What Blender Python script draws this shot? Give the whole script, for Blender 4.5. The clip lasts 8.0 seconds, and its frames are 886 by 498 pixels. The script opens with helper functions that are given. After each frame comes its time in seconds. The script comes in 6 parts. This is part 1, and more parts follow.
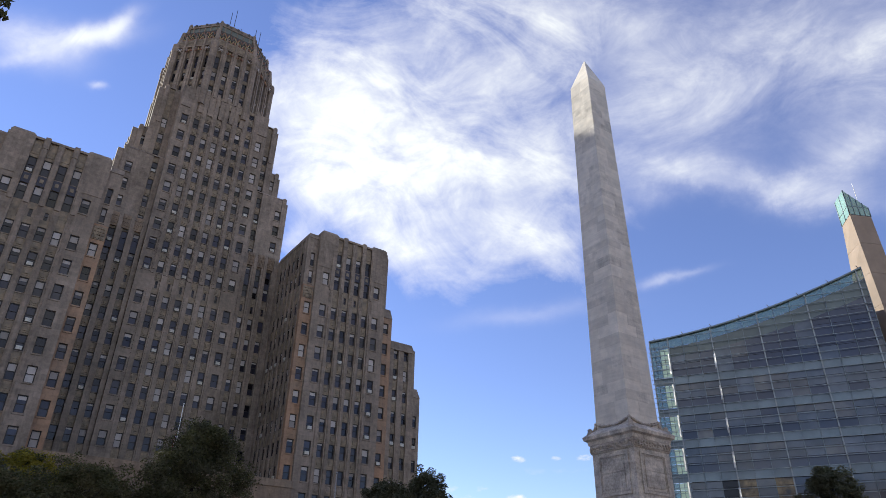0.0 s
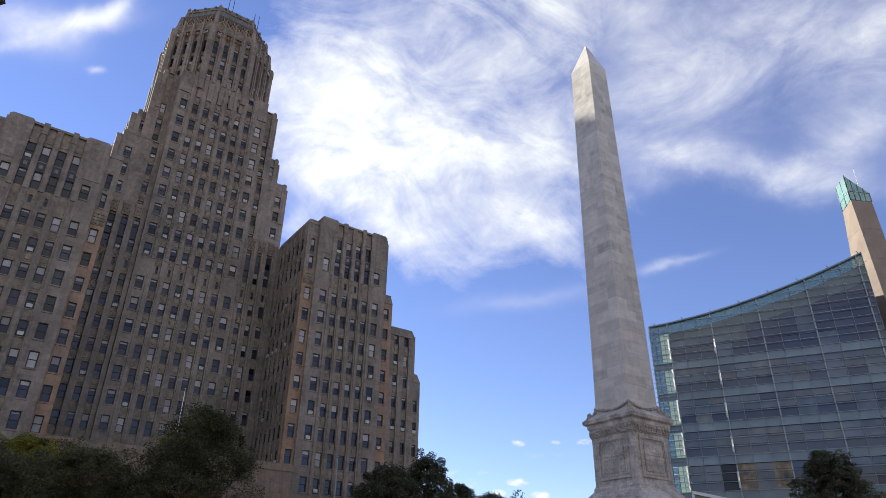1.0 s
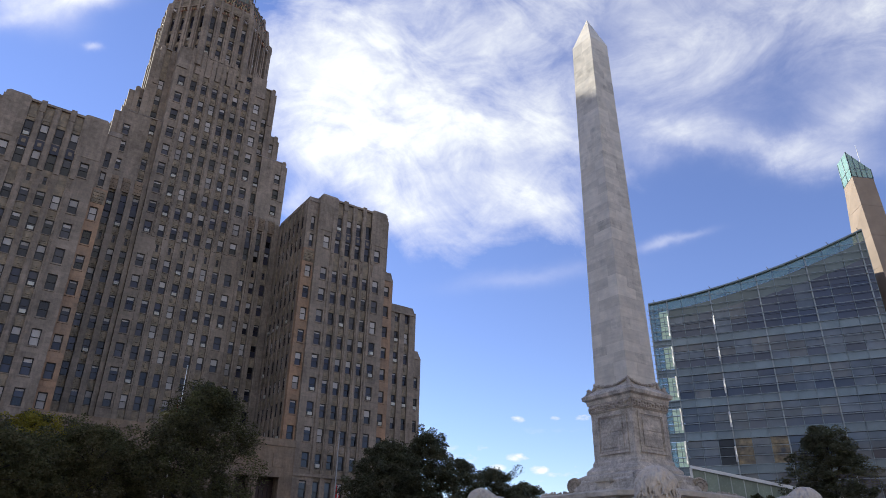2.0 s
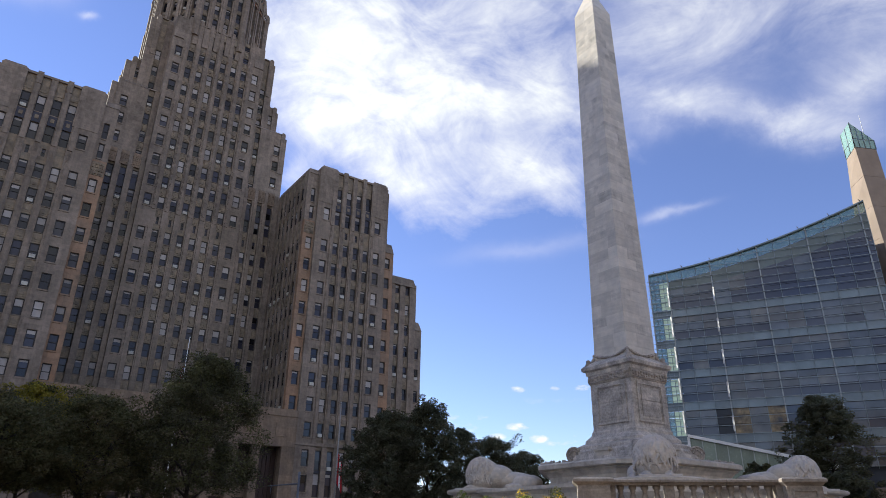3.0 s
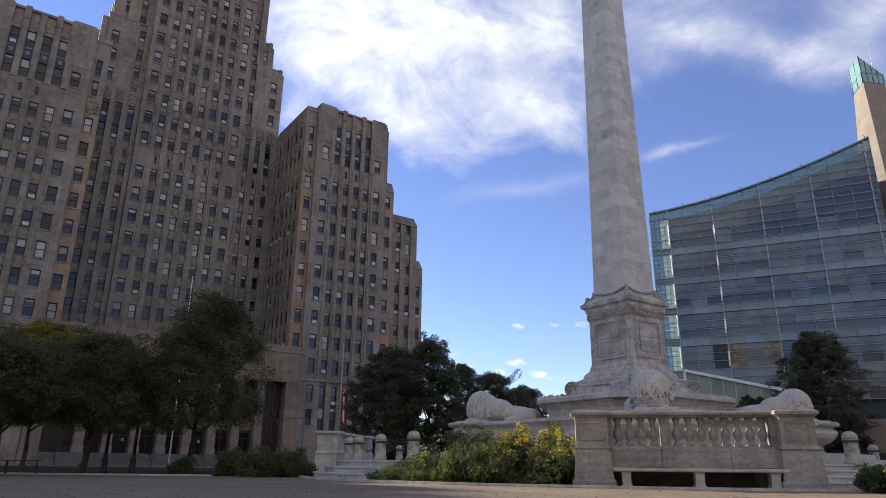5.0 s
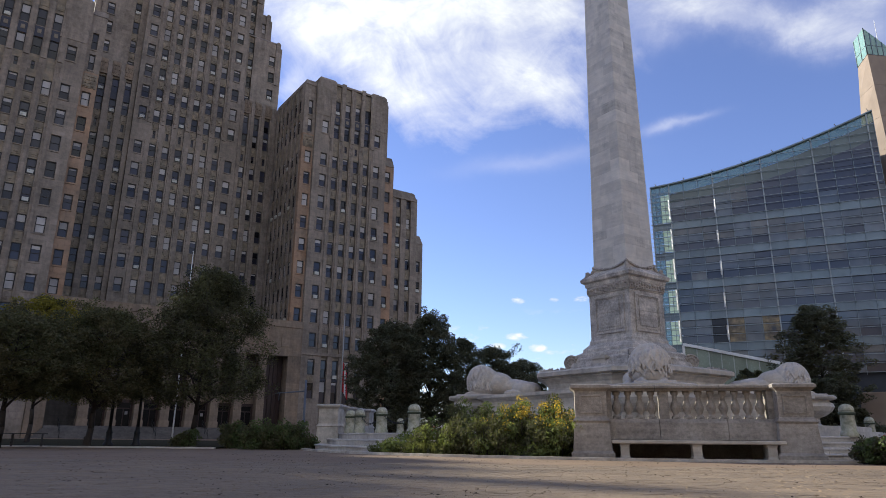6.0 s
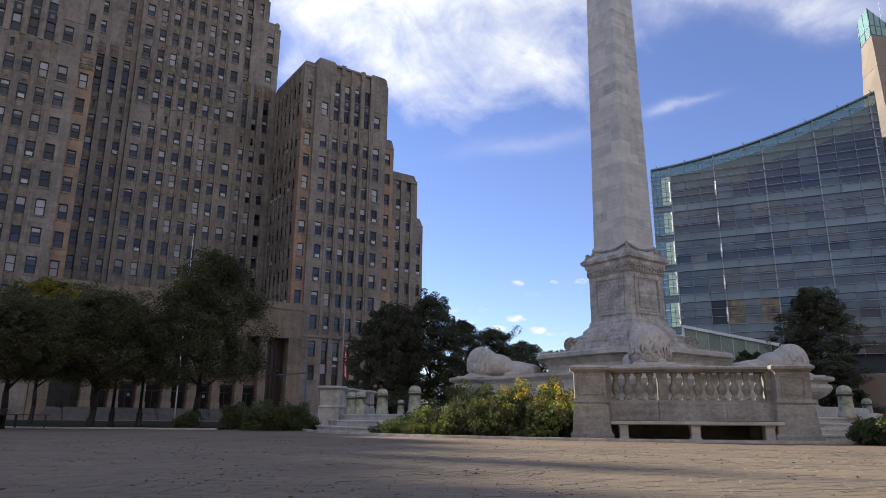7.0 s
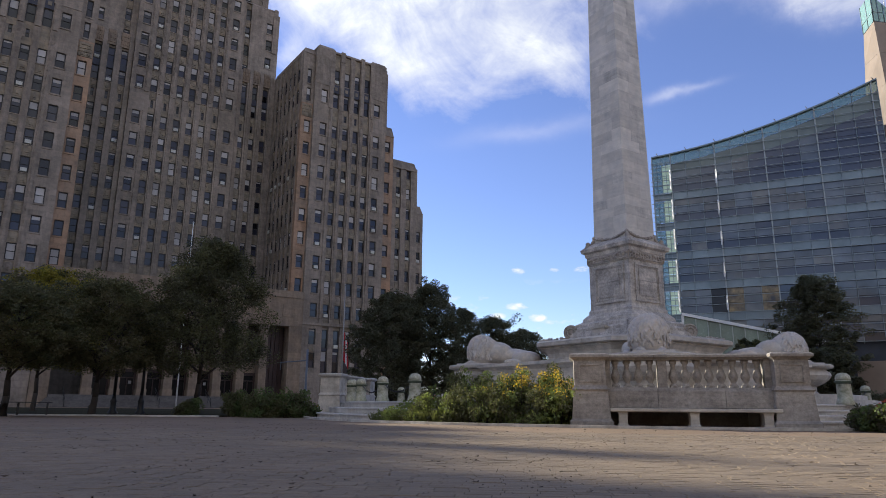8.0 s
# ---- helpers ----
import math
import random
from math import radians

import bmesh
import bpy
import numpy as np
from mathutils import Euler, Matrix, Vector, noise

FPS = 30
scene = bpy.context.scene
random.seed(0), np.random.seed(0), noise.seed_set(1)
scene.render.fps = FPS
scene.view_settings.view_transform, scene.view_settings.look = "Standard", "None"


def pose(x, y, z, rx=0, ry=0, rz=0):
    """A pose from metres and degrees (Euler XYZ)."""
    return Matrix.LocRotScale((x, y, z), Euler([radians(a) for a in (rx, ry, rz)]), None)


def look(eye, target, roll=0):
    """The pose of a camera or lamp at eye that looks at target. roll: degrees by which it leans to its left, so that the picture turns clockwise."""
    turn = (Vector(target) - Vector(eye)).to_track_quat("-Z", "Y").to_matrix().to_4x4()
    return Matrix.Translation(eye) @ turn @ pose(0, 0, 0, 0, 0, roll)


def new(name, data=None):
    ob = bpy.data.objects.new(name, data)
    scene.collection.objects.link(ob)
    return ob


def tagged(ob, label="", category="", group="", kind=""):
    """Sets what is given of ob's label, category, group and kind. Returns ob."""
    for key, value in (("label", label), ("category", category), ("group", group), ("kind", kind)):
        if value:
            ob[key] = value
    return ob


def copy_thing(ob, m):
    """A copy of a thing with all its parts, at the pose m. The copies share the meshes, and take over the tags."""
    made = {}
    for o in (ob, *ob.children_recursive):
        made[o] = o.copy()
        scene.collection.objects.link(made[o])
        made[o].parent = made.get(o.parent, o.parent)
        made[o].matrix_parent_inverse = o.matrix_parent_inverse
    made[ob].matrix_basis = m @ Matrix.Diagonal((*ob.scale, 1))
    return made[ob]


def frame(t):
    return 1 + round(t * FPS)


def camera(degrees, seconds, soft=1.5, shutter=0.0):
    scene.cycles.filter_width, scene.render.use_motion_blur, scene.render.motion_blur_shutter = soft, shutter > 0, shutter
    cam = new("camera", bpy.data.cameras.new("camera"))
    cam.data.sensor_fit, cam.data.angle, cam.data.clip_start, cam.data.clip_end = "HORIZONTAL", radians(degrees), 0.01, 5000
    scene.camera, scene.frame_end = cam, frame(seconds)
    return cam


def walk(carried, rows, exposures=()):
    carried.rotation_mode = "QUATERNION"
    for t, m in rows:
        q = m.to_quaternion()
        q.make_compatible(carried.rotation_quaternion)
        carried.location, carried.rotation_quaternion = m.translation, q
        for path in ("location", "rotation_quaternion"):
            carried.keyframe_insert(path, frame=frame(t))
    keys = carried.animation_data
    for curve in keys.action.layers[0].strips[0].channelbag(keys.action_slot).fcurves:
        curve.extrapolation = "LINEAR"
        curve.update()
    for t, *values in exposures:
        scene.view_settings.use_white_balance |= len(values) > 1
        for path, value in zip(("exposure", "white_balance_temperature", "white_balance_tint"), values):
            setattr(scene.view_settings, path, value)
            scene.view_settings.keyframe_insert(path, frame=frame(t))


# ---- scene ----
# ---------------------------------------------------------------- camera
cam = camera(67.2, 8.0, soft=0.8)
EYE = 0.47
TURNS = [  # seconds, Euler X Y Z in degrees: the lens tilts down from the sky to the paving
    (0.0, 118.811, -0.876, -0.482), (0.5, 118.283, -0.869, -0.473), (1.0, 117.573, -0.86, -0.449),
    (1.5, 116.672, -0.82, -0.423), (3.0, 113.221, -0.731, -0.322), (3.5, 111.837, -0.691, -0.295),
    (4.0, 110.442, -0.638, -0.258), (4.5, 109.182, -0.597, -0.225), (6.0, 105.802, -0.494, -0.156),
    (6.5, 104.977, -0.485, -0.146), (7.0, 104.288, -0.474, -0.133), (7.5, 103.748, -0.444, -0.115),
    (8.0, 103.257, -0.454, -0.12)]
walk(cam, [(t, pose(0, 0, EYE, rx, ry, rz)) for t, rx, ry, rz in TURNS], exposures=[(0.0, 0.68, 6500, 5), (8.0, 0.68, 6500, 5)])

# ---------------------------------------------------------------- world and sun
SUN_AZ, SUN_EL = 305.0, 24.0          # degrees clockwise from +Y, and above the horizon


def heading(az, el):
    a, e = radians(az), radians(el)
    return Vector((math.sin(a) * math.cos(e), math.cos(a) * math.cos(e), math.sin(e)))


world = bpy.data.worlds.new("sky")
scene.world = world
world.use_nodes = True
wt = world.node_tree
wt.nodes.clear()


def wnode(kind, operation=""):
    n = wt.nodes.new(kind)
    if operation:
        n.operation = operation
    return n


def wmath(op, a, b=None, clamp=False):
    n = wnode("ShaderNodeMath", op)
    n.use_clamp = clamp
    for i, v in enumerate((a, b)):
        if v is None:
            continue
        if isinstance(v, (int, float)):
            n.inputs[i].default_value = v
        else:
            wt.links.new(v, n.inputs[i])
    return n.outputs[0]


sky = wnode("ShaderNodeTexSky")
sky.sky_type, sky.sun_disc = "NISHITA", False
sky.sun_elevation, sky.sun_rotation = radians(SUN_EL), radians(SUN_AZ)
sky.altitude, sky.air_density, sky.dust_density, sky.ozone_density = 200, 1.0, 0.0, 7.0
coord = wnode("ShaderNodeTexCoord")
pale = wnode("ShaderNodeMix")            # thin autumn haze: the blue is paler and more violet than clean air gives
pale.data_type, pale.blend_type = "RGBA", "MULTIPLY"
pale.inputs[0].default_value = 1.0
wt.links.new(sky.outputs[0], pale.inputs[6])
height = wnode("ShaderNodeSeparateXYZ")
wt.links.new(coord.outputs["Generated"], height.inputs[0])
haze = wnode("ShaderNodeMix")            # low down the haze turns the blue towards cyan
haze.data_type = "RGBA"
wt.links.new(wmath("MULTIPLY", height.outputs["Z"], 3.2, clamp=True), haze.inputs[0])
haze.inputs[6].default_value, haze.inputs[7].default_value = (1.88, 1.36, 1.25, 1), (1.86, 1.25, 1.28, 1)
wt.links.new(haze.outputs[2], pale.inputs[7])


ripple = wnode("ShaderNodeTexNoise")      # frays the outlines of the cloud fields
ripple.inputs["Scale"].default_value, ripple.inputs["Detail"].default_value, ripple.inputs["Roughness"].default_value = 6.0, 8.0, 0.62
wt.links.new(coord.outputs["Generated"], ripple.inputs["Vector"])
shift = wnode("ShaderNodeVectorMath", "MULTIPLY_ADD")
wt.links.new(ripple.outputs["Color"], shift.inputs[0])
shift.inputs[1].default_value, shift.inputs[2].default_value = (0.2, 0.2, 0.2), (-0.1, -0.1, -0.1)
frayed = wnode("ShaderNodeVectorMath", "ADD")
wt.links.new(coord.outputs["Generated"], frayed.inputs[0])
wt.links.new(shift.outputs[0], frayed.inputs[1])


def blob(az, el, half_w, half_h, soft=1.0, source=None):
    """A soft patch of cloud cover round a direction of the sky, about half_w by half_h degrees."""
    c = heading(az, el)
    right = Vector((math.cos(radians(az)), -math.sin(radians(az)), 0))
    upv = right.cross(c)
    terms = []
    for axis, half in ((right, half_w), (upv, half_h)):
        d = wnode("ShaderNodeVectorMath", "DOT_PRODUCT")
        wt.links.new(source or coord.outputs["Generated"], d.inputs[0])
        d.inputs[1].default_value = axis
        terms.append(wmath("POWER", wmath("ABSOLUTE", wmath("DIVIDE", d.outputs["Value"], math.sin(radians(half)))), 2.0))
    d = wnode("ShaderNodeVectorMath", "DOT_PRODUCT")
    wt.links.new(coord.outputs["Generated"], d.inputs[0])
    d.inputs[1].default_value = c
    ahead = wmath("GREATER_THAN", d.outputs["Value"], 0.2)
    r = wmath("ADD", terms[0], terms[1])
    fall = wmath("SUBTRACT", 1.0, wmath("MULTIPLY", r, 0.5 * soft), clamp=True)
    return wmath("MULTIPLY", fall, ahead)


def cloud_noise(scale, detail, rough, stretch, distort=0.0, offset=(0, 0, 0)):
    m = wnode("ShaderNodeMapping")
    m.inputs["Scale"].default_value = stretch
    m.inputs["Location"].default_value = offset
    m.inputs["Rotation"].default_value = (0, radians(12), radians(20))
    wt.links.new(coord.outputs["Generated"], m.inputs["Vector"])
    n = wnode("ShaderNodeTexNoise")
    n.inputs["Scale"].default_value, n.inputs["Detail"].default_value = scale, detail
    n.inputs["Roughness"].default_value, n.inputs["Distortion"].default_value = rough, distort
    wt.links.new(m.outputs[0], n.inputs["Vector"])
    return n.outputs["Fac"]


# cloud fields on a plane that touches the sky's dome ahead of the square: across, up, half sizes, slope in degrees, thickness
sky_ahead = heading(0.5, 28.8)
sky_right = heading(90.5, 0)
sky_up = sky_right.cross(sky_ahead)


def wdot(axis):
    d = wnode("ShaderNodeVectorMath", "DOT_PRODUCT")
    wt.links.new(coord.outputs["Generated"], d.inputs[0])
    d.inputs[1].default_value = axis
    return d.outputs["Value"]


depth = wmath("MAXIMUM", wdot(sky_ahead), 0.08)
front = wmath("GREATER_THAN", wdot(sky_ahead), 0.1)
plane = wnode("ShaderNodeCombineXYZ")
wt.links.new(wmath("DIVIDE", wdot(sky_right), depth), plane.inputs[0])
wt.links.new(wmath("DIVIDE", wdot(sky_up), depth), plane.inputs[1])


def plane_noise(scale, detail, rough, slope, stretch, distort=0.0, seed=0.0, source=None):
    """Noise on the cloud plane, drawn out along a slope."""
    m = wnode("ShaderNodeMapping")
    m.vector_type = "TEXTURE"
    m.inputs["Rotation"].default_value = (0, 0, radians(slope))
    m.inputs["Scale"].default_value = (stretch, 1.0, 1.0)
    m.inputs["Location"].default_value = (seed, seed * 0.7, 0)
    wt.links.new(source or plane.outputs[0], m.inputs["Vector"])
    n = wnode("ShaderNodeTexNoise")
    n.inputs["Scale"].default_value, n.inputs["Detail"].default_value = scale, detail
    n.inputs["Roughness"].default_value, n.inputs["Distortion"].default_value = rough, distort
    wt.links.new(m.outputs[0], n.inputs["Vector"])
    return n


def plane_warp(amount, scale, detail):
    n = plane_noise(scale, detail, 0.6, 0, 1.0)
    v = wnode("ShaderNodeVectorMath", "MULTIPLY_ADD")
    wt.links.new(n.outputs["Color"], v.inputs[0])
    v.inputs[1].default_value, v.inputs[2].default_value = (amount, amount, 0), (-amount / 2, -amount / 2, 0)
    a = wnode("ShaderNodeVectorMath", "ADD")
    wt.links.new(plane.outputs[0], a.inputs[0])
    wt.links.new(v.outputs[0], a.inputs[1])
    return a.outputs[0]


def fields(rows, source):
    """Soft oval patches, screened over one another."""
    clear = None
    for u, v, half_u, half_v, slope, thick in rows:
        m = wnode("ShaderNodeMapping")
        m.vector_type = "TEXTURE"
        m.inputs["Location"].default_value, m.inputs["Rotation"].default_value = (u, v, 0), (0, 0, radians(slope))
        m.inputs["Scale"].default_value = (half_u, half_v, 1.0)
        wt.links.new(source, m.inputs["Vector"])
        d = wnode("ShaderNodeVectorMath", "DOT_PRODUCT")
        wt.links.new(m.outputs[0], d.inputs[0])
        wt.links.new(m.outputs[0], d.inputs[1])
        gap = wmath("SUBTRACT", 1.0, wmath("MULTIPLY", wmath("EXPONENT", wmath("MULTIPLY", d.outputs["Value"], -1.0)), thick))
        clear = gap if clear is None else wmath("MULTIPLY", clear, gap)
    return wmath("MULTIPLY", wmath("SUBTRACT", 1.0, clear), front)


WHITE_MASS = [(-0.150, 0.120, 0.095, 0.060, -25, 0.9), (-0.150, 0.180, 0.144, 0.122, -20, 0.985), (-0.194, 0.238, 0.085, 0.075, 0, 0.95), (0.039, 0.264, 0.195, 0.093, 12, 0.72), (0.014, 0.103, 0.195, 0.093, -18, 0.85), (-0.063, 0.009, 0.127, 0.051, -32, 0.75), (0.124, 0.018, 0.102, 0.055, 5, 0.7), (0.158, 0.153, 0.110, 0.076, 0, 0.6), (0.192, -0.037, 0.047, 0.019, -35, 0.5), (-0.224, 0.014, 0.034, 0.019, 30, 0.5), (0.098, 0.357, 0.220, 0.059, 0, 0.55)]
HIGH_VEIL = [(0.344, 0.247, 0.195, 0.093, 20, 0.75), (0.556, 0.306, 0.203, 0.081, 10, 0.85), (0.217, 0.348, 0.186, 0.068, 0, 0.7), (0.463, 0.109, 0.178, 0.024, -6, 0.75), (0.319, 0.119, 0.068, 0.034, 10, 0.7), (0.607, 0.153, 0.093, 0.042, 20, 0.6), (0.518, 0.119, 0.047, 0.019, 5, 0.75), (0.365, 0.113, 0.038, 0.019, 0, 0.75), (0.664, 0.238, 0.102, 0.076, 10, 0.6)]
WISPS = [(-0.635, 0.306, 0.064, 0.031, -8, 0.9), (-0.554, 0.316, 0.064, 0.017, 6, 0.85), (-0.502, 0.331, 0.038, 0.012, 35, 0.76), (-0.647, 0.279, 0.042, 0.012, 10, 0.76), (-0.535, 0.244, 0.013, 0.005, -10, 0.43), (0.323, -0.04, 0.038, 0.008, 14, 0.33), (0.365, -0.028, 0.034, 0.006, 14, 0.2), (0.132, -0.094, 0.102, 0.012, 7, 0.25), (0.183, -0.031, 0.034, 0.01, -30, 0.33)]
torn = plane_warp(0.13, 5.0, 9.0)
cover = fields(WHITE_MASS, torn)
streaky = plane_noise(8.5, 14.0, 0.64, -20, 1.8, 0.9, 3.3, plane_warp(0.10, 3.5, 3.0)).outputs["Fac"]
fluffy = plane_noise(15.0, 12.0, 0.64, 18, 1.4, 0.4, 1.1, plane_warp(0.05, 6.0, 3.0)).outputs["Fac"]
texture = wmath("ADD", wmath("MULTIPLY", wmath("SUBTRACT", streaky, 0.5), 1.7), wmath("MULTIPLY", wmath("SUBTRACT", fluffy, 0.5), 1.0))
density = wmath("ADD", wmath("MULTIPLY", cover, 0.95), wmath("MULTIPLY", texture, wmath("ADD", 0.45, wmath("MULTIPLY", cover, 0.45))))
density = wmath("MULTIPLY", wmath("SUBTRACT", density, 0.20), 1.22, clamp=True)
density = wmath("MULTIPLY", wmath("MULTIPLY", density, 0.97), wmath("MULTIPLY", wmath("SUBTRACT", cover, 0.06), 6.0, clamp=True))
thread = plane_noise(7.0, 14.0, 0.64, 22, 1.9, 0.9, 7.7, plane_warp(0.07, 4.0, 3.0)).outputs["Fac"]
veil = wmath("MULTIPLY", fields(HIGH_VEIL, torn), wmath("MULTIPLY", wmath("SUBTRACT", thread, 0.20), 1.9, clamp=True))
veil = wmath("ADD", veil, wmath("MULTIPLY", wmath("SUBTRACT", fluffy, 0.5), wmath("MULTIPLY", veil, 1.3)), clamp=True)
density = wmath("MAXIMUM", density, wmath("MULTIPLY", veil, 0.95))
wisp = wmath("MULTIPLY", fields(WISPS, plane_warp(0.045, 9.0, 8.0)), wmath("MULTIPLY", wmath("SUBTRACT", thread, 0.10), 2.1, clamp=True))
density = wmath("MAXIMUM", density, wisp)
# unseen broken cloud over the rest of the sky, added to whiten its light
around = None
for az, el, hw, hh in ((150.0, 33.0, 76.0, 27.0), (-140.0, 33.0, 62.0, 25.0), (95.0, 42.0, 42.0, 22.0)):
    one = blob(az, el, hw, hh, 1.0, frayed.outputs[0])
    around = one if around is None else wmath("MAXIMUM", around, one)
fine = cloud_noise(7.5, 10.0, 0.63, (1.0, 1.0, 2.0), 0.3)
rest = wmath("MULTIPLY", wmath("SUBTRACT", wmath("ADD", wmath("MULTIPLY", fine, 2.0), wmath("MULTIPLY", around, 0.85)), 1.38), 1.55, clamp=True)
density = wmath("MAXIMUM", density, wmath("MULTIPLY", rest, wmath("SUBTRACT", 1.0, front)))
PUFFS = [(6.55, 11.35, 0.52, 0.27, 1.1, 0.6), (9.7, 11.38, 0.38, 0.16, 1.0, 0.34), (11.95, 11.45, 0.8, 0.24, 1.25, 0.5), (6.44, 8.33, 0.85, 0.32, 2.6, 0.5), (8.08, 7.37, 0.7, 0.32, 2.6, 0.5), (4.85, 7.5, 0.7, 0.28, 2.2, 0.5)]
puffs = wmath("MULTIPLY", wmath("SUBTRACT", cloud_noise(16.0, 5.0, 0.55, (1.0, 1.0, 2.4), 0.0, (1.3, 2.2, 0.7)), 0.60), 7.0, clamp=True)
puffs = wmath("MULTIPLY", puffs, blob(8.0, 6.5, 14.0, 3.0))
ragged = cloud_noise(34.0, 8.0, 0.6, (1.0, 1.0, 2.2), 0.2)
for az, el, hw, hh, gain, weight in PUFFS:
    one = wmath("ADD", wmath("MULTIPLY", blob(az, el, hw, hh), gain), wmath("MULTIPLY", wmath("SUBTRACT", ragged, 0.54), 7.0))
    spot = wmath("MULTIPLY", wmath("SUBTRACT", one, 0.25), weight, clamp=True)
    puffs = wmath("MAXIMUM", puffs, wmath("MULTIPLY", spot, wmath("MULTIPLY", blob(az, el, hw, hh), 2.0, clamp=True)))
density = wmath("MAXIMUM", density, puffs)
tone = wnode("ShaderNodeValToRGB")
tone.color_ramp.elements[0].color = (0.86, 0.83, 1.0, 1)
tone.color_ramp.elements[1].color = (1.0, 1.0, 1.0, 1)
tone.color_ramp.elements[0].position, tone.color_ramp.elements[1].position = 0.15, 0.85
wt.links.new(density, tone.inputs[0])
CLOUD_LIGHT = 6.9
bright = wnode("ShaderNodeMix")
bright.data_type, bright.blend_type = "RGBA", "MULTIPLY"
bright.inputs[0].default_value = 1.0
wt.links.new(tone.outputs[0], bright.inputs[6])
bright.inputs[7].default_value = (CLOUD_LIGHT, CLOUD_LIGHT, CLOUD_LIGHT, 1)
mixed = wnode("ShaderNodeMix")
mixed.data_type = "RGBA"
wt.links.new(density, mixed.inputs[0])
wt.links.new(pale.outputs[2], mixed.inputs[6])
wt.links.new(bright.outputs[2], mixed.inputs[7])
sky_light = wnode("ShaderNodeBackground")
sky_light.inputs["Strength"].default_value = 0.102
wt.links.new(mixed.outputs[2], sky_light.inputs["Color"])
out = wnode("ShaderNodeOutputWorld")
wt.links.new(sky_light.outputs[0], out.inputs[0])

sun = new("sun", bpy.data.lights.new("sun", "SUN"))
sun.data.energy, sun.data.angle, sun.data.color = 5.0, radians(0.55), (1.0, 0.92, 0.8)
sun.matrix_world = look(heading(SUN_AZ, SUN_EL) * 300, (0, 0, 0))

# ---------------------------------------------------------------- materials


def material(name, base, rough=0.8, metal=0.0, grain=(6.0, 0.12), stain=(0.35, 0.15), bump=0.15, bump_scale=None, tint=None,
             per_piece=0.0, per_island=0.0, streak=0.0, vein=0.0, spec=0.4, blocks=None):
    """A node material: base colour varied by a fine grain and broad stains (scale, amount), with a fine relief."""
    m = bpy.data.materials.new(name)
    m.use_nodes = True
    nt = m.node_tree
    b = nt.nodes["Principled BSDF"]
    b.inputs["Roughness"].default_value, b.inputs["Metallic"].default_value = rough, metal
    b.inputs["Specular IOR Level"].default_value = spec
    tc = nt.nodes.new("ShaderNodeTexCoord")

    def noise_at(scale, detail, stretch=(1, 1, 1)):
        mp = nt.nodes.new("ShaderNodeMapping")
        mp.inputs["Scale"].default_value = stretch
        nt.links.new(tc.outputs["Object"], mp.inputs["Vector"])
        n = nt.nodes.new("ShaderNodeTexNoise")
        n.inputs["Scale"].default_value, n.inputs["Detail"].default_value, n.inputs["Roughness"].default_value = scale, detail, 0.6
        nt.links.new(mp.outputs[0], n.inputs["Vector"])
        return n.outputs["Fac"]

    def val(op, a, bb):
        n = nt.nodes.new("ShaderNodeMath")
        n.operation = op
        for i, v in enumerate((a, bb)):
            if isinstance(v, (int, float)):
                n.inputs[i].default_value = v
            else:
                nt.links.new(v, n.inputs[i])
        return n.outputs[0]

    fine_n = noise_at(grain[0], 6)
    total = val("MULTIPLY", val("SUBTRACT", fine_n, 0.5), 2.0 * grain[1])
    total = val("ADD", total, val("MULTIPLY", val("SUBTRACT", noise_at(stain[0], 4), 0.5), 2.4 * stain[1]))
    if streak:
        total = val("ADD", total, val("MULTIPLY", val("SUBTRACT", noise_at(1.6, 4, (1, 1, 0.12)), 0.5), 2.0 * streak))
    if vein:
        total = val("ADD", total, val("MULTIPLY", val("SUBTRACT", noise_at(5.0, 6, (0.18, 0.18, 1.6)), 0.5), 2.0 * vein))
    if blocks:                           # courses of cut stone, each block a little lighter or darker
        sep = nt.nodes.new("ShaderNodeSeparateXYZ")
        nt.links.new(tc.outputs["Object"], sep.inputs[0])
        com = nt.nodes.new("ShaderNodeCombineXYZ")
        nt.links.new(val("ADD", sep.outputs["X"], val("MULTIPLY", sep.outputs["Y"], 0.35)), com.inputs["X"])
        nt.links.new(sep.outputs["Z"], com.inputs["Y"])
        br = nt.nodes.new("ShaderNodeTexBrick")
        nt.links.new(com.outputs[0], br.inputs["Vector"])
        br.inputs["Color1"].default_value, br.inputs["Color2"].default_value, br.inputs["Mortar"].default_value = (0, 0, 0, 1), (1, 1, 1, 1), (0.0, 0.0, 0.0, 1)
        br.inputs["Scale"].default_value, br.inputs["Mortar Size"].default_value = 1.0, 0.02 if blocks[0] > 1 else 0.009
        br.inputs["Brick Width"].default_value, br.inputs["Row Height"].default_value = blocks[0], blocks[1]
        total = val("ADD", total, val("MULTIPLY", val("SUBTRACT", br.outputs["Color"], 0.5), 2.0 * blocks[2]))
    if per_piece:
        oi = nt.nodes.new("ShaderNodeObjectInfo")
        total = val("ADD", total, val("MULTIPLY", val("SUBTRACT", oi.outputs["Random"], 0.5), 2.0 * per_piece))
    if per_island:
        gi = nt.nodes.new("ShaderNodeNewGeometry")
        total = val("ADD", total, val("MULTIPLY", val("SUBTRACT", gi.outputs["Random Per Island"], 0.5), 2.0 * per_island))
    factor = val("ADD", total, 1.0)
    mixc = nt.nodes.new("ShaderNodeMix")
    mixc.data_type = "RGBA"
    other = tint or tuple(c * 0.75 for c in base)
    mixc.inputs[6].default_value, mixc.inputs[7].default_value = (*base, 1), (*other, 1)
    patch = val("ADD", val("MULTIPLY", val("SUBTRACT", noise_at(stain[0] * 2.3, 6), 0.5), 2.4), 0.5)
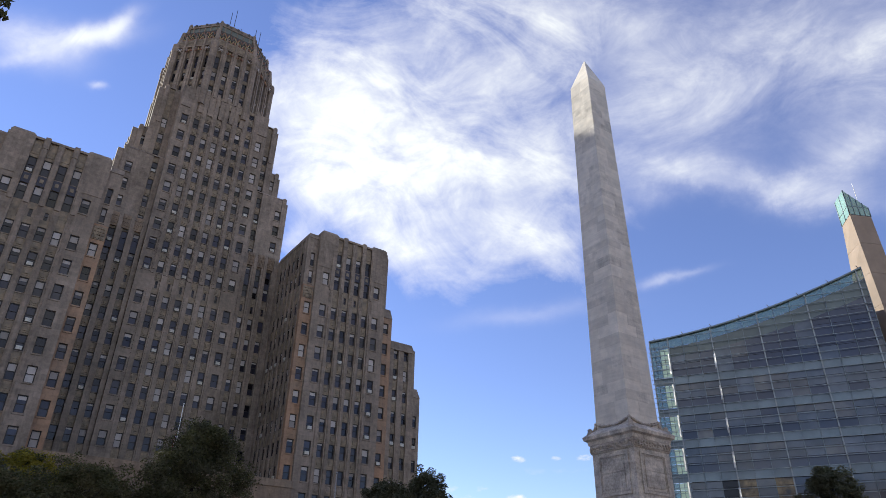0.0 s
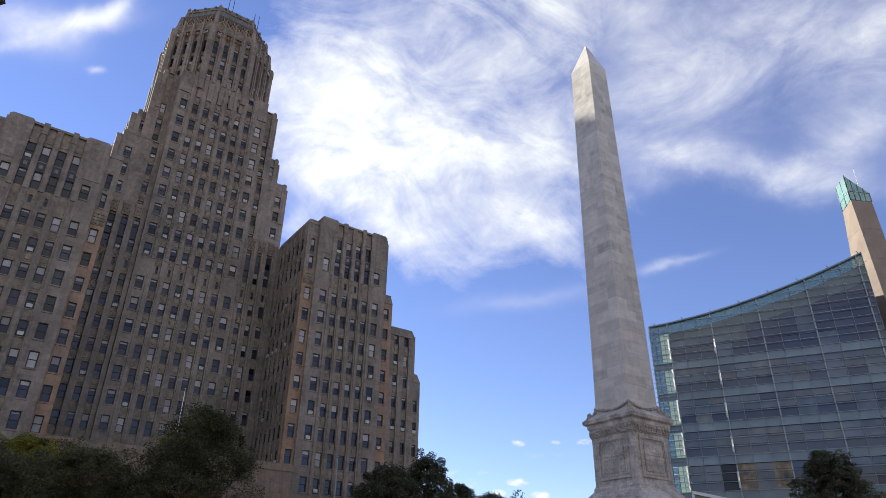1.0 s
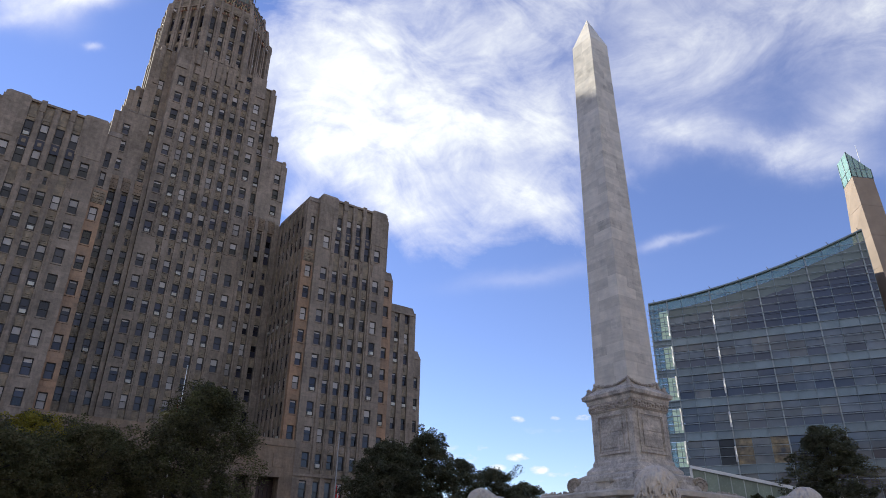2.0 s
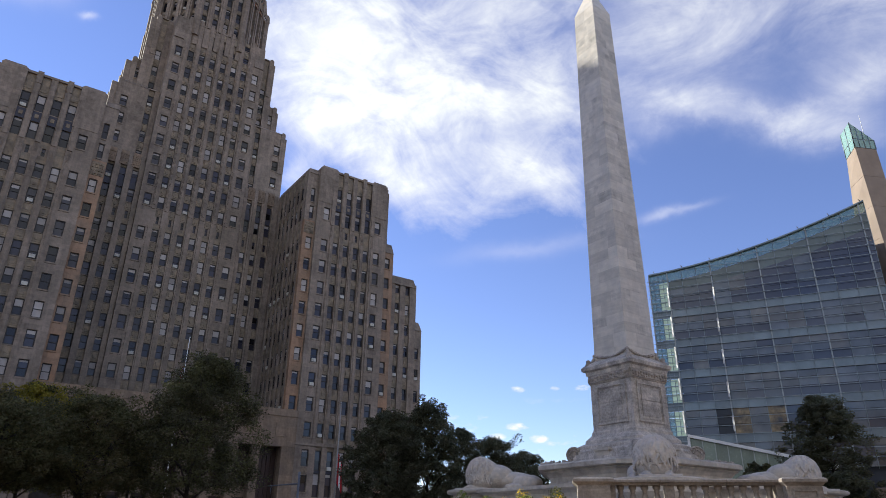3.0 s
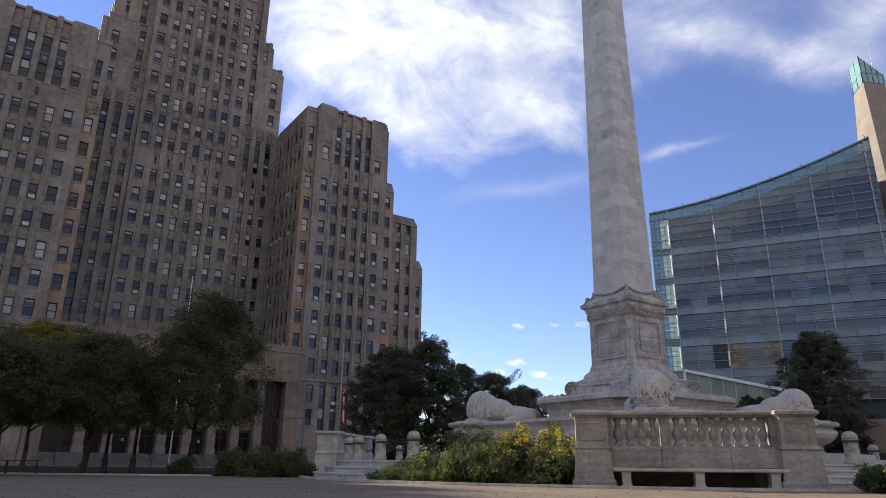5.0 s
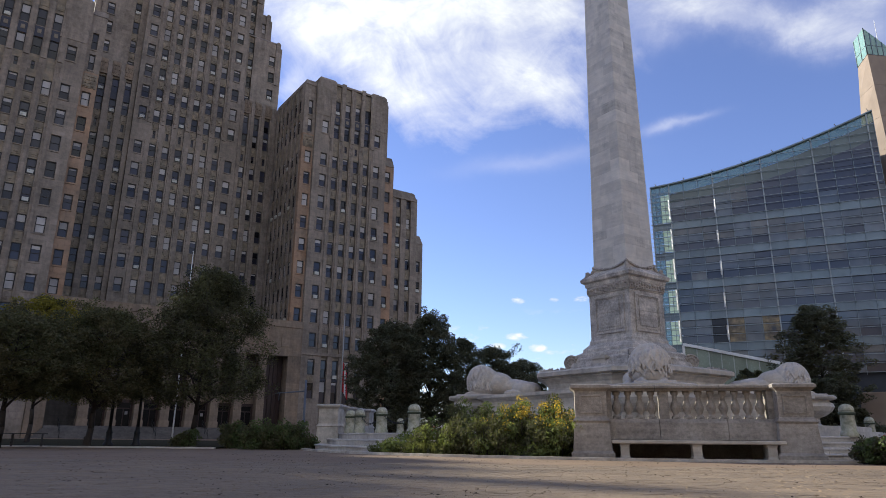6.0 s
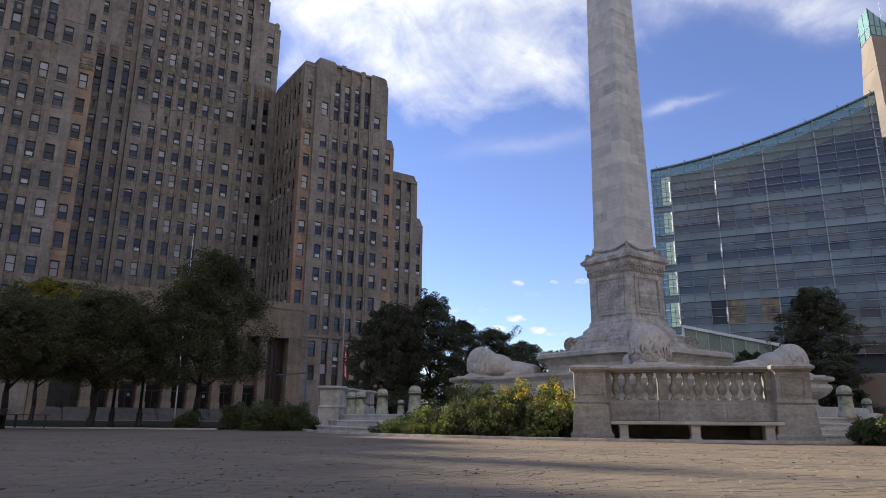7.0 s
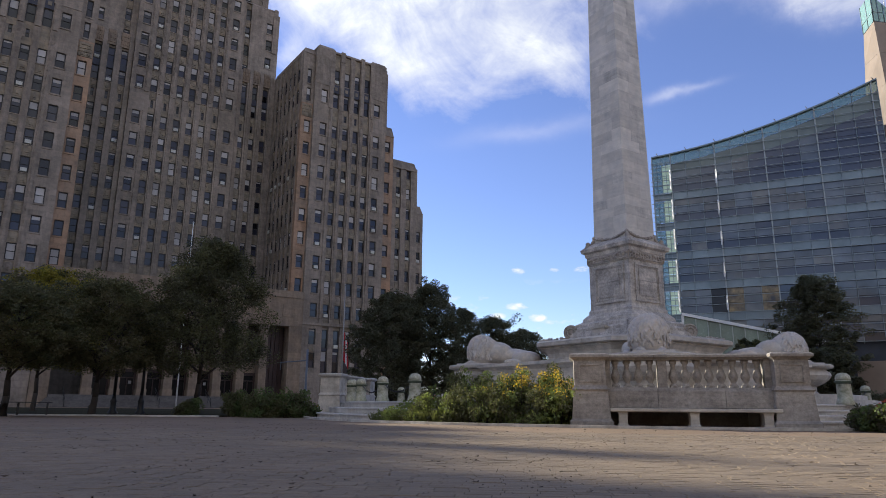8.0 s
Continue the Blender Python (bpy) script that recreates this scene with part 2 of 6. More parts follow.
    nt.nodes[-1].use_clamp = True
    nt.links.new(patch, mixc.inputs[0])
    mul = nt.nodes.new("ShaderNodeVectorMath")
    mul.operation = "SCALE"
    nt.links.new(mixc.outputs[2], mul.inputs[0])
    nt.links.new(factor, mul.inputs["Scale"])
    nt.links.new(mul.outputs[0], b.inputs["Base Color"])
    rr = val("ADD", val("MULTIPLY", val("SUBTRACT", fine_n, 0.5), 0.25), rough)
    nt.links.new(rr, b.inputs["Roughness"])
    if bump:
        bp = nt.nodes.new("ShaderNodeBump")
        bp.inputs["Strength"].default_value, bp.inputs["Distance"].default_value = bump, 0.03
        nt.links.new(noise_at(bump_scale or grain[0] * 2, 8), bp.inputs["Height"])
        nt.links.new(bp.outputs[0], b.inputs["Normal"])
    return m


SANDSTONE = material("sandstone", (0.262, 0.213, 0.176), 0.85, grain=(2.0, 0.6), stain=(0.11, 0.42), bump=0.3, tint=(0.174, 0.144, 0.116), streak=0.5, blocks=(1.5, 0.75, 0.12))
RUST_STONE = material("rust sandstone", (0.345, 0.207, 0.128), 0.85, grain=(2.0, 0.5), stain=(0.1, 0.3), bump=0.2, tint=(0.21, 0.16, 0.12), streak=0.45, blocks=(1.5, 0.75, 0.1))
ENTRANCE_STONE = material("brown entrance sandstone", (0.245, 0.175, 0.12), 0.85, grain=(2.5, 0.5), stain=(0.14, 0.4), bump=0.3, tint=(0.165, 0.13, 0.10), streak=0.5, blocks=(1.6, 0.8, 0.1))
# grey granite, its colour lowered to stand in for shade under trees and portico
SHADED_GRANITE = material("grey base granite", (0.135, 0.12, 0.11), 0.8, grain=(2.5, 0.5), stain=(0.2, 0.4), bump=0.3, tint=(0.10, 0.09, 0.083), streak=0.4, blocks=(1.4, 0.7, 0.1))
SPANDREL = material("carved spandrel", (0.285, 0.225, 0.16), 0.85, grain=(1.5, 0.5), stain=(0.5, 0.3), bump=0.5, tint=(0.15, 0.13, 0.105), blocks=(0.58, 0.58, 0.16))
TERRACOTTA = material("glazed terracotta", (0.21, 0.085, 0.06), 0.5, grain=(2.0, 0.2), stain=(0.5, 0.3), tint=(0.27, 0.14, 0.09))
GOLD_TILE = material("gold glazed tile", (0.46, 0.37, 0.20), 0.5, grain=(2.0, 0.2), stain=(0.3, 0.2))
CROWN_GREEN = material("green glazed tile", (0.135, 0.16, 0.145), 0.5, grain=(2.0, 0.2), stain=(0.4, 0.2))
DARK_ROOF = material("dark roof", (0.09, 0.085, 0.08), 0.9)
MARBLE = material("white marble", (0.58, 0.515, 0.43), 0.6, vein=0.4, grain=(6.0, 0.3), stain=(0.8, 0.3), bump=0.2, tint=(0.36, 0.325, 0.275), streak=0.3, blocks=(0.9, 0.5, 0.06))
MARBLE_BLOCK = material("veined marble block", (0.64, 0.585, 0.505), 0.55, grain=(3.0, 0.22), stain=(0.9, 0.16), bump=0.08, tint=(0.52, 0.495, 0.45), per_piece=0.13, vein=0.2, streak=0.0)
MARBLE_GREY = material("grey streaked marble block", (0.60, 0.555, 0.485), 0.6, grain=(3.0, 0.3), stain=(1.6, 0.3), bump=0.1, tint=(0.46, 0.435, 0.395), per_piece=0.1, vein=0.35, streak=0.5)
MARBLE_WARM = material("weathered marble", (0.59, 0.53, 0.46), 0.7, grain=(11.0, 0.7), stain=(0.8, 0.36), bump=0.4, tint=(0.25, 0.23, 0.205), streak=0.5, vein=0.35, blocks=(0.62, 0.43, 0.1), per_piece=0.08)
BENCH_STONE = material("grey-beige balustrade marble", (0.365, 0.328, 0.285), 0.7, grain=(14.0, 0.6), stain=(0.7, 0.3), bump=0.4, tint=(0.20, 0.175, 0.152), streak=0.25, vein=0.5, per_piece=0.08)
CARVED = material("carved weathered marble", (0.49, 0.44, 0.385), 0.75, grain=(9.0, 0.4), stain=(0.9, 0.3), bump=0.9, bump_scale=11.0, tint=(0.24, 0.215, 0.19))
LION_STONE = material("pale lion marble", (0.59, 0.51, 0.415), 0.7, grain=(8.0, 0.3), stain=(1.5, 0.3), bump=0.5, bump_scale=14.0, tint=(0.46, 0.44, 0.42))
MOSSY = material("mossy stone", (0.56, 0.525, 0.42), 0.85, grain=(9.0, 0.4), stain=(2.2, 0.22), bump=0.3, tint=(0.15, 0.165, 0.09), streak=0.9)
GRANITE = material("step stone", (0.55, 0.51, 0.455), 0.7, grain=(12.0, 0.35), stain=(0.8, 0.35), bump=0.2, streak=0.3)
SASH = material("dark bronze sash", (0.03, 0.026, 0.026), 0.6)
PANE = material("window glass", (0.036, 0.036, 0.054), 0.08, grain=(0.5, 0.1), bump=0.04, bump_scale=1.0, per_piece=0.6, per_island=0.8, spec=0.36)
BLIND = material("cream blind", (0.47, 0.44, 0.43), 0.8, grain=(8.0, 0.05), per_piece=0.3, per_island=0.3)
SPANDREL_METAL = material("blue-black spandrel metal", (0.04, 0.041, 0.06), 0.5, 0.2, grain=(3.0, 0.3))
BRONZE = material("dark red-brown bronze", (0.055, 0.032, 0.026), 0.5, 0.3, grain=(6.0, 0.3))
AC_METAL = material("air conditioner casing", (0.55, 0.54, 0.5), 0.6)
IRON = material("black iron", (0.02, 0.02, 0.02), 0.5, grain=(20.0, 0.2))
BARK = material("bark", (0.05, 0.04, 0.032), 0.95, grain=(9.0, 0.3), stain=(2.0, 0.2), bump=0.8)
BRICK = material("clay paver", (0.265, 0.193, 0.124), 0.85, grain=(38.0, 0.5), stain=(0.35, 0.24), bump=0.3, tint=(0.205, 0.158, 0.11), per_island=0.1)
BRICK_PIECE = material("clay paver piece", (0.265, 0.193, 0.124), 0.85, grain=(38.0, 0.5), stain=(0.35, 0.24), bump=0.3, tint=(0.205, 0.158, 0.11), per_piece=0.1)
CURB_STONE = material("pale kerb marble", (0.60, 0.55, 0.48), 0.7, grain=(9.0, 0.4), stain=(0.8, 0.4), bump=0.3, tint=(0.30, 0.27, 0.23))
PAVING = material("old paving", (0.24, 0.165, 0.102), 0.9, grain=(9.0, 0.3), stain=(0.2, 0.25), bump=0.3, tint=(0.19, 0.13, 0.085))
STONE_LIGHT = material("beige pylon stone", (0.30, 0.235, 0.185), 0.8, grain=(1.2, 0.08), stain=(0.15, 0.1))
STEEL = material("painted steel", (0.20, 0.25, 0.28), 0.45, 0.4)
WHITE_STEEL = material("white steel", (0.8, 0.8, 0.78), 0.45)
SOIL = material("soil", (0.06, 0.045, 0.032), 0.95, grain=(12.0, 0.3), bump=0.6)


def leaf_material(name, base, other, trans=0.25):
    m = material(name, base, 0.7, grain=(3.0, 0.25), stain=(0.6, 0.2), bump=0, tint=other, per_island=0.4, spec=0.12)
    nt = m.node_tree
    b, o = nt.nodes["Principled BSDF"], nt.nodes["Material Output"]
    t = nt.nodes.new("ShaderNodeBsdfTranslucent")
    t.inputs["Color"].default_value = (base[0] * 1.6, base[1] * 1.7, base[2], 1)
    mx = nt.nodes.new("ShaderNodeMixShader")
    mx.inputs[0].default_value = trans
    nt.links.new(b.outputs[0], mx.inputs[1])
    nt.links.new(t.outputs[0], mx.inputs[2])
    nt.links.new(mx.outputs[0], o.inputs[0])
    return m


LEAF_DARK = leaf_material("dark leaf", (0.074, 0.072, 0.046), (0.088, 0.084, 0.052), 0.25)
LEAF_FAR = leaf_material("grey-green leaf", (0.105, 0.107, 0.078), (0.085, 0.088, 0.064), 0.3)
LEAF_MID = leaf_material("green leaf", (0.094, 0.095, 0.052), (0.108, 0.104, 0.054), 0.28)
LEAF_OLIVE = leaf_material("olive-brown leaf", (0.125, 0.112, 0.062), (0.105, 0.092, 0.055), 0.3)
LEAF_YELLOW = leaf_material("yellowing leaf", (0.25, 0.20, 0.04), (0.15, 0.135, 0.03), 0.4)
LEAF_BED = leaf_material("flower bed leaf", (0.18, 0.205, 0.075), (0.125, 0.155, 0.058), 0.3)
LEAF_SHRUB = leaf_material("shrub leaf", (0.105, 0.135, 0.055), (0.08, 0.105, 0.045), 0.25)
LEAF_GRASS = leaf_material("yellow-green blade", (0.13, 0.135, 0.06), (0.10, 0.11, 0.05), 0.25)
WHITE_PETAL = leaf_material("cream petal", (0.62, 0.58, 0.45), (0.5, 0.46, 0.35), 0.3)
PETAL_YELLOW = leaf_material("yellow petal", (0.62, 0.42, 0.07), (0.5, 0.34, 0.05), 0.3)
PETAL_RED = leaf_material("pink petal", (0.6, 0.14, 0.10), (0.5, 0.10, 0.08), 0.3)

# ---------------------------------------------------------------- building helpers


def box(bm, x0, x1, y0, y1, z0, z1, mi=0):
    v = [bm.verts.new(p) for p in ((x0, y0, z0), (x1, y0, z0), (x1, y1, z0), (x0, y1, z0), (x0, y0, z1), (x1, y0, z1), (x1, y1, z1), (x0, y1, z1))]
    for ids in ((3, 2, 1, 0), (4, 5, 6, 7), (0, 1, 5, 4), (1, 2, 6, 5), (2, 3, 7, 6), (3, 0, 4, 7)):
        bm.faces.new([v[i] for i in ids]).material_index = mi
    return v


def prism(bm, ring, z0, z1, ring_top=None, mi=0, cap=True):
    """A solid between a ring of (x, y) points at z0 and the same ring (or another) at z1."""
    top = ring_top or ring
    a = [bm.verts.new((x, y, z0)) for x, y in ring]
    b = [bm.verts.new((x, y, z1)) for x, y in top]
    n = len(a)
    for i in range(n):
        bm.faces.new((a[i], a[(i + 1) % n], b[(i + 1) % n], b[i])).material_index = mi
    if cap:
        bm.faces.new(list(reversed(a))).material_index = mi
        bm.faces.new(b).material_index = mi


def stack(bm, rings, mi=0, smooth=False):
    """Loft closed rings of 3D points one on another, closed at both ends."""
    vs = [[bm.verts.new(p) for p in r] for r in rings]
    n = len(vs[0])
    for a, b in zip(vs, vs[1:]):
        for i in range(n):
            f = bm.faces.new((a[i], a[(i + 1) % n], b[(i + 1) % n], b[i]))
            f.material_index, f.smooth = mi, smooth
    bm.faces.new(list(reversed(vs[0]))).material_index = mi
    bm.faces.new(vs[-1]).material_index = mi


def lathe(bm, profile, seg=16, cx=0.0, cy=0.0, mi=0, smooth=True):
    stack(bm, [[(cx + r * math.cos(2 * math.pi * i / seg), cy + r * math.sin(2 * math.pi * i / seg), z) for i in range(seg)] for r, z in profile], mi, smooth)


def tube(bm, a, b, ra, rb, seg=6, mi=0):
    a, b = Vector(a), Vector(b)
    q = (b - a).to_track_quat("Z", "Y").to_matrix()
    stack(bm, [[tuple(p + q @ Vector((r * math.cos(2 * math.pi * i / seg), r * math.sin(2 * math.pi * i / seg), 0))) for i in range(seg)]
               for p, r in ((a, ra), (b, rb))], mi, True)


def square(half, turn=0.0, cut=0.0):
    """Corner points of a square of half side `half`, counter-clockwise, its corners cut by `cut`."""
    c, s = math.cos(radians(turn)), math.sin(radians(turn))
    pts = [(-half + cut, -half), (half - cut, -half), (half, -half + cut), (half, half - cut), (half - cut, half), (-half + cut, half), (-half, half - cut), (-half, -half + cut)] if cut else \
        [(-half, -half), (half, -half), (half, half), (-half, half)]
    return [(x * c - y * s, x * s + y * c) for x, y in pts]


def mesh_of(name, bm, mats):
    bmesh.ops.recalc_face_normals(bm, faces=bm.faces)
    me = bpy.data.meshes.new(name)
    bm.to_mesh(me)
    bm.free()
    for m in (mats if isinstance(mats, (list, tuple)) else [mats]):
        me.materials.append(m)
    return me


def part(name, bm, mats, parent, label=""):
    ob = new(name, mesh_of(name, bm, mats))
    ob.parent = parent
    return tagged(ob, label) if label else ob


def thing(name, m, label, category, group="", kind=""):
    ob = new(name)
    ob.empty_display_size = 0.3
    ob.matrix_world = m
    return tagged(ob, label, category, group, kind)


def solid(name, bm, mats, m, label, category="", group="", kind=""):
    ob = new(name, mesh_of(name, bm, mats))
    ob.matrix_world = m
    return tagged(ob, label, category, group, kind)

# ---------------------------------------------------------------- ground
bm = bmesh.new()
box(bm, -2500, 2500, -2500, 2500, -1.0, -0.006)
solid("ground", bm, PAVING, pose(0, 0, 0), "grey-brown worn paving of a city square", "ground", kind="structure")

# ---------------------------------------------------------------- city hall
CITY = pose(-35.436, 91.405, 0, 0, 0, 35.0)
city_hall = thing("city_hall", CITY, "tall brown sandstone art deco city hall with stepped tower, in shade", "building")
STEP = 3.75
LOW_ROWS = [44.75 - STEP * k for k in range(9)]               # main floors
HIGH_ROWS = [50.8 + 3.80 * k for k in range(9)]               # tower floors above the small attic row
ATTIC = 47.5
window_spots = []


def fbox(bm, face, s0, s1, w0, w1, z0, z1, mi=0):
    """A box on a facade: s along it, w outward from it."""
    ox, oy, a = face
    c, s = math.cos(radians(a)), math.sin(radians(a))

    def at(u, w, z):
        return (ox + u * c + w * s, oy + u * s - w * c, z)
    v = [bm.verts.new(at(*p)) for p in ((s0, w1, z0), (s1, w1, z0), (s1, w0, z0), (s0, w0, z0), (s0, w1, z1), (s1, w1, z1), (s1, w0, z1), (s0, w0, z1))]
    for ids in ((3, 2, 1, 0), (4, 5, 6, 7), (0, 1, 5, 4), (1, 2, 6, 5), (2, 3, 7, 6), (3, 0, 4, 7)):
        bm.faces.new([v[i] for i in ids]).material_index = mi


def facade(bm, face, s0, s1, z0, z1, cols, deep=0.8, pier_mi=0, order=5, proud=0.0):
    """Piers and spandrels round real window openings. cols: (centre, width, rows of (z, height), recess of the spandrels)."""
    cols = sorted(cols)
    edge = s0
    for c, w, rows, recess in cols:
        fbox(bm, face, edge, c - w / 2, -deep, 0, z0, z1, pier_mi)
        low = z0
        for z, h, *narrow in sorted(rows):
            if narrow:                   # a slit: stone on both sides of it
                slit = narrow[0]
                fbox(bm, face, c - w / 2, c - slit / 2, -deep, -recess, z - h / 2, z + h / 2, pier_mi)
                fbox(bm, face, c + slit / 2, c + w / 2, -deep, -recess, z - h / 2, z + h / 2, pier_mi)
            fbox(bm, face, c - w / 2, c + w / 2, -deep, -recess, low, z - h / 2, 1 if recess > 0.1 else pier_mi)
            if recess > 0.1 and 1.2 < z - h / 2 - low < 2.6:        # a carved boss in a sunk field
                zc = (low + z - h / 2) / 2
                fbox(bm, face, c - w * 0.4, c + w * 0.4, -recess - 0.05, -recess + 0.05, zc - 0.55, zc + 0.55, 1)
                fbox(bm, face, c - w * 0.22, c + w * 0.22, -recess, -recess + 0.12, zc - 0.3, zc + 0.3, 1)
                fbox(bm, face, c - w * 0.48, c + w * 0.48, -recess, -recess + 0.09, z - h / 2 - 0.14, z - h / 2 - 0.01, pier_mi)
            if recess < 0.1:
                fbox(bm, face, c - w / 2 - 0.08, c + w / 2 + 0.08, -0.3, 0.10, z - h / 2 - 0.2, z - h / 2 + 0.002, pier_mi)
            low = z + h / 2
            window_spots.append((order, face, c, -max(recess, 0.1) - 0.10, z, narrow[0] if narrow else w, h))
        fbox(bm, face, c - w / 2, c + w / 2, -deep, -recess, low, z1, 1 if recess > 0.1 else pier_mi)
        edge = c + w / 2
    fbox(bm, face, edge, s1, -deep, 0, z0, z1, pier_mi)


def rows_of(zs, h):
    return [(z, h) for z in zs]


MATS = [SANDSTONE, SPANDREL, RUST_STONE, TERRACOTTA, CROWN_GREEN, DARK_ROOF, BLIND, GOLD_TILE, ENTRANCE_STONE, SHADED_GRANITE, SPANDREL_METAL]
GROUND_ROWS = [(10.65, 2.4), (7.1, 2.3)]
for side in (1, -1):
    order = 1 if side < 0 else 2
    # the wing's main block
    bm = bmesh.new()
    wide = rows_of(LOW_ROWS, 2.2) + [(50.6, 2.3)] + GROUND_ROWS
    thin = rows_of(LOW_ROWS, 2.15) + [(50.4, 2.6), (54.7, 2.6), (10.4, 2.9), (6.95, 3.3)]
    cols = [(side * 18.98, 1.16, wide, 0.0), (side * 28.95, 1.16, wide, 0.0)]
    cols += [(side * x, 1.1, thin + ([(ATTIC, 1.2, 0.44)] if 22 < x < 26 else []), 0.28) for x in (21.12, 23.06, 24.98, 26.9)]
    a, b = sorted((side * 17.2, side * 30.8))
    facade(bm, (0, 0, 0), a, b, 0, 58.9, cols, order=order)
    box(bm, a, b, 0.8, 26, 0, 58.9, 0)
    # fluted piers run up the front and end as fins above the attic
    for x in (20.1, 22.09, 24.02, 25.94, 27.95):
        fbox(bm, (0, 0, 0), side * x - 0.24, side * x + 0.24, 0, 0.10, 12.6, 46.4)
        fbox(bm, (0, 0, 0), side * x - 0.15, side * x + 0.15, 0.10, 0.17, 13.5, 45.6)
        prism(bm, [(side * x - 0.3, -0.14), (side * x + 0.3, -0.14), (side * x + 0.3, 0), (side * x - 0.3, 0)], 48.7, 57.2, [(side * x - 0.3, -0.14), (side * x + 0.3, -0.14), (side * x + 0.3, 0), (side * x - 0.3, 0)])
        prism(bm, [(side * x - 0.3, -0.14), (side * x + 0.3, -0.14), (side * x + 0.3, 0), (side * x - 0.3, 0)], 57.2, 58.0, [(side * x - 0.12, -0.05), (side * x + 0.12, -0.05), (side * x + 0.12, 0), (side * x - 0.12, 0)])
        for k in range(5):               # flutes that break into the band of slits
            fbox(bm, (0, 0, 0), side * x - 0.22 + 0.11 * k - 0.03, side * x - 0.22 + 0.11 * k + 0.03, 0, 0.06, 46.3, 48.7 - 0.25 * abs(k - 2))
    for x0, x1 in ((17.35, 20.65), (27.45, 30.6)):
        p, q = sorted((side * x0, side * x1))
        prism(bm, [(p, -0.07), (q, -0.07), (q, 3.4), (p, 3.4)], 52.6, 59.3)
        prism(bm, [(p, -0.07), (q, -0.07), (q, 3.4), (p, 3.4)], 59.3, 59.72, [(p + 0.35, 0.1), (q - 0.35, 0.1), (q - 0.35, 2.9), (p + 0.35, 2.9)])
    p, q = sorted((side * 20.6, side * 27.5))
    fbox(bm, (0, 0, 0), p, q, -1.2, 0.06, 58.9, 59.25)
    for x in (22.1, 25.9):
        fbox(bm, (0, 0, 0), side * x - 0.36, side * x + 0.36, -0.5, 0.16, 57.6, 59.5)
    for x in (21.12, 23.06, 24.98, 26.9):    # dark metal between the stacked attic windows
        fbox(bm, (0, 0, 0), side * x - 0.549, side * x + 0.549, -0.4, -0.2, 51.72, 53.38, 10)
    for x in (21.12, 23.06, 24.98, 26.9):    # dark metal in the tall lower openings, medallions over the first full row
        fbox(bm, (0, 0, 0), side * x - 0.549, side * x + 0.549, -0.5, -0.24, 8.59, 8.96, 10)
        for r, out in ((0.56, 0.10), (0.44, 0.15), (0.2, 0.20)):
            stack(bm, [[(side * x + q * math.cos(math.pi * i / 9), 0.30 - w, 16.62 + q * math.sin(math.pi * i / 9)) for i in range(18)] for q, w in ((r, 0.0), (r, out - 0.02), (r - 0.04, out))])
    for x in (18.98, 28.95):                 # carved panel between the two ground rows
        fbox(bm, (0, 0, 0), side * x - 0.5, side * x + 0.5, 0, 0.05, 8.4, 9.2, 1)
        for k in range(3):
            fbox(bm, (0, 0, 0), side * x - 0.38 + 0.28 * k, side * x - 0.18 + 0.28 * k, 0.05, 0.10, 8.5, 9.1, 1)
    for x in (21.12, 23.06, 24.98, 26.9):    # carved panels over the attic windows
        fbox(bm, (0, 0, 0), side * x - 0.5, side * x + 0.5, -0.4, -0.22, 56.5, 58.6, 1)
    wide_end = 31.5 if side > 0 else 32.4
    p, q = sorted((side * 30.8, side * wide_end))
    prism(bm, [(p, 0.9), (q, 0.9), (q, 24), (p, 24)], 46.0, 58.6)
    prism(bm, [(p, 0.9), (q, 0.9), (q, 24), (p, 24)], 58.6, 59.0, [(p, 1.2), (q, 1.2), (q, 23), (p, 23)])
    fbox(bm, (0, 0, 0), *sorted((side * 17.2, side * 30.8)), 0, 0.18, 12.4, 12.9)
    part("wing", bm, MATS, city_hall)
    # the inner end bay, in rust-stained stone, and the side that faces the court
    bm = bmesh.new()
    a, b = sorted((side * 15.25, side * 17.2))
    facade(bm, (0, 0.55, 0), a, b, 17.2, 48.8, [(side * 16.4, 1.08, rows_of(LOW_ROWS[:8], 2.1), 0.0)], pier_mi=2, order=order)
    facade(bm, (0, 0.6, 0), a, b, 48.8, 57.8, [(side * 16.4, 0.75, [(50.4, 2.4), (53.7, 2.6)], 0.0)], order=order)
    box(bm, a + (0.75 if side > 0 else 0.01), b - (0.01 if side > 0 else 0.75), 1.4, 24, 17.2, 57.8, 0)
    prism(bm, [(a, 0.5), (b, 0.5), (b, 14), (a, 14)], 57.8, 58.8, [(a + 0.25, 0.9), (b, 0.9), (b, 13.6), (a + 0.25, 13.6)])
    fbox(bm, (0, 0.55, 0), a + 0.12, b - 0.12, 0, 0.09, 46.4, 48.5, 1)
    for k in range(28):                  # carved foliage of the panel
        u, v2 = a + 0.3 + 0.215 * (k % 7), 46.7 + 0.5 * (k // 7)
        fbox(bm, (0, 0.55, 0), u - 0.07, u + 0.07, 0.09, 0.15 + 0.04 * (k % 3), v2 - 0.14, v2 + 0.14, 1)
    x_side = side * 15.24
    face = (x_side, 0, -90.0) if side > 0 else (x_side, 0, 90.0)
    span = (-13.6, -1.35) if side > 0 else (1.35, 13.6)
    cols = [((-1 if side > 0 else 1) * (2.6 + 1.85 * k), 1.2, rows_of(LOW_ROWS[:8], 2.1) + [(50.4, 2.5), (54.2, 2.5)], 0.12) for k in range(6)]
    facade(bm, face, *span, 17.2, 57.8, cols, deep=0.7, order=6)
    for k in range(7):
        s = (-1 if side > 0 else 1) * (1.67 + 1.85 * k)
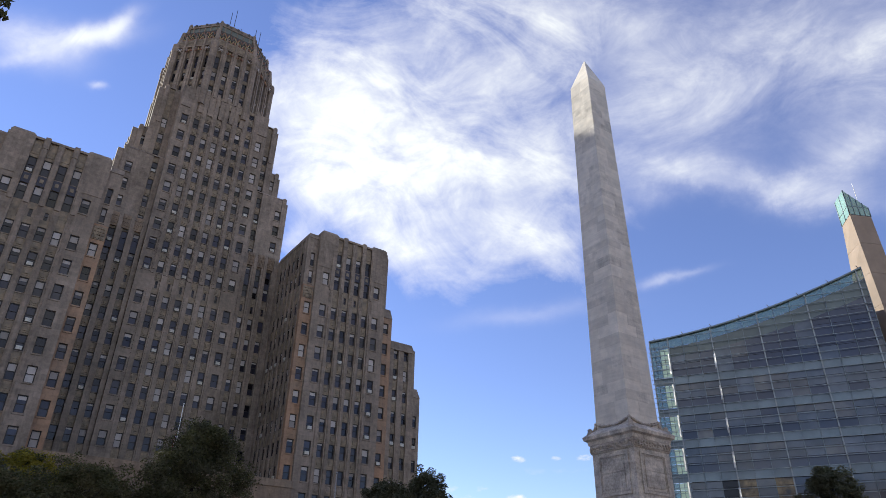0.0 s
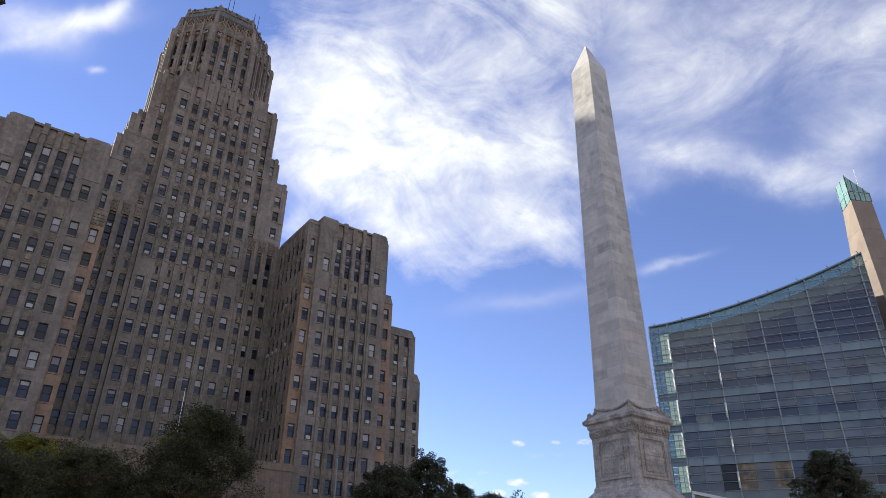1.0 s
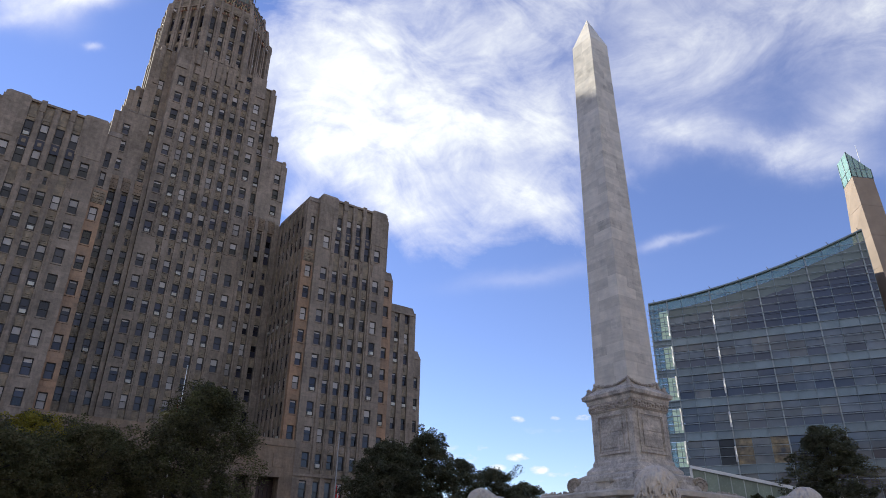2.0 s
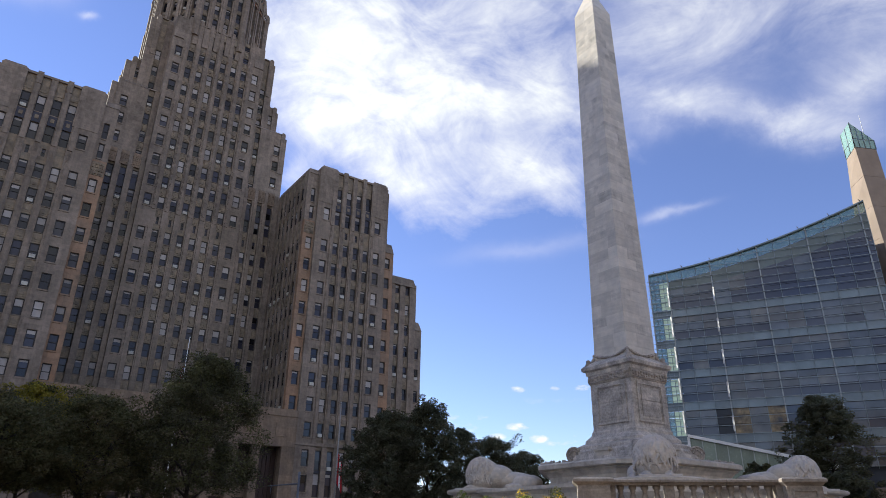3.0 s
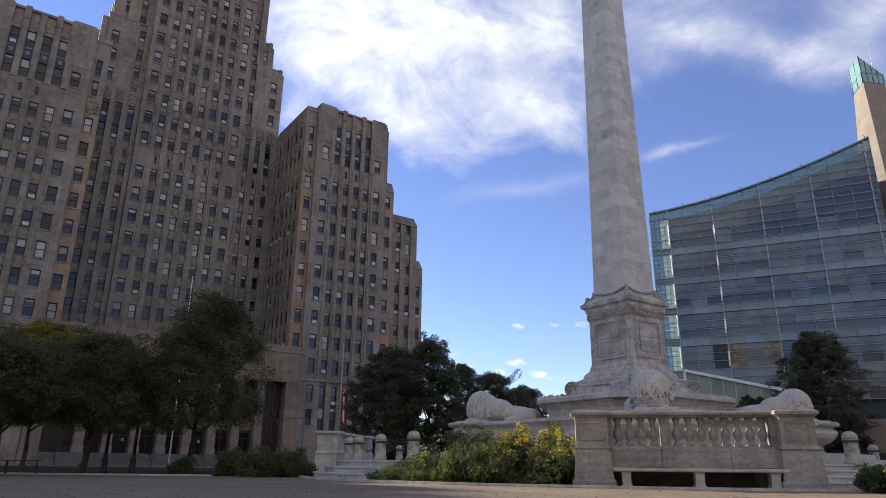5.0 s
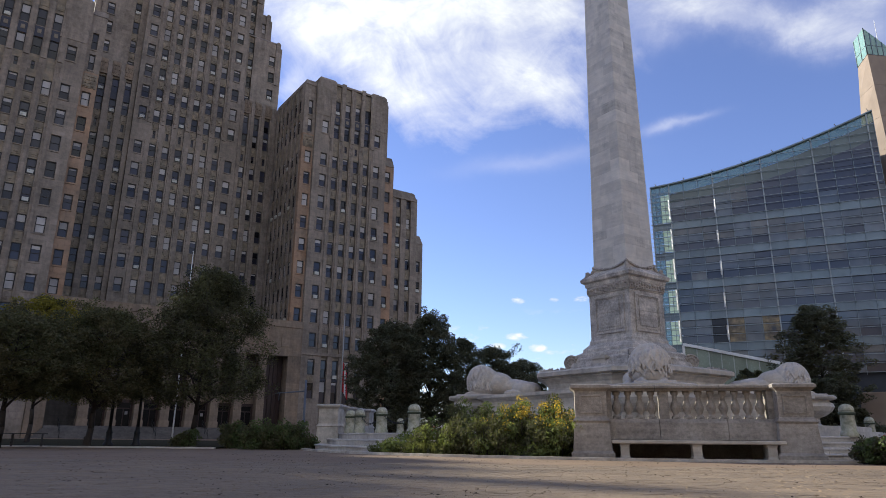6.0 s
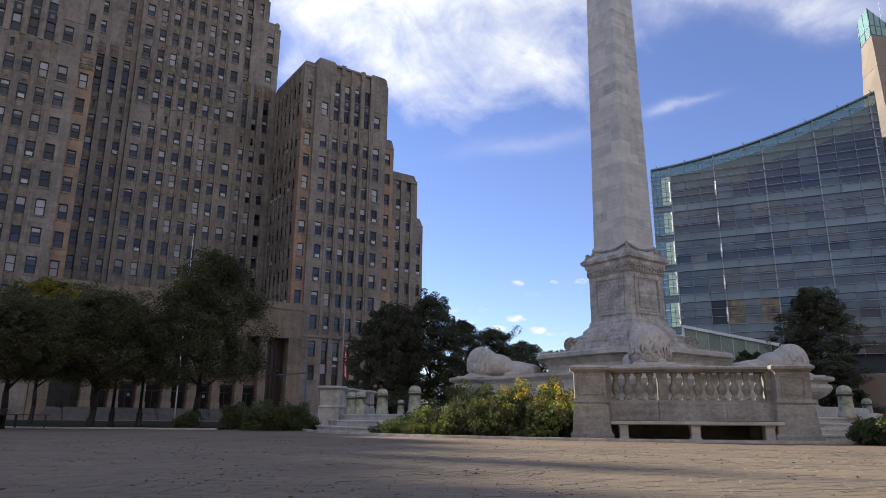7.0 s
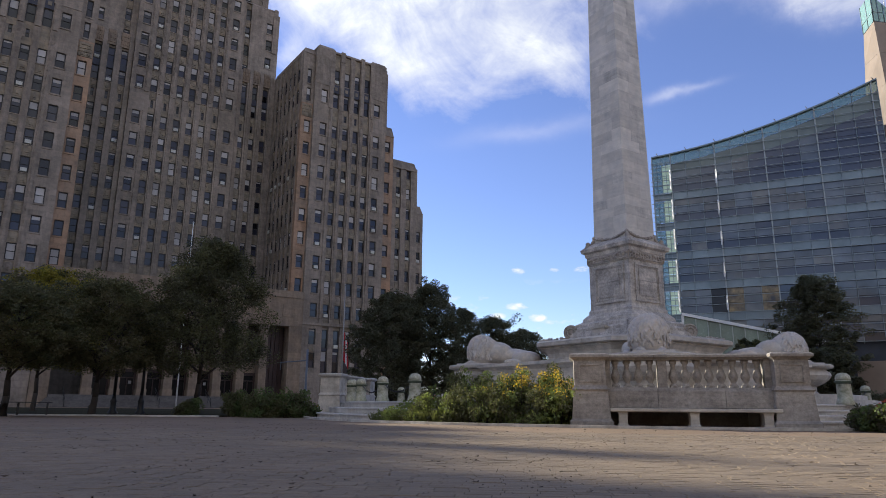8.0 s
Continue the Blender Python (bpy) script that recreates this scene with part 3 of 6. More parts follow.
        fbox(bm, face, s - 0.26, s + 0.26, 0, 0.05, 17.2, 57.9)
    part("side_bay", bm, MATS, city_hall, "bay of rust-stained sandstone with narrow windows")
    # the outer end bay and the lower steps of the wing
    bm = bmesh.new()
    a, b = sorted((side * 30.8, side * 32.9))
    facade(bm, (0, 0.7, 0), a, b, 0, 46.8, [(side * 31.7, 1.0, rows_of(LOW_ROWS, 1.95), 0.0)], pier_mi=2, order=order)
    box(bm, a, b, 1.5, 24, 0, 46.8)
    prism(bm, [(a, 0.6), (b, 0.6), (b, 4), (a, 4)], 46.8, 48.6, [(a + 0.1, 1.0), (b - 0.3, 1.0), (b - 0.3, 3), (a + 0.1, 3)])
    a, b = sorted((side * 32.9, side * 38.4))
    facade(bm, (0, 1.3, 0), a, b, 0, 42.2, [(side * 34.5, 1.0, rows_of(LOW_ROWS[1:], 1.95), 0.3), (side * 36.6, 1.0, rows_of(LOW_ROWS[1:], 1.95), 0.3)], order=order)
    box(bm, a, b, 2.1, 22, 0, 42.2)
    for x0, x1 in ((33.0, 38.3),):
        p, q = sorted((side * x0, side * x1))
        prism(bm, [(p, 1.15), (q, 1.15), (q, 4), (p, 4)], 41.6, 43.2, [(p + 0.5, 1.5), (q - 0.5, 1.5), (q - 0.5, 3.8), (p + 0.5, 3.8)])
    a, b = sorted((side * 38.4, side * 40.1))
    facade(bm, (0, 1.9, 0), a, b, 0, 34.0, [(side * 39.1, 0.95, rows_of(LOW_ROWS[4:], 1.95), 0.0)], order=order)
    box(bm, a, b, 2.7, 20, 0, 34.0)
    prism(bm, [(a, 1.8), (b, 1.8), (b, 5), (a, 5)], 34.0, 35.6, [(a + 0.1, 2.2), (b - 0.5, 2.2), (b - 0.5, 4), (a + 0.1, 4)])
    part("wing_step", bm, MATS, city_hall)

# the centre: six narrow bays between two wide ones, rising into the tower
bm = bmesh.new()
wide = rows_of(LOW_ROWS[:8], 2.2) + rows_of(HIGH_ROWS, 2.2)
thin = rows_of(LOW_ROWS[:8], 2.15) + rows_of(HIGH_ROWS, 2.25) + [(ATTIC, 1.3, 0.42), (84.7, 1.3), (87.6, 1.1)]
cols = [(x, 1.2, wide, 0.0) for x in (-7.2, 7.2)] + [(x, 1.06, thin, 0.26) for x in (-5.0, -3.0, -1.0, 1.0, 3.0, 5.0)]
facade(bm, (0, 13.0, 0), -8.5, 8.5, 14, 88.9, cols, order=3)
box(bm, -8.5, 8.5, 13.8, 30, 14, 88.9)
for x in (-6.05, -4.0, -2.0, 0.0, 2.0, 4.0, 6.05):
    fbox(bm, (0, 13.0, 0), x - 0.24, x + 0.24, 0, 0.10, 17.2, 46.3)
    fbox(bm, (0, 13.0, 0), x - 0.3, x + 0.3, 0, 0.12, 49.3, 89.6)
    fbox(bm, (0, 13.0, 0), x - 0.16, x + 0.16, 0.12, 0.2, 50.0, 83.0)
for x in (-7.6, 7.6):
    prism(bm, [(x - 0.9, 12.8), (x + 0.9, 12.8), (x + 0.9, 16), (x - 0.9, 16)], 84.0, 88.6, [(x - 0.6, 13.3), (x + 0.6, 13.3), (x + 0.6, 15), (x - 0.6, 15)])
part("tower_front", bm, MATS, city_hall)

for side in (1, -1):
    bm = bmesh.new()
    cols = [(side * x, 1.04, rows_of(LOW_ROWS[:8], 2.1) + [(50.9, 2.3), (54.4, 2.5)] + ([(ATTIC, 1.3, 0.42)]), 0.3) for x in (9.7, 11.6, 13.6)]
    a, b = sorted((side * 8.5, side * 15.24))
    facade(bm, (0, 13.6, 0), a, b, 14, 57.5, cols, order=4)
    box(bm, a, b, 14.4, 34, 14, 57.5)
    for x in (8.95, 10.85, 12.75, 14.65):
        fbox(bm, (0, 13.6, 0), side * x - 0.3, side * x + 0.3, 0, 0.14, 17.2, 58.2)
    for x in (9.9, 11.8, 13.7):
        fbox(bm, (0, 13.6, 0), side * x - 0.6, side * x + 0.6, -0.2, 0.06, 56.0, 58.6, 8)
        fbox(bm, (0, 13.6, 0), side * (x - 0.15) - 0.51, side * (x - 0.15) + 0.51, -0.4, -0.22, 52.06, 53.14, 10)
        for k in range(12):
            fbox(bm, (0, 13.6, 0), side * x - 0.42 + 0.28 * (k % 4) - 0.08, side * x - 0.42 + 0.28 * (k % 4) + 0.08, 0.06, 0.14, 56.4 + 0.7 * (k // 4), 56.9 + 0.7 * (k // 4), 8)
    part("recessed_bay", bm, MATS, city_hall)
    # stepped shoulders of the tower
    bm = bmesh.new()
    upper = rows_of([58.9, 62.8, 66.4, 70.0], 2.2)
    for x0, x1, y0, y1, top, cols in ((8.5, 11.4, 16.0, 23, 89.6, [(10.0, 1.0, rows_of([73.8, 77.4, 81.0], 2.1), 0.3)]),
                                      (11.4, 13.7, 17.3, 24, 79.6, [(12.5, 1.1, rows_of([73.0, 76.4], 2.1), 0.0)]),
                                      (8.5, 15.2, 14.6, 22, 72.6, [(13.85, 1.15, rows_of([61.4, 64.95, 68.4], 2.1), 0.0), (9.8, 0.95, upper, 0.3)])):
        p, q = sorted((side * x0, side * x1))
        facade(bm, (0, y0, 0), p, q, 57.5, top - 0.4, [(side * c, w, rows, rec) for c, w, rows, rec in cols], order=7)
        box(bm, p, q, y0 + 0.8, y1, 57.5, top - 0.4)
        # a rounded buttress head at the outer corner
        cx, rr = side * (x1 - 0.36), 0.42
        arc = [(cx + rr * math.cos(t * math.pi / 8), top - 0.35 + rr * math.sin(t * math.pi / 8)) for t in range(9)]
        ring = [(cx + rr, top - 9.0)] + arc + [(cx - rr, top - 9.0)]
        stack(bm, [[(x, y, z) for x, z in ring] for y in (y0 - 0.16, y0 + 1.6)])
        # the side: fins that catch the sun
        fx = side * x1
        face = (fx, 0, 90.0 if side > 0 else -90.0)
        n = int((y1 - y0) / 2.2)
        for k in range(n):
            s = (1 if side > 0 else -1) * (y0 + 0.5 + k * (y1 - y0 - 1) / (n - 1))
            fbox(bm, face, s - 0.4, s + 0.4, 0, 0.45 if side > 0 else 1.0, 58, top - 1.0 - 0.5 * (k % 2))
        prism(bm, [(p, y0 - 0.05), (q, y0 - 0.05), (q, y1), (p, y1)], top - 0.4, top, [(p + 0.1, y0 + 0.25), (q - 0.15, y0 + 0.25), (q - 0.15, y1 - 0.5), (p + 0.1, y1 - 0.5)])
    part("shoulder", bm, MATS, city_hall)


def octagon(r, cy=25.0):
    k = r * math.tan(radians(22.5))
    return [(x - 0.8, y + cy) for x, y in ((-k, -r), (k, -r), (r, -k), (r, k), (k, r), (-k, r), (-r, k), (-r, -k))]


# the octagonal lantern with its glazed frieze
LX, LY = -0.8, 23.6
bm = bmesh.new()
prism(bm, octagon(9.7, LY), 84, 104)
prism(bm, octagon(8.1, LY), 104, 110.6)
for a in range(0, 360, 45):
    ca, sa = math.cos(radians(a)), math.sin(radians(a))

    def facet(r):
        return (LX + r * sa, LY - r * ca, float(a))
    face = facet(10.55)
    seen = a in (0, 45, 90, 270, 315)
    cols = [(x, 1.0, [(90.6, 2.0), (94.0, 2.3), (97.6, 3.2)], 0.5) for x in (-3.15, -1.05, 1.05, 3.15)] if seen else []
    facade(bm, face, -4.37, 4.37, 84, 101.6, cols, deep=0.9, order=8 if seen else 99)
    for x in (-2.1, 0, 2.1):                 # slender shafts between the windows
        fbox(bm, face, x - 0.22, x + 0.22, 0, 0.18, 88.5, 99.4)
        fbox(bm, face, x - 0.16, x + 0.16, 0, 0.22, 99.4, 104.4)
    for x in (-3.15, -1.05, 1.05, 3.15):     # small hooded panels at the foot
        fbox(bm, face, x - 0.45, x + 0.45, -0.3, 0.14, 86.9, 88.4, 1)
        fbox(bm, face, x - 0.55, x + 0.55, -0.3, 0.2, 88.4, 88.7)
    for x in (-3.0, 3.0):                   # pale crossed star bars over the outer windows
        for t in (-52, 52, 0):
            c, s_ = 0.62 * math.cos(radians(t)), 0.62 * math.sin(radians(t))
            o = (face[0] + x * ca + 0.14 * sa, face[1] + x * sa - 0.14 * ca)
            tube(bm, (o[0] - c * ca, o[1] - c * sa, 100.7 - s_), (o[0] + c * ca, o[1] + c * sa, 100.7 + s_), 0.085, 0.085, 4, 6)
    for x in (-1.05, 1.05):                  # rust-coloured tile fans over the inner windows
        for t in (25, 60, 90, 120, 155):
            o = (face[0] + x * ca + 0.08 * sa, face[1] + x * sa - 0.08 * ca)
            c, s_ = 0.85 * math.cos(radians(t)), 0.85 * math.sin(radians(t))
            tube(bm, (o[0] + 0.35 * c * ca, o[1] + 0.35 * c * sa, 100.2 + 0.35 * s_), (o[0] + c * ca, o[1] + c * sa, 100.2 + s_), 0.08, 0.11, 4, 7 if t == 90 else 3)
    fbox(bm, face, -3.6, 3.6, -0.3, 0.1, 101.5, 101.75, 0)
    face = facet(10.2)
    fbox(bm, face, -4.22, 4.22, -0.9, 0.0, 101.7, 103.9, 0)
    fbox(bm, face, -1.9, 1.9, 0.0, 0.08, 102.2, 103.5, 1)
    for x in (-3.2, 3.2):
        fbox(bm, face, x - 0.7, x + 0.7, 0.0, 0.08, 102.2, 103.5, 1)
    face = facet(9.55)
    fbox(bm, face, -3.95, 3.95, -0.9, 0.02, 103.9, 106.8, 5)
    for k in range(7):                       # upright chevrons of red, gold and green tile
        x = -3.24 + 1.08 * k
        for lift, mat, thick in ((0.0, 3, 0.15), (0.5, 7, 0.10), (0.9, 5, 0.13), (1.3, 7 if k % 2 else 4, 0.09), (1.6, 3, 0.10)):
            for d in (-1, 1):
                o0 = (face[0] + x * ca + 0.1 * sa, face[1] + x * sa - 0.1 * ca)
                o1 = (face[0] + (x + d * 0.46) * ca + 0.1 * sa, face[1] + (x + d * 0.46) * sa - 0.1 * ca)
                tube(bm, (*o0, 103.9 + lift), (*o1, 104.9 + lift), thick, thick * 0.9, 4, mat)
    face = facet(8.7)
    fbox(bm, face, -3.6, 3.6, -0.9, 0.1, 106.8, 107.1, 0)
    fbox(bm, face, -3.55, 3.55, -0.9, -0.05, 107.1, 108.9, 4)
    for x in (-2.6, -1.3, 0.0, 1.3, 2.6):
        fbox(bm, face, x - 0.12, x + 0.12, -0.9, 0.06, 107.1, 108.9, 0)
    fbox(bm, face, -3.6, 3.6, -1.0, 0.12, 108.9, 109.25, 0)
    for k in range(9):                       # ragged cresting along the edge of the roof
        x = -3.2 + 0.8 * k
        fbox(bm, face, x - 0.2, x + 0.2, -0.4, -0.1, 109.25, 109.45 + 0.4 * ((k * 5) % 3), 5)
    cx, cy = 10.55 * sa + 4.37 * ca, -10.55 * ca + 4.37 * sa
    rings = [(0.72, 0.975, 86.0), (0.72, 0.975, 100.4), (0.85, 0.975, 101.0), (0.8, 0.97, 102.6), (0.5, 0.945, 103.0), (0.45, 0.93, 104.2), (0.4, 0.90, 106.9), (0.34, 0.84, 107.4), (0.32, 0.82, 109.0), (0.4, 0.815, 109.5), (0.3, 0.81, 110.2), (0.1, 0.805, 110.6)]
    stack(bm, [[(LX + cx * k + r * math.cos(t), LY + cy * k + r * math.sin(t), z) for t in (radians(a) + 0.39 + 0.785 * n for n in range(8))] for r, k, z in rings])
prism(bm, octagon(8.1, LY), 108.8, 111.4, octagon(6.2, LY), 5)
prism(bm, octagon(6.1, LY), 111.3, 113.4, octagon(3.4, LY), 5)
lantern = part("lantern", bm, MATS, city_hall, "octagonal lantern with a frieze of coloured glazed tile")
random.seed(5)
for x, y, top in ((-1.6, -6.5, 116.2), (-0.6, -6.2, 117.8), (0.9, -6.8, 112.4), (1.5, -7.0, 111.8), (4.2, -6.4, 114.6), (5.3, -6.0, 114.9), (6.6, -4.5, 112.2), (-4.5, -5.5, 111.8)):
    bm = bmesh.new()
    tube(bm, (LX + x, LY + y, 108.9), (LX + x, LY + y, top), 0.08, 0.05, 5)
    part("roof_mast", bm, IRON, lantern, "thin dark antenna mast")

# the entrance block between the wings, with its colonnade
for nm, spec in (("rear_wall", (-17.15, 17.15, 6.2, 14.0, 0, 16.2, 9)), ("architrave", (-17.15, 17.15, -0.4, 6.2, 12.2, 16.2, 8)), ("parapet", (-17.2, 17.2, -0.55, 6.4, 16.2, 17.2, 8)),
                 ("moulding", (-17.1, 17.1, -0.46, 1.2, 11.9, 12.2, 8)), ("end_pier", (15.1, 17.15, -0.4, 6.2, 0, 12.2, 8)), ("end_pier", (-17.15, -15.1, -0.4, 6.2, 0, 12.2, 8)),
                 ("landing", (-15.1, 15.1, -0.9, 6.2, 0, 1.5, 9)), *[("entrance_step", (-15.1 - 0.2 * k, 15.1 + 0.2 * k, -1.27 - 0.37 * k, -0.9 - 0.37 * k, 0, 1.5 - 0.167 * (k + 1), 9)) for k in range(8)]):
    bm = bmesh.new()
    box(bm, *spec)
    if nm == "architrave":               # shallow carved frieze
        for k in range(14):
            box(bm, -16.0 + 2.3 * k, -14.4 + 2.3 * k, -0.5, -0.4, 13.3, 15.2, 8)
    part(nm, bm, MATS, city_hall)
col_bm = bmesh.new()
box(col_bm, -0.55, 0.55, -0.35, 1.15, 1.5, 11.9)
box(col_bm, -0.64, 0.64, -0.46, 1.2, 1.5, 2.3)
box(col_bm, -0.66, 0.66, -0.46, 0.96, 11.3, 11.9)
col_mesh = mesh_of("column", col_bm, ENTRANCE_STONE)
for k in range(8):
    ob = new("column", col_mesh)
    ob.parent, ob.location = city_hall, (-11.0 + 3.2 * k, 0, 0)
door_bm = bmesh.new()
for x0, x1, z0, z1 in ((-1.05, -0.8, 1.5, 4.5), (0.8, 1.05, 1.5, 4.5), (-1.05, 1.05, 4.5, 4.9), (-0.06, 0.06, 1.5, 3.7), (-0.8, 0.8, 3.7, 3.85)):
    box(door_bm, x0, x1, -0.02, 0.22, z0, z1, 0)
door_mesh = mesh_of("door_surround", door_bm, BRONZE)
pane_bm = bmesh.new()
box(pane_bm, -0.8, -0.06, 0.08, 0.14, 1.55, 3.7)
box(pane_bm, 0.06, 0.8, 0.08, 0.14, 1.55, 3.7)
box(pane_bm, -0.8, 0.8, 0.08, 0.14, 3.85, 4.5)
pane_mesh = mesh_of("door_pane", pane_bm, material("dark door glass", (0.018, 0.016, 0.015), 0.2, grain=(2.0, 0.3), spec=0.15))
notice_bm = bmesh.new()
box(notice_bm, 0.2, 0.55, 0.04, 0.07, 3.0, 3.4)
notice_mesh = mesh_of("notice", notice_bm, BLIND)
for k in range(7):
    ob = new("entrance_door", door_mesh)
    ob.parent, ob.location = city_hall, (-9.4 + 3.2 * k, 1.0, 0)
    for me in (pane_mesh, notice_mesh) if k in (1, 4) else (pane_mesh,):
        sub = new(me.name.split(".")[0], me)
        sub.parent = ob
    bm = bmesh.new()                     # the wall over the doors, set back between the columns
    box(bm, -1.06, 1.06, 1.1, 1.6, 4.9, 6.4, 0)
    box(bm, -0.9, 0.9, 1.04, 1.1, 5.1, 6.2, 0)
    ob = part("over_door_panel", bm, ENTRANCE_STONE, city_hall)
    ob.location = (-9.4 + 3.2 * k, 0, 0)
for k, (x0, x1) in enumerate([(-10.44 + 3.2 * n, -8.36 + 3.2 * n) for n in range(7)] + [(11.96, 15.09)]):
    bm = bmesh.new()                     # dark barred infill, added so the tall bays look like shaded recesses
    box(bm, x0, x1, 1.7, 1.8, 6.4 if k < 7 else 1.5, 11.9)
    for n in range(6):
        u = x0 + (x1 - x0) * n / 5
        box(bm, max(x0, u - 0.06), min(x1, u + 0.06), 1.55, 1.7, 6.4 if k < 7 else 1.5, 11.9)
    part("bronze_grille", bm, BRONZE, city_hall, "dark barred infill standing in for a shaded recess")
for x in (-13.6, -3.0, 3.4, 6.6):        # iron handrails on the steps
    bm = bmesh.new()
    for y, z in ((-3.9, 0.1), (-2.6, 0.75), (-1.1, 1.45)):
        tube(bm, (x, y, z - 0.1), (x, y, z + 0.95), 0.035, 0.035, 6)
    for up in (0.5, 0.95):
        tube(bm, (x, -4.05, 0.03 + up), (x, -1.0, 1.5 + up), 0.035, 0.035, 6)
    part("handrail", bm, IRON, city_hall, "black iron handrail on the steps")

def joined(name, verts, faces, mats, face_mats=None, smooth=False):
    me = bpy.data.meshes.new(name)
    me.from_pydata(verts, [], faces)
    for m in mats:
        me.materials.append(m)
    if face_mats is not None:
        me.polygons.foreach_set("material_index", face_mats)
    if smooth:
        me.polygons.foreach_set("use_smooth", [True] * len(me.polygons))
    me.update()
    return me


# windows: dark sashes, some with blinds drawn or an air conditioner in the sill
win_cache = {}


def window_pieces(w, h, variant):
    """The frame and what fills it: (name, mesh) pairs, the frame first."""
    key = (round(w, 2), round(h, 2), variant)
    if key in win_cache:
        return win_cache[key]
    f, hw, hh = min(0.12, w * 0.16), w / 2, h / 2
    mid = 0.02
    bm = bmesh.new()
    for x0, x1, z0, z1 in ((-hw, -hw + f, -hh, hh), (hw - f, hw, -hh, hh), (-hw + f, hw - f, hh - f, hh), (-hw + f, hw - f, -hh, -hh + f)):
        box(bm, x0, x1, 0, 0.14, z0, z1, 0)
    if h > 1.5:
        box(bm, -hw + f, hw - f, 0.02, 0.12, mid - 0.045, mid + 0.045, 0)
    made = [("frame", mesh_of("window", bm, SASH))]

    def slab(nm, y0, y1, z0, z1, mat):
        b = bmesh.new()
        box(b, -hw + f, hw - f, y0, y1, z0, z1)
        made.append((nm, mesh_of(nm, b, mat)))
    top = hh - f
    drop = {0: 0.0, 1: 0.5, 2: 1.0, 3: 0.25, 4: 0.0, 5: 1.0}[variant] * (top - mid - 0.045)
    if drop > 0:
        slab("blind", 0.055, 0.12, top - drop, top, BLIND)
    if top - drop > mid + 0.06:
        slab("pane", 0.05, 0.12, mid + 0.045, top - drop, PANE)
    slab("blind" if variant == 2 else "pane", 0.09, 0.14, -hh + f, mid - 0.045, BLIND if variant == 2 else PANE)
    if variant == 4:
        b = bmesh.new()
        box(b, -0.36, 0.36, -0.28, 0.08, -hh + f, -hh + 0.62, 0)
        for k in range(4):
            box(b, -0.3, 0.3, -0.3, -0.28, -hh + 0.16 + 0.11 * k, -hh + 0.20 + 0.11 * k, 0)
        made.append(("air_conditioner", mesh_of("air_conditioner", b, AC_METAL)))
    win_cache[key] = made
    return made


random.seed(11)
window_spots.sort(key=lambda s: (s[0], s[4], s[2]))
verts, faces, face_mats = [], [], []
ALL_MATS = [SASH, PANE, BLIND, AC_METAL]
for i, (order, face, s, w_out, z, w, h) in enumerate(window_spots):
    ox, oy, a = face
    c, sn = math.cos(radians(a)), math.sin(radians(a))
    m = Matrix.Translation((ox + s * c + w_out * sn, oy + s * sn - w_out * c, z)) @ Matrix.Rotation(radians(a), 4, "Z")
    variant = 0 if h < 1.5 else random.choices((0, 1, 2, 3, 4, 5), (24, 20, 9, 16, 11, 20))[0]
    pieces = window_pieces(w, h, variant)
    if i < 300:
        ob = new("window", pieces[0][1])
        ob.parent, ob.matrix_local = city_hall, m
        for nm, me in pieces[1:]:
            sub = new(nm, me)
            sub.parent = ob
    else:
        for nm, me in pieces:
            n = len(verts)
            verts += [m @ v.co for v in me.vertices]
            faces += [[n + k for k in p.vertices] for p in me.polygons]
            face_mats += [ALL_MATS.index(me.materials[0])] * len(me.polygons)
ob = new("upper_window_rest", joined("upper_window_rest", verts, faces, ALL_MATS, face_mats))
ob.parent = city_hall
tagged(ob, "rows of sash windows with blinds", kind="stuff")

# ---------------------------------------------------------------- the monument
MX, MY = 8.15, 29.1
MON = pose(MX, MY, 0, 0, 0, -10.0)      # its own -Y looks at the near exedra; the obelisk stands corner-on to that


def mon(x, y, z=0.0, turn=0.0):
    return MON @ pose(x, y, z, 0, 0, turn)


def ring_of(half, turn=45.0, z=0.0, cut=0.0):
    return [(x, y, z) for x, y in square(half, turn, cut)]


obelisk = thing("obelisk_monument", MON, "tall pale marble obelisk on a carved pedestal", "monument")
# the shaft, in courses of blocks laid one on another
Z0, Z1 = 7.66, 27.25


def shaft_half(z):
    return 0.93 + (0.675 - 0.93) * (z - Z0) / (Z1 - Z0)


random.seed(3)
z = Z0
while z < Z1 - 0.01:
    h = min(random.choice((0.36, 0.44, 0.52, 0.6)), Z1 - z)
    if Z1 - z - h < 0.3:
        h = Z1 - z
    a, b = shaft_half(z), shaft_half(z + h)
    sx, sy = (random.uniform(-0.45, 0.45) for _ in range(2))
    for lo_x, hi_x in ((-1.0, sx - 0.003), (sx + 0.003, 1.0)):
        for lo_y, hi_y in ((-1.0, sy - 0.003), (sy + 0.003, 1.0)):
            bm = bmesh.new()
            ring = [(lo_x, lo_y), (hi_x, lo_y), (hi_x, hi_y), (lo_x, hi_y)]
            prism(bm, [(x * a, y * a) for x, y in ring], z + 0.002, z + h - 0.002, [(x * b, y * b) for x, y in ring])
            bmesh.ops.rotate(bm, verts=bm.verts, cent=(0, 0, 0), matrix=Matrix.Rotation(radians(45), 3, "Z"))
            part("block", bm, MARBLE_GREY if random.random() < 0.3 else MARBLE_BLOCK, obelisk)
    z += h
bm = bmesh.new()
r = square(0.672, 45)
prism(bm, r, Z1 + 0.003, 29.31, [(x * 0.01, y * 0.01) for x, y in r])
part("pyramidion", bm, MARBLE_BLOCK, obelisk)

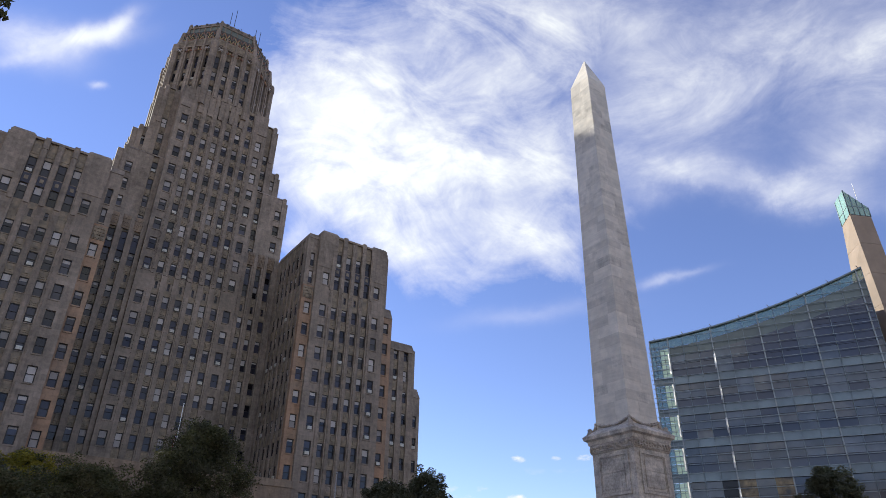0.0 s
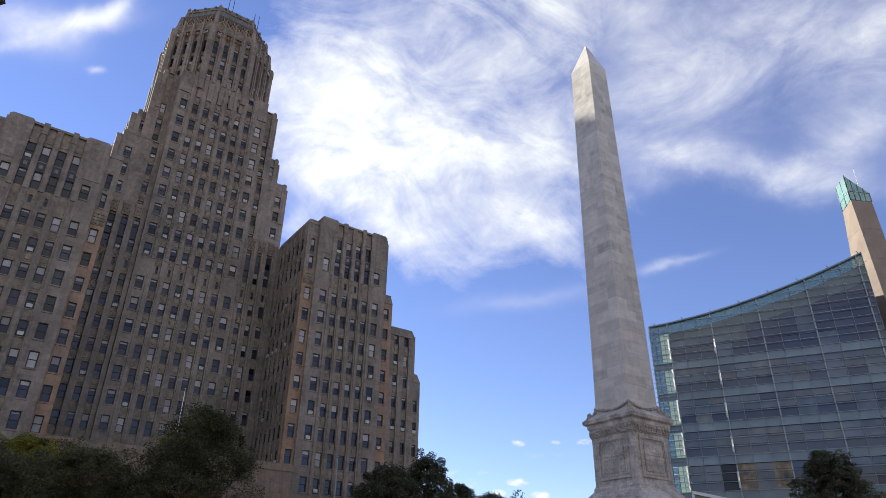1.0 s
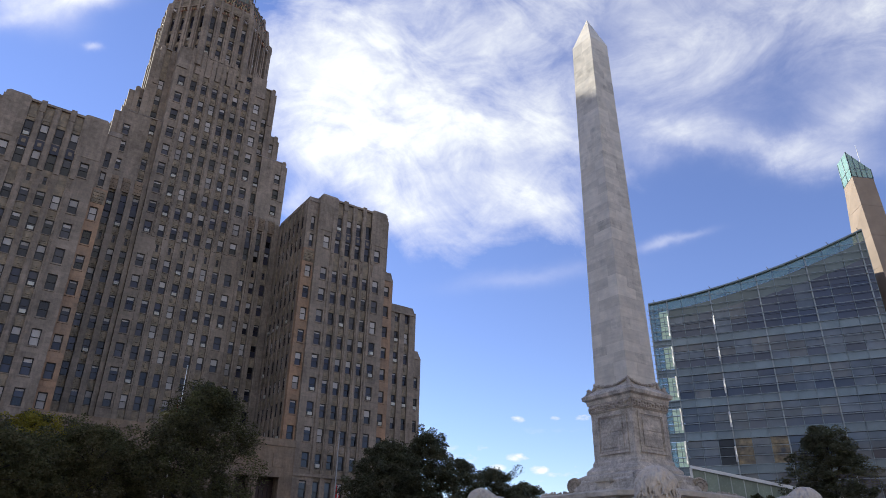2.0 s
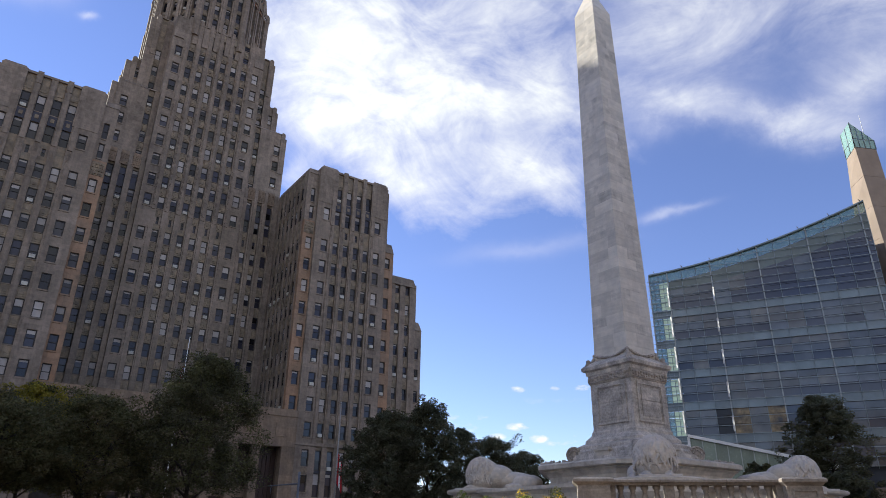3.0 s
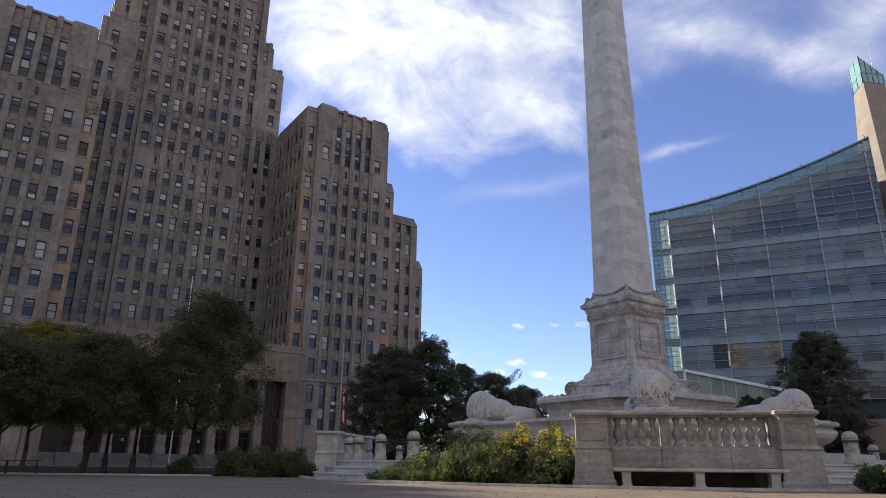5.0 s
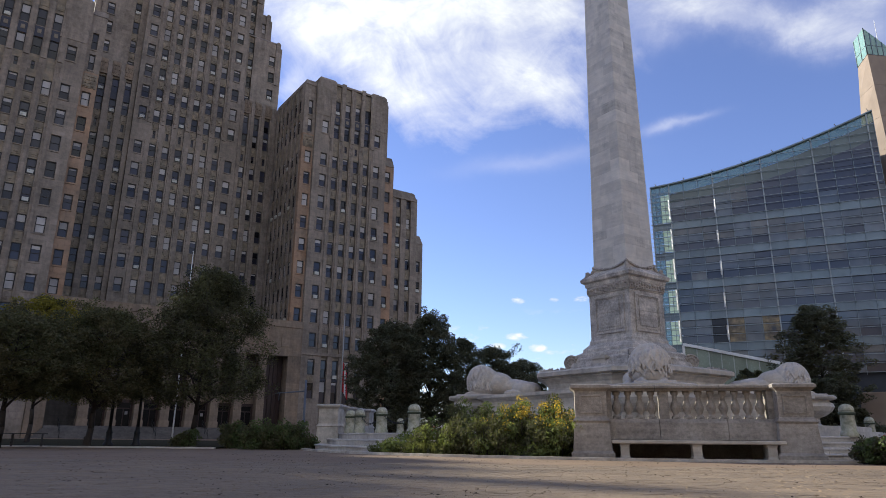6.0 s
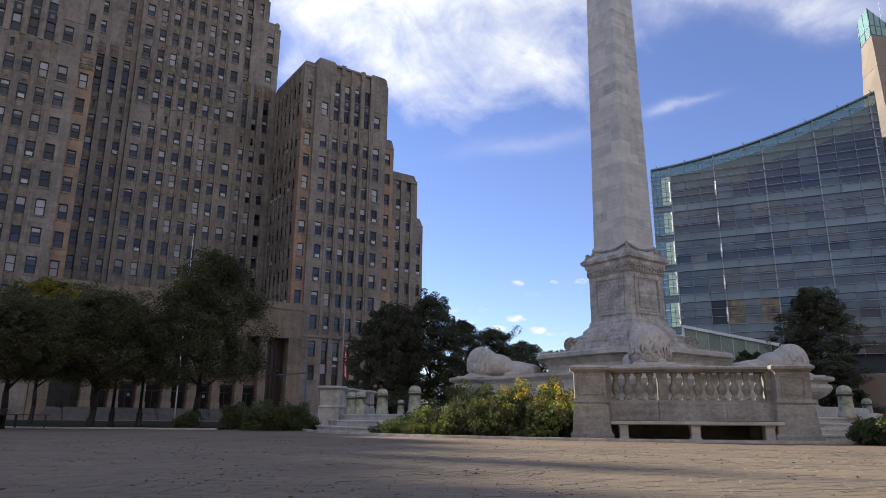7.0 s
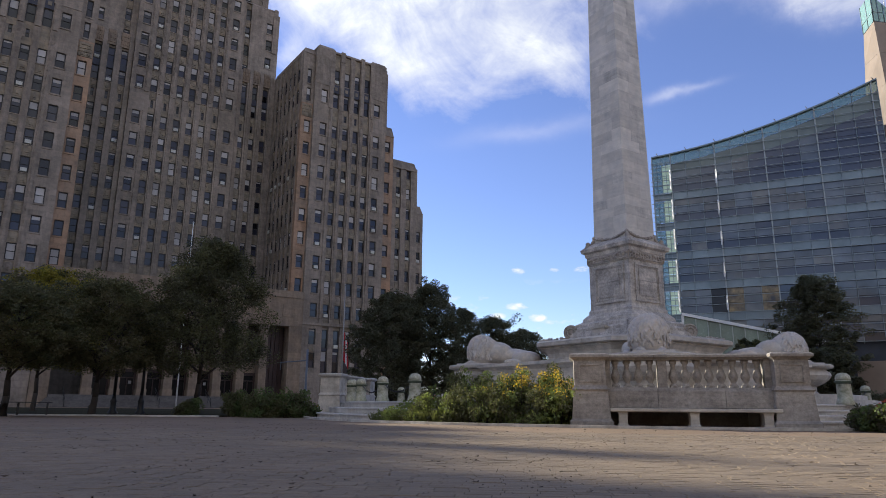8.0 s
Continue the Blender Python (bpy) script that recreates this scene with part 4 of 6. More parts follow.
bm = bmesh.new()
stack(bm, [ring_of(h, 45, z) for h, z in ((1.18, 4.45), (1.18, 4.56), (1.14, 4.62), (1.12, 4.72), (1.12, 5.745))])
die = part("die", bm, MARBLE_WARM, obelisk, "weathered marble die with framed panels")
bm = bmesh.new()
stack(bm, [ring_of(h, 45, z) for h, z in ((1.12, 5.752), (1.12, 6.60), (1.16, 6.64), (1.16, 6.70), (1.12, 6.72), (1.12, 6.95))])
part("die", bm, MARBLE_WARM, obelisk, "weathered marble die with framed panels")
for a in (45, 135, 225, 315):        # raised panel frames on the four faces
    face = (1.12 * math.sin(radians(a)), -1.12 * math.cos(radians(a)), float(a))
    for nm, frame_w, z_lo, z_hi, out, wid in (("panel_frame", 0.82, 4.85, 6.5, 0.05, 0.10), ("inner_frame", 0.70, 4.97, 6.38, 0.025, 0.04)):
        bm = bmesh.new()
        rings = [(frame_w, z_lo, z_hi), (frame_w - wid, z_lo + wid, z_hi - wid)]
        c, sn = math.cos(radians(a)), math.sin(radians(a))

        def corner(u, w, z):
            return bm.verts.new((face[0] + u * c + w * sn, face[1] + u * sn - w * c, z))
        loops = [[corner(u, w, z) for u, z in ((-f, lo), (f, lo), (f, hi), (-f, hi))] for (f, lo, hi), w in ((rings[0], -0.02), (rings[0], out), (rings[1], out), (rings[1], -0.02))]
        for p, q in zip(loops, loops[1:] + loops[:1]):
            for i in range(4):
                bm.faces.new((p[i], p[(i + 1) % 4], q[(i + 1) % 4], q[i]))
        part(nm, bm, MARBLE_WARM, die)
    for z0, z1 in ((5.10, 5.74), (5.756, 6.25)):
        bm = bmesh.new()
        fbox(bm, face, -0.56, 0.56, -0.02, 0.03, z0, z1)
        part("panel", bm, MARBLE_WARM, die)
bm = bmesh.new()
stack(bm, [ring_of(h, 45, z) for h, z in ((1.15, 6.95), (1.22, 7.0), (1.24, 7.15), (1.36, 7.22), (1.38, 7.36), (1.2, 7.52), (1.05, 7.6), (1.0, 7.66))])
cornice = part("cornice", bm, MARBLE_WARM, obelisk)
for a in (45, 135, 225, 315):
    bm = bmesh.new()
    face = (1.24 * math.sin(radians(a)), -1.24 * math.cos(radians(a)), float(a))
    n = 13
    fbox(bm, face, -1.14, 1.14, -0.1, -0.03, 6.68, 7.0)
    for k in range(n):                   # leaves and fruit carved in a running band
        s = -1.06 + 2.12 * k / (n - 1)
        for dz, size in ((random.uniform(-0.02, 0.05), random.uniform(0.06, 0.10)), (random.uniform(-0.12, -0.05), random.uniform(0.04, 0.07))):
            r = bmesh.ops.create_icosphere(bm, subdivisions=2, radius=size)
            c, sn = math.cos(radians(a)), math.sin(radians(a))
            u = s + random.uniform(-0.03, 0.03)
            bmesh.ops.translate(bm, verts=r["verts"], vec=(face[0] + u * c - 0.03 * sn, face[1] + u * sn + 0.03 * c, 6.86 + dz))
    part("frieze", bm, CARVED, cornice, "carved frieze under the cornice")
    for d in (-1, 1):                    # garlands that swag down from the corners of the shaft
        bm = bmesh.new()
        prev = None
        for k in range(9):
            f = k / 8
            s, zz = d * (0.97 - 0.95 * f), 7.93 - 0.22 * math.sin(f * 1.57)
            c, sn = math.cos(radians(a)), math.sin(radians(a))
            w = -0.31 + 0.03 * math.sin(f * 3.1)
            p = (face[0] + s * c + w * sn, face[1] + s * sn - w * c, zz)
            if prev:
                tube(bm, prev, p, 0.045 + 0.03 * (k % 2), 0.065, 7)
            prev = p
        part("garland", bm, CARVED, cornice, "carved stone garland")
for a in range(0, 360, 90):
    bm = bmesh.new()
    x, y = 1.60 * math.cos(radians(a)), 1.60 * math.sin(radians(a))
    lathe(bm, [(0.17, 7.40), (0.17, 7.47), (0.12, 7.55), (0.09, 7.62), (0.11, 7.68), (0.04, 7.74)], 8, x, y)
    for k in range(5):                   # leaf spray that runs from the corner up to the shaft
        q = 1.50 - 0.04 * k
        lathe(bm, [(0.02, 7.40 + 0.07 * k), (0.09, 7.48 + 0.07 * k), (0.03, 7.60 + 0.07 * k)], 6, q * math.cos(radians(a)), q * math.sin(radians(a)))
    part("acroterion", bm, CARVED, cornice)
for (h0, z0), (h1, z1) in zip(((2.02, 3.18), (1.80, 3.64), (1.66, 3.86), (1.42, 4.1)), ((1.93, 3.63), (1.72, 3.85), (1.45, 4.09), (1.2, 4.45))):
    bm = bmesh.new()
    stack(bm, [ring_of(h, 45, z, 0.05) for h, z in ((h0, z0), (h0 - 0.01, z0 + 0.12), (h1, z1))])
    part("base_course", bm, MARBLE_WARM, obelisk)
for a in (45, 135, 225, 315):
    bm = bmesh.new()
    face = (1.8 * math.sin(radians(a)), -1.8 * math.cos(radians(a)), float(a))
    fbox(bm, face, -0.36, 0.36, -0.3, 0.16, 3.22, 3.70)
    fbox(bm, face, -0.42, 0.42, -0.3, 0.22, 3.70, 3.77)
    fbox(bm, face, -0.30, 0.30, -0.3, 0.10, 3.77, 3.83)
    part("tablet", bm, MARBLE, obelisk)


def blob_at(bm, x, y, z, rx, ry, rz, tilt=0.0, fine=3):
    """An ellipsoid, tilted about X."""
    r = bmesh.ops.create_icosphere(bm, subdivisions=fine, radius=1.0)
    m = Matrix.Translation((x, y, z)) @ Matrix.Rotation(radians(tilt), 4, "X") @ Matrix.Diagonal((rx, ry, rz, 1))
    bmesh.ops.transform(bm, matrix=m, verts=r["verts"])


def disc(bm, cx, cz, r, y0, y1, seg=18):
    stack(bm, [[(cx + q * math.cos(2 * math.pi * i / seg), y, cz + q * math.sin(2 * math.pi * i / seg)) for i in range(seg)] for q, y in ((r * 0.96, y0), (r, y0 + 0.02), (r, y1 - 0.02), (r * 0.96, y1))])


for a in range(0, 360, 90):          # scrolls at the four corners
    bm = bmesh.new()
    disc(bm, 2.48, 3.66, 0.33, -0.24, 0.24)
    for y in (-0.25, 0.25):          # raised spiral on both cheeks
        for k in range(26):
            t, t2 = k / 25 * 4.4 * math.pi, (k + 1) / 25 * 4.4 * math.pi
            ra, rb = 0.31 * (1 - k / 29), 0.31 * (1 - (k + 1) / 29)
            tube(bm, (2.48 + ra * math.cos(t), y, 3.66 + ra * math.sin(t)), (2.48 + rb * math.cos(t2), y, 3.66 + rb * math.sin(t2)), 0.036, 0.034, 5)
        disc(bm, 2.48, 3.66, 0.08, y - 0.05, y + 0.05, 8)
    prism(bm, [(1.7, -0.19), (2.9, -0.19), (2.9, 0.19), (1.7, 0.19)], 3.18, 3.42)
    prism(bm, [(2.85, -0.16), (3.95, -0.16), (3.95, 0.16), (2.85, 0.16)], 3.12, 3.36, [(2.85, -0.14), (3.9, -0.1), (3.9, 0.1), (2.85, 0.14)])
    prism(bm, [(1.5, -0.17), (2.4, -0.17), (2.4, 0.17), (1.5, 0.17)], 3.42, 4.15, [(1.5, -0.14), (1.75, -0.14), (1.75, 0.14), (1.5, 0.14)])
    rng = np.random.default_rng(40 + a)
    for k in range(34):              # leaves and shells carved over the scroll's back and along the basin's edge
        f = k / 33
        lx = 1.75 + 0.65 * f if k < 17 else 2.75 + 1.1 * (f - 0.5) * 2
        lz = 4.05 - 0.25 * f * 2 if k < 17 else 3.40 - 0.12 * (f - 0.5)
        blob_at(bm, lx + rng.uniform(-0.05, 0.05), rng.uniform(-0.15, 0.15), lz + rng.uniform(-0.06, 0.03), rng.uniform(0.05, 0.11), rng.uniform(0.05, 0.10), rng.uniform(0.05, 0.11), rng.uniform(-40, 40), 1)
    bmesh.ops.rotate(bm, verts=bm.verts, cent=(0, 0, 0), matrix=Matrix.Rotation(radians(a), 3, "Z"))
    part("scroll", bm, CARVED, obelisk, "carved volute scroll with leaves")


def octo(r, cut):
    """Octagon with its long sides towards the stairs (the diagonals)."""
    return square(r, 45, cut)


# terrace, upper tier and lion plinths
terrace = thing("fountain_base", MON, "moulded marble fountain base with four lion plinths", "monument base")
bm = bmesh.new()
stack(bm, [[(x, y, z) for x, y in octo(h - 0.12, 1.5)] for h, z in ((3.55, 2.2), (3.55, 2.32), (3.42, 2.37), (3.34, 2.48), (3.36, 2.66), (3.46, 2.80), (3.58, 2.88), (3.52, 2.92), (3.68, 2.97), (3.68, 3.12), (3.62, 3.16), (3.5, 3.20))])
part("upper_basin", bm, MARBLE, terrace, "moulded upper basin of weathered marble")
bm = bmesh.new()
stack(bm, [[(x, y, z) for x, y in octo(h, 3.6)] for h, z in ((6.2, 0.6), (6.2, 1.0), (6.05, 1.1), (6.05, 1.85), (6.15, 1.95), (6.3, 2.0), (6.3, 2.12))])
part("lower_basin", bm, MARBLE, terrace)
for a in range(0, 360, 90):
    bm = bmesh.new()

    def plinth(half, r1):
        pts = [(-half, -2.5)] + [(-half, -r1 + half)] + [(-half * math.cos(t), -r1 + half - half * math.sin(t)) for t in (0.4, 0.8, 1.2, 1.57, 1.94, 2.34, 2.74)] + [(half, -r1 + half), (half, -2.5)]
        return pts
    stack(bm, [[(x, y, z) for x, y in plinth(h, r)] for h, r, z in ((1.2, 7.4, 0.6), (1.2, 7.4, 1.0), (1.1, 7.25, 1.15), (1.1, 7.25, 1.34), (1.26, 7.5, 1.45), (1.4, 7.72, 1.6), (1.47, 7.84, 1.78), (1.43, 7.8, 1.9), (1.34, 7.68, 1.98), (1.34, 7.68, 2.03), (1.52, 7.92, 2.08), (1.55, 7.95, 2.12), (1.55, 7.95, 2.18), (1.5, 7.9, 2.22))])
    bmesh.ops.rotate(bm, verts=bm.verts, cent=(0, 0, 0), matrix=Matrix.Rotation(radians(a), 3, "Z"))
    part("lion_plinth", bm, MARBLE, terrace)


# a recumbent lion, looking along -Y, its base at z = 0
lion_bm = bmesh.new()
for spec in ((0, 0.50, 0.42, 0.46, 1.15, 0.36), (0, 1.35, 0.33, 0.52, 0.56, 0.33), (0, -0.05, 0.58, 0.52, 0.75, 0.50), (0, -0.50, 0.68, 0.56, 0.62, 0.60),
             (0, -0.72, 0.62, 0.57, 0.56, 0.66), (0, -0.72, 0.35, 0.61, 0.58, 0.38), (0, -0.75, 0.94, 0.54, 0.48, 0.38), (0, -1.08, 0.62, 0.26, 0.22, 0.32),
             (0.34, -0.9, 0.12, 0.17, 0.50, 0.12), (-0.34, -0.9, 0.12, 0.17, 0.50, 0.12), (0.30, -1.32, 0.06, 0.15, 0.16, 0.08), (-0.30, -1.32, 0.06, 0.15, 0.16, 0.08),
             (0.52, 1.20, 0.30, 0.24, 0.55, 0.32), (-0.52, 1.20, 0.30, 0.24, 0.55, 0.32),
             (0.62, 0.75, 0.14, 0.17, 0.42, 0.14), (-0.62, 0.75, 0.14, 0.17, 0.42, 0.14), (0.2, 1.95, 0.12, 0.5, 0.16, 0.11)):
    blob_at(lion_bm, *spec)
box(lion_bm, -0.66, 0.66, -1.75, 1.95, -0.02, 0.08)
random.seed(8)
for k in range(230):                  # long wavy locks of the mane, combed down from the crown on all sides
    a = 2 * math.pi * k / 230 * 7 + random.uniform(-0.1, 0.1)
    start, size, phase = random.uniform(0.05, 1.1), random.uniform(0.028, 0.048), random.uniform(0, 6.28)
    prev = None
    for q in range(9):
        t = start + q * 0.15
        aw = a + 0.07 * math.sin(q * 1.3 + phase)
        lift = 1.0 + 0.075 * math.sin(q * 0.8 + phase) + 0.03 * (q > 6)
        wide = 0.57 + 0.07 * min(1.0, t)
        p = (wide * lift * math.sin(min(t, 1.6)) * math.cos(aw), -0.70 + 0.60 * lift * math.sin(min(t, 1.6)) * math.sin(aw), 0.66 + 0.68 * lift * math.cos(min(t, 1.6)) - max(0.0, t - 1.6) * 0.62)
        if prev and p[2] > 0.08:
            tube(lion_bm, prev, p, size, size * 0.8, 5)
        prev = p
lion_mesh = mesh_of("lion_statue", lion_bm, LION_STONE)
for i, a in enumerate((0, 90, 180, 270)):
    ob = new("lion_statue", lion_mesh)
    ob.matrix_world = MON @ pose(0, 0, 0, 0, 0, -a) @ pose(0, -5.75, 2.22)
    rm = ob.modifiers.new("merge", "REMESH")
    rm.mode, rm.voxel_size, rm.use_smooth_shade = "VOXEL", 0.017, True
    tagged(ob, "recumbent pale marble lion statue on a plinth", "statue", "lions round the obelisk")

# the raised terrace and its steps
TERRACE_Z = 0.6


def circle(r, n=96):
    return [(r * math.cos(2 * math.pi * i / n), r * math.sin(2 * math.pi * i / n)) for i in range(n)]


terrace_floor = thing("terrace", MON, "raised pale stone terrace round the monument", "terrace", kind="structure")
bm = bmesh.new()
rim = []
for x, y in circle(11.9, 360):          # notched behind the four benches
    a = math.degrees(math.atan2(y, x)) % 90
    k = 11.0 / 11.9 if min(a, 90 - a) < 9.3 else 1.0
    if 281 < math.degrees(math.atan2(y, x)) % 360 < 331:      # the flight beside the near exedra lies deeper
        k = 9.7 / 11.9
    rim.append((x * k, y * k))
prism(bm, rim, -0.05, TERRACE_Z)
part("paving_slab", bm, GRANITE, terrace_floor)
for quarter in range(4):
    deep = quarter == 1
    count = 4 if deep else 3
    rise = TERRACE_Z / count
    steps = thing("terrace_steps", MON @ pose(0, 0, 0, 0, 0, 90 * quarter), f"{'four' if deep else 'three'} pale stone steps up to the terrace", "steps", "steps round the terrace")
    for k in range(count):
        r0, r1 = (9.5, 11.3 - 0.44 * k) if deep else (11.7, 13.25 - 0.45 * k)
        n = 5
        for q in range(n):               # each step is a row of long blocks
            bm = bmesh.new()
            a0, a1 = 192 + 48 * q / n + 0.03, 192 + 48 * (q + 1) / n - 0.03
            m = 4
            ring = [(r1 * math.cos(radians(a0 + (a1 - a0) * i / m)), r1 * math.sin(radians(a0 + (a1 - a0) * i / m))) for i in range(m + 1)]
            ring += [(r0 * math.cos(radians(a1 - (a1 - a0) * i / m)), r0 * math.sin(radians(a1 - (a1 - a0) * i / m))) for i in range(m + 1)]
            low, high = rise * k - (0.03 if k == 0 else 0), rise * (k + 1) + (0.004 if k == count - 1 else 0)
            back = [(x * (r1 - 0.04) / r1, y * (r1 - 0.04) / r1) if i <= m else (x, y) for i, (x, y) in enumerate(ring)]
            stack(bm, [[(x, y, z) for x, y in pts] for pts, z in ((back, low), (back, high - 0.055), (ring, high - 0.05), (ring, high - 0.012), (back, high))])
            part("step_block", bm, GRANITE, steps)
plinth_steps = thing("plinth_steps", MON, "two low stone steps under the fountain base", "steps")
for r, z0, z1 in ((8.9, 0.6, 0.77), (8.5, 0.77, 0.94)):
    for q in range(24):
        bm = bmesh.new()
        arc = [radians(15 * q + 0.03 + 14.94 * i / 4) for i in range(5)]
        prism(bm, [(r * math.cos(t), r * math.sin(t)) for t in arc] + [(5.9 * math.cos(t), 5.9 * math.sin(t)) for t in reversed(arc)], z0, z1)
        part("step_block", bm, GRANITE, plinth_steps)
bm = bmesh.new()
outer, inner = circle(13.75), circle(13.55)
for i in range(96):
    j = (i + 1) % 96
    stack(bm, [[(*outer[i], z), (*outer[j], z), (*inner[j], z), (*inner[i], z)] for z in (-0.05, 0.06)])
solid("curb", bm, CURB_STONE, MON, "low pale stone curb round the planting beds", "kerb", kind="structure")

# balustrade exedra with a bench: built once round -Y, then turned to the other three corners
BAL = [(0.085, 0.0), (0.085, 0.07), (0.055, 0.09), (0.05, 0.12), (0.075, 0.17), (0.1, 0.25), (0.095, 0.32), (0.06, 0.43), (0.045, 0.5), (0.06, 0.53), (0.05, 0.56), (0.08, 0.6), (0.08, 0.68)]


def moulded(bm, x0, x1, y0, y1, steps_):
    """A block whose outline grows and shrinks with height: (overhang, z) from the foot up."""
    stack(bm, [[(x0 - o, y0 - o, z), (x1 + o, y0 - o, z), (x1 + o, y1 + o, z), (x0 - o, y1 + o, z)] for o, z in steps_])


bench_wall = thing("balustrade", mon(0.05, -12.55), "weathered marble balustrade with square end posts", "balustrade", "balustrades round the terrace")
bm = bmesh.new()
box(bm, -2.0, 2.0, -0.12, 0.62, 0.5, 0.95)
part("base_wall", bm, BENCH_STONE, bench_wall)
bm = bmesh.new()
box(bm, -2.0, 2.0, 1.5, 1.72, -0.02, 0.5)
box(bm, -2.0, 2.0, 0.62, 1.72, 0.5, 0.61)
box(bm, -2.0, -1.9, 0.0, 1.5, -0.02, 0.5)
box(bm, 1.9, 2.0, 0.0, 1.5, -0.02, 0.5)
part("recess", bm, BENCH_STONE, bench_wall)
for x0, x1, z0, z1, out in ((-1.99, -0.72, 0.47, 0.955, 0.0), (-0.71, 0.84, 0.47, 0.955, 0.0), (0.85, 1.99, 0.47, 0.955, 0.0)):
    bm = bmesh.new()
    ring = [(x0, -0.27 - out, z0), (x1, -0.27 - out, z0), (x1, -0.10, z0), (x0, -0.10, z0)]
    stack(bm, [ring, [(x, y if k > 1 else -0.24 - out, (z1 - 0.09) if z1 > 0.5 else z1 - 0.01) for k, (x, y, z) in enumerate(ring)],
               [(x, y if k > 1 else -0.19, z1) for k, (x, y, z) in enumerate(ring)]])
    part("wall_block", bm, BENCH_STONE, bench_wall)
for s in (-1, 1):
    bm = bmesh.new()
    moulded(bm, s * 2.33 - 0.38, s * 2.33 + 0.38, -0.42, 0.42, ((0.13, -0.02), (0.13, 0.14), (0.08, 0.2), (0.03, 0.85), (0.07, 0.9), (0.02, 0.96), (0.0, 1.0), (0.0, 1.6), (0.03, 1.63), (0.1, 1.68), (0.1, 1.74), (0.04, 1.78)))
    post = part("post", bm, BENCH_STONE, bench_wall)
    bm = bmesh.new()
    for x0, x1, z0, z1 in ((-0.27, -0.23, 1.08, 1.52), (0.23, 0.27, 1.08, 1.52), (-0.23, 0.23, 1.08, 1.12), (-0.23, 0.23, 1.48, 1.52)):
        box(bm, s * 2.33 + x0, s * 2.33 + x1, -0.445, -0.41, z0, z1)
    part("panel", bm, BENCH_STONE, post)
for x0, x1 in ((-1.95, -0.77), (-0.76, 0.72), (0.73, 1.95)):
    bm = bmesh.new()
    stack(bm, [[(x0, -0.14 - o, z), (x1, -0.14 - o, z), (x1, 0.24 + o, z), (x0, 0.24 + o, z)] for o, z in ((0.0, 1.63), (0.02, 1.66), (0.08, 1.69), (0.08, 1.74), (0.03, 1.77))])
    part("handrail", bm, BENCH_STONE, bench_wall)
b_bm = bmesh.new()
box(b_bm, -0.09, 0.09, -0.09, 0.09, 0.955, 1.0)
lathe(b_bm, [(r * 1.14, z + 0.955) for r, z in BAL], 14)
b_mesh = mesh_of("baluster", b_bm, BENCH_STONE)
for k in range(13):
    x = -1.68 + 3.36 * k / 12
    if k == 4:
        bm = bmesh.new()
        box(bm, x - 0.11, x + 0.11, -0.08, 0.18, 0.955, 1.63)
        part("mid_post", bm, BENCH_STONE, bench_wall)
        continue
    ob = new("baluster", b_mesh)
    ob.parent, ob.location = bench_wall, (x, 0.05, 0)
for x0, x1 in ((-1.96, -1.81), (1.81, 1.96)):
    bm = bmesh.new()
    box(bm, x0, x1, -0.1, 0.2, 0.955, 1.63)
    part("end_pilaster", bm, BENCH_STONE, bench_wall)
bench = thing("stone_bench", mon(0.12, -12.78), "long pale stone bench against the balustrade base", "bench", "benches round the terrace")
bm = bmesh.new()
moulded(bm, -1.95, 1.95, -0.28, 0.14, ((-0.02, 0.37), (0.0, 0.39), (0.0, 0.445), (-0.015, 0.46)))
part("seat", bm, MARBLE, bench)
for x in (-1.65, 0.0, 1.65):
    bm = bmesh.new()
    moulded(bm, x - 0.1, x + 0.1, -0.2, 0.1, ((0.02, -0.01), (0.02, 0.06), (0.0, 0.1), (0.0, 0.3), (0.02, 0.37)))
    part("leg", bm, MARBLE, bench)
far_meshes = {}
for a in (90, 180, 270):
    t = pose(MX, MY, 0, 0, 0, -10 - a)
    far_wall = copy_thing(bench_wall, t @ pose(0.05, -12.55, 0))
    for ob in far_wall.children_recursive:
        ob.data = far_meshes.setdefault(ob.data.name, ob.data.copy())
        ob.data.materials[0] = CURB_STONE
    copy_thing(bench, t @ pose(0.12, -12.78, 0))

# bollards on the terrace by the stairs
bol = thing("bollard", pose(*(heading(-2.25, 0) * 22.4).xy, TERRACE_Z), "mossy round-topped stone bollard", "bollard", "bollards by the terrace steps")
bm = bmesh.new()
lathe(bm, [(0.24, -0.01), (0.24, 0.1), (0.21, 0.14), (0.19, 0.62), (0.225, 0.64), (0.225, 0.68), (0.2, 0.7)], 16)
part("shaft", bm, MOSSY, bol)
bm = bmesh.new()
lathe(bm, [(0.205, 0.7), (0.21, 0.76), (0.185, 0.84), (0.12, 0.9), (0.02, 0.925)], 16)
part("cap", bm, MOSSY, bol)
bm = bmesh.new()
lathe(bm, [(0.19, 0.60), (0.228, 0.62), (0.228, 0.675), (0.20, 0.70)], 16)
part("band", bm, material("dark moss stain", (0.075, 0.09, 0.055), 0.9, grain=(14.0, 0.5), stain=(3.0, 0.4)), bol, "dark mossy band")
for az, d in ((-4.95, 25.0), (-6.75, 27.2), (-7.5, 28.2), (30.6, 23.2)):
    h = heading(az, 0) * d
    copy_thing(bol, pose(h.x, h.y, TERRACE_Z))
for az, d in ((-3.4, 39.5), (-1.55, 38.5), (31.9, 36.0)):
    h = heading(az, 0) * d
    copy_thing(bol, pose(h.x, h.y, TERRACE_Z))


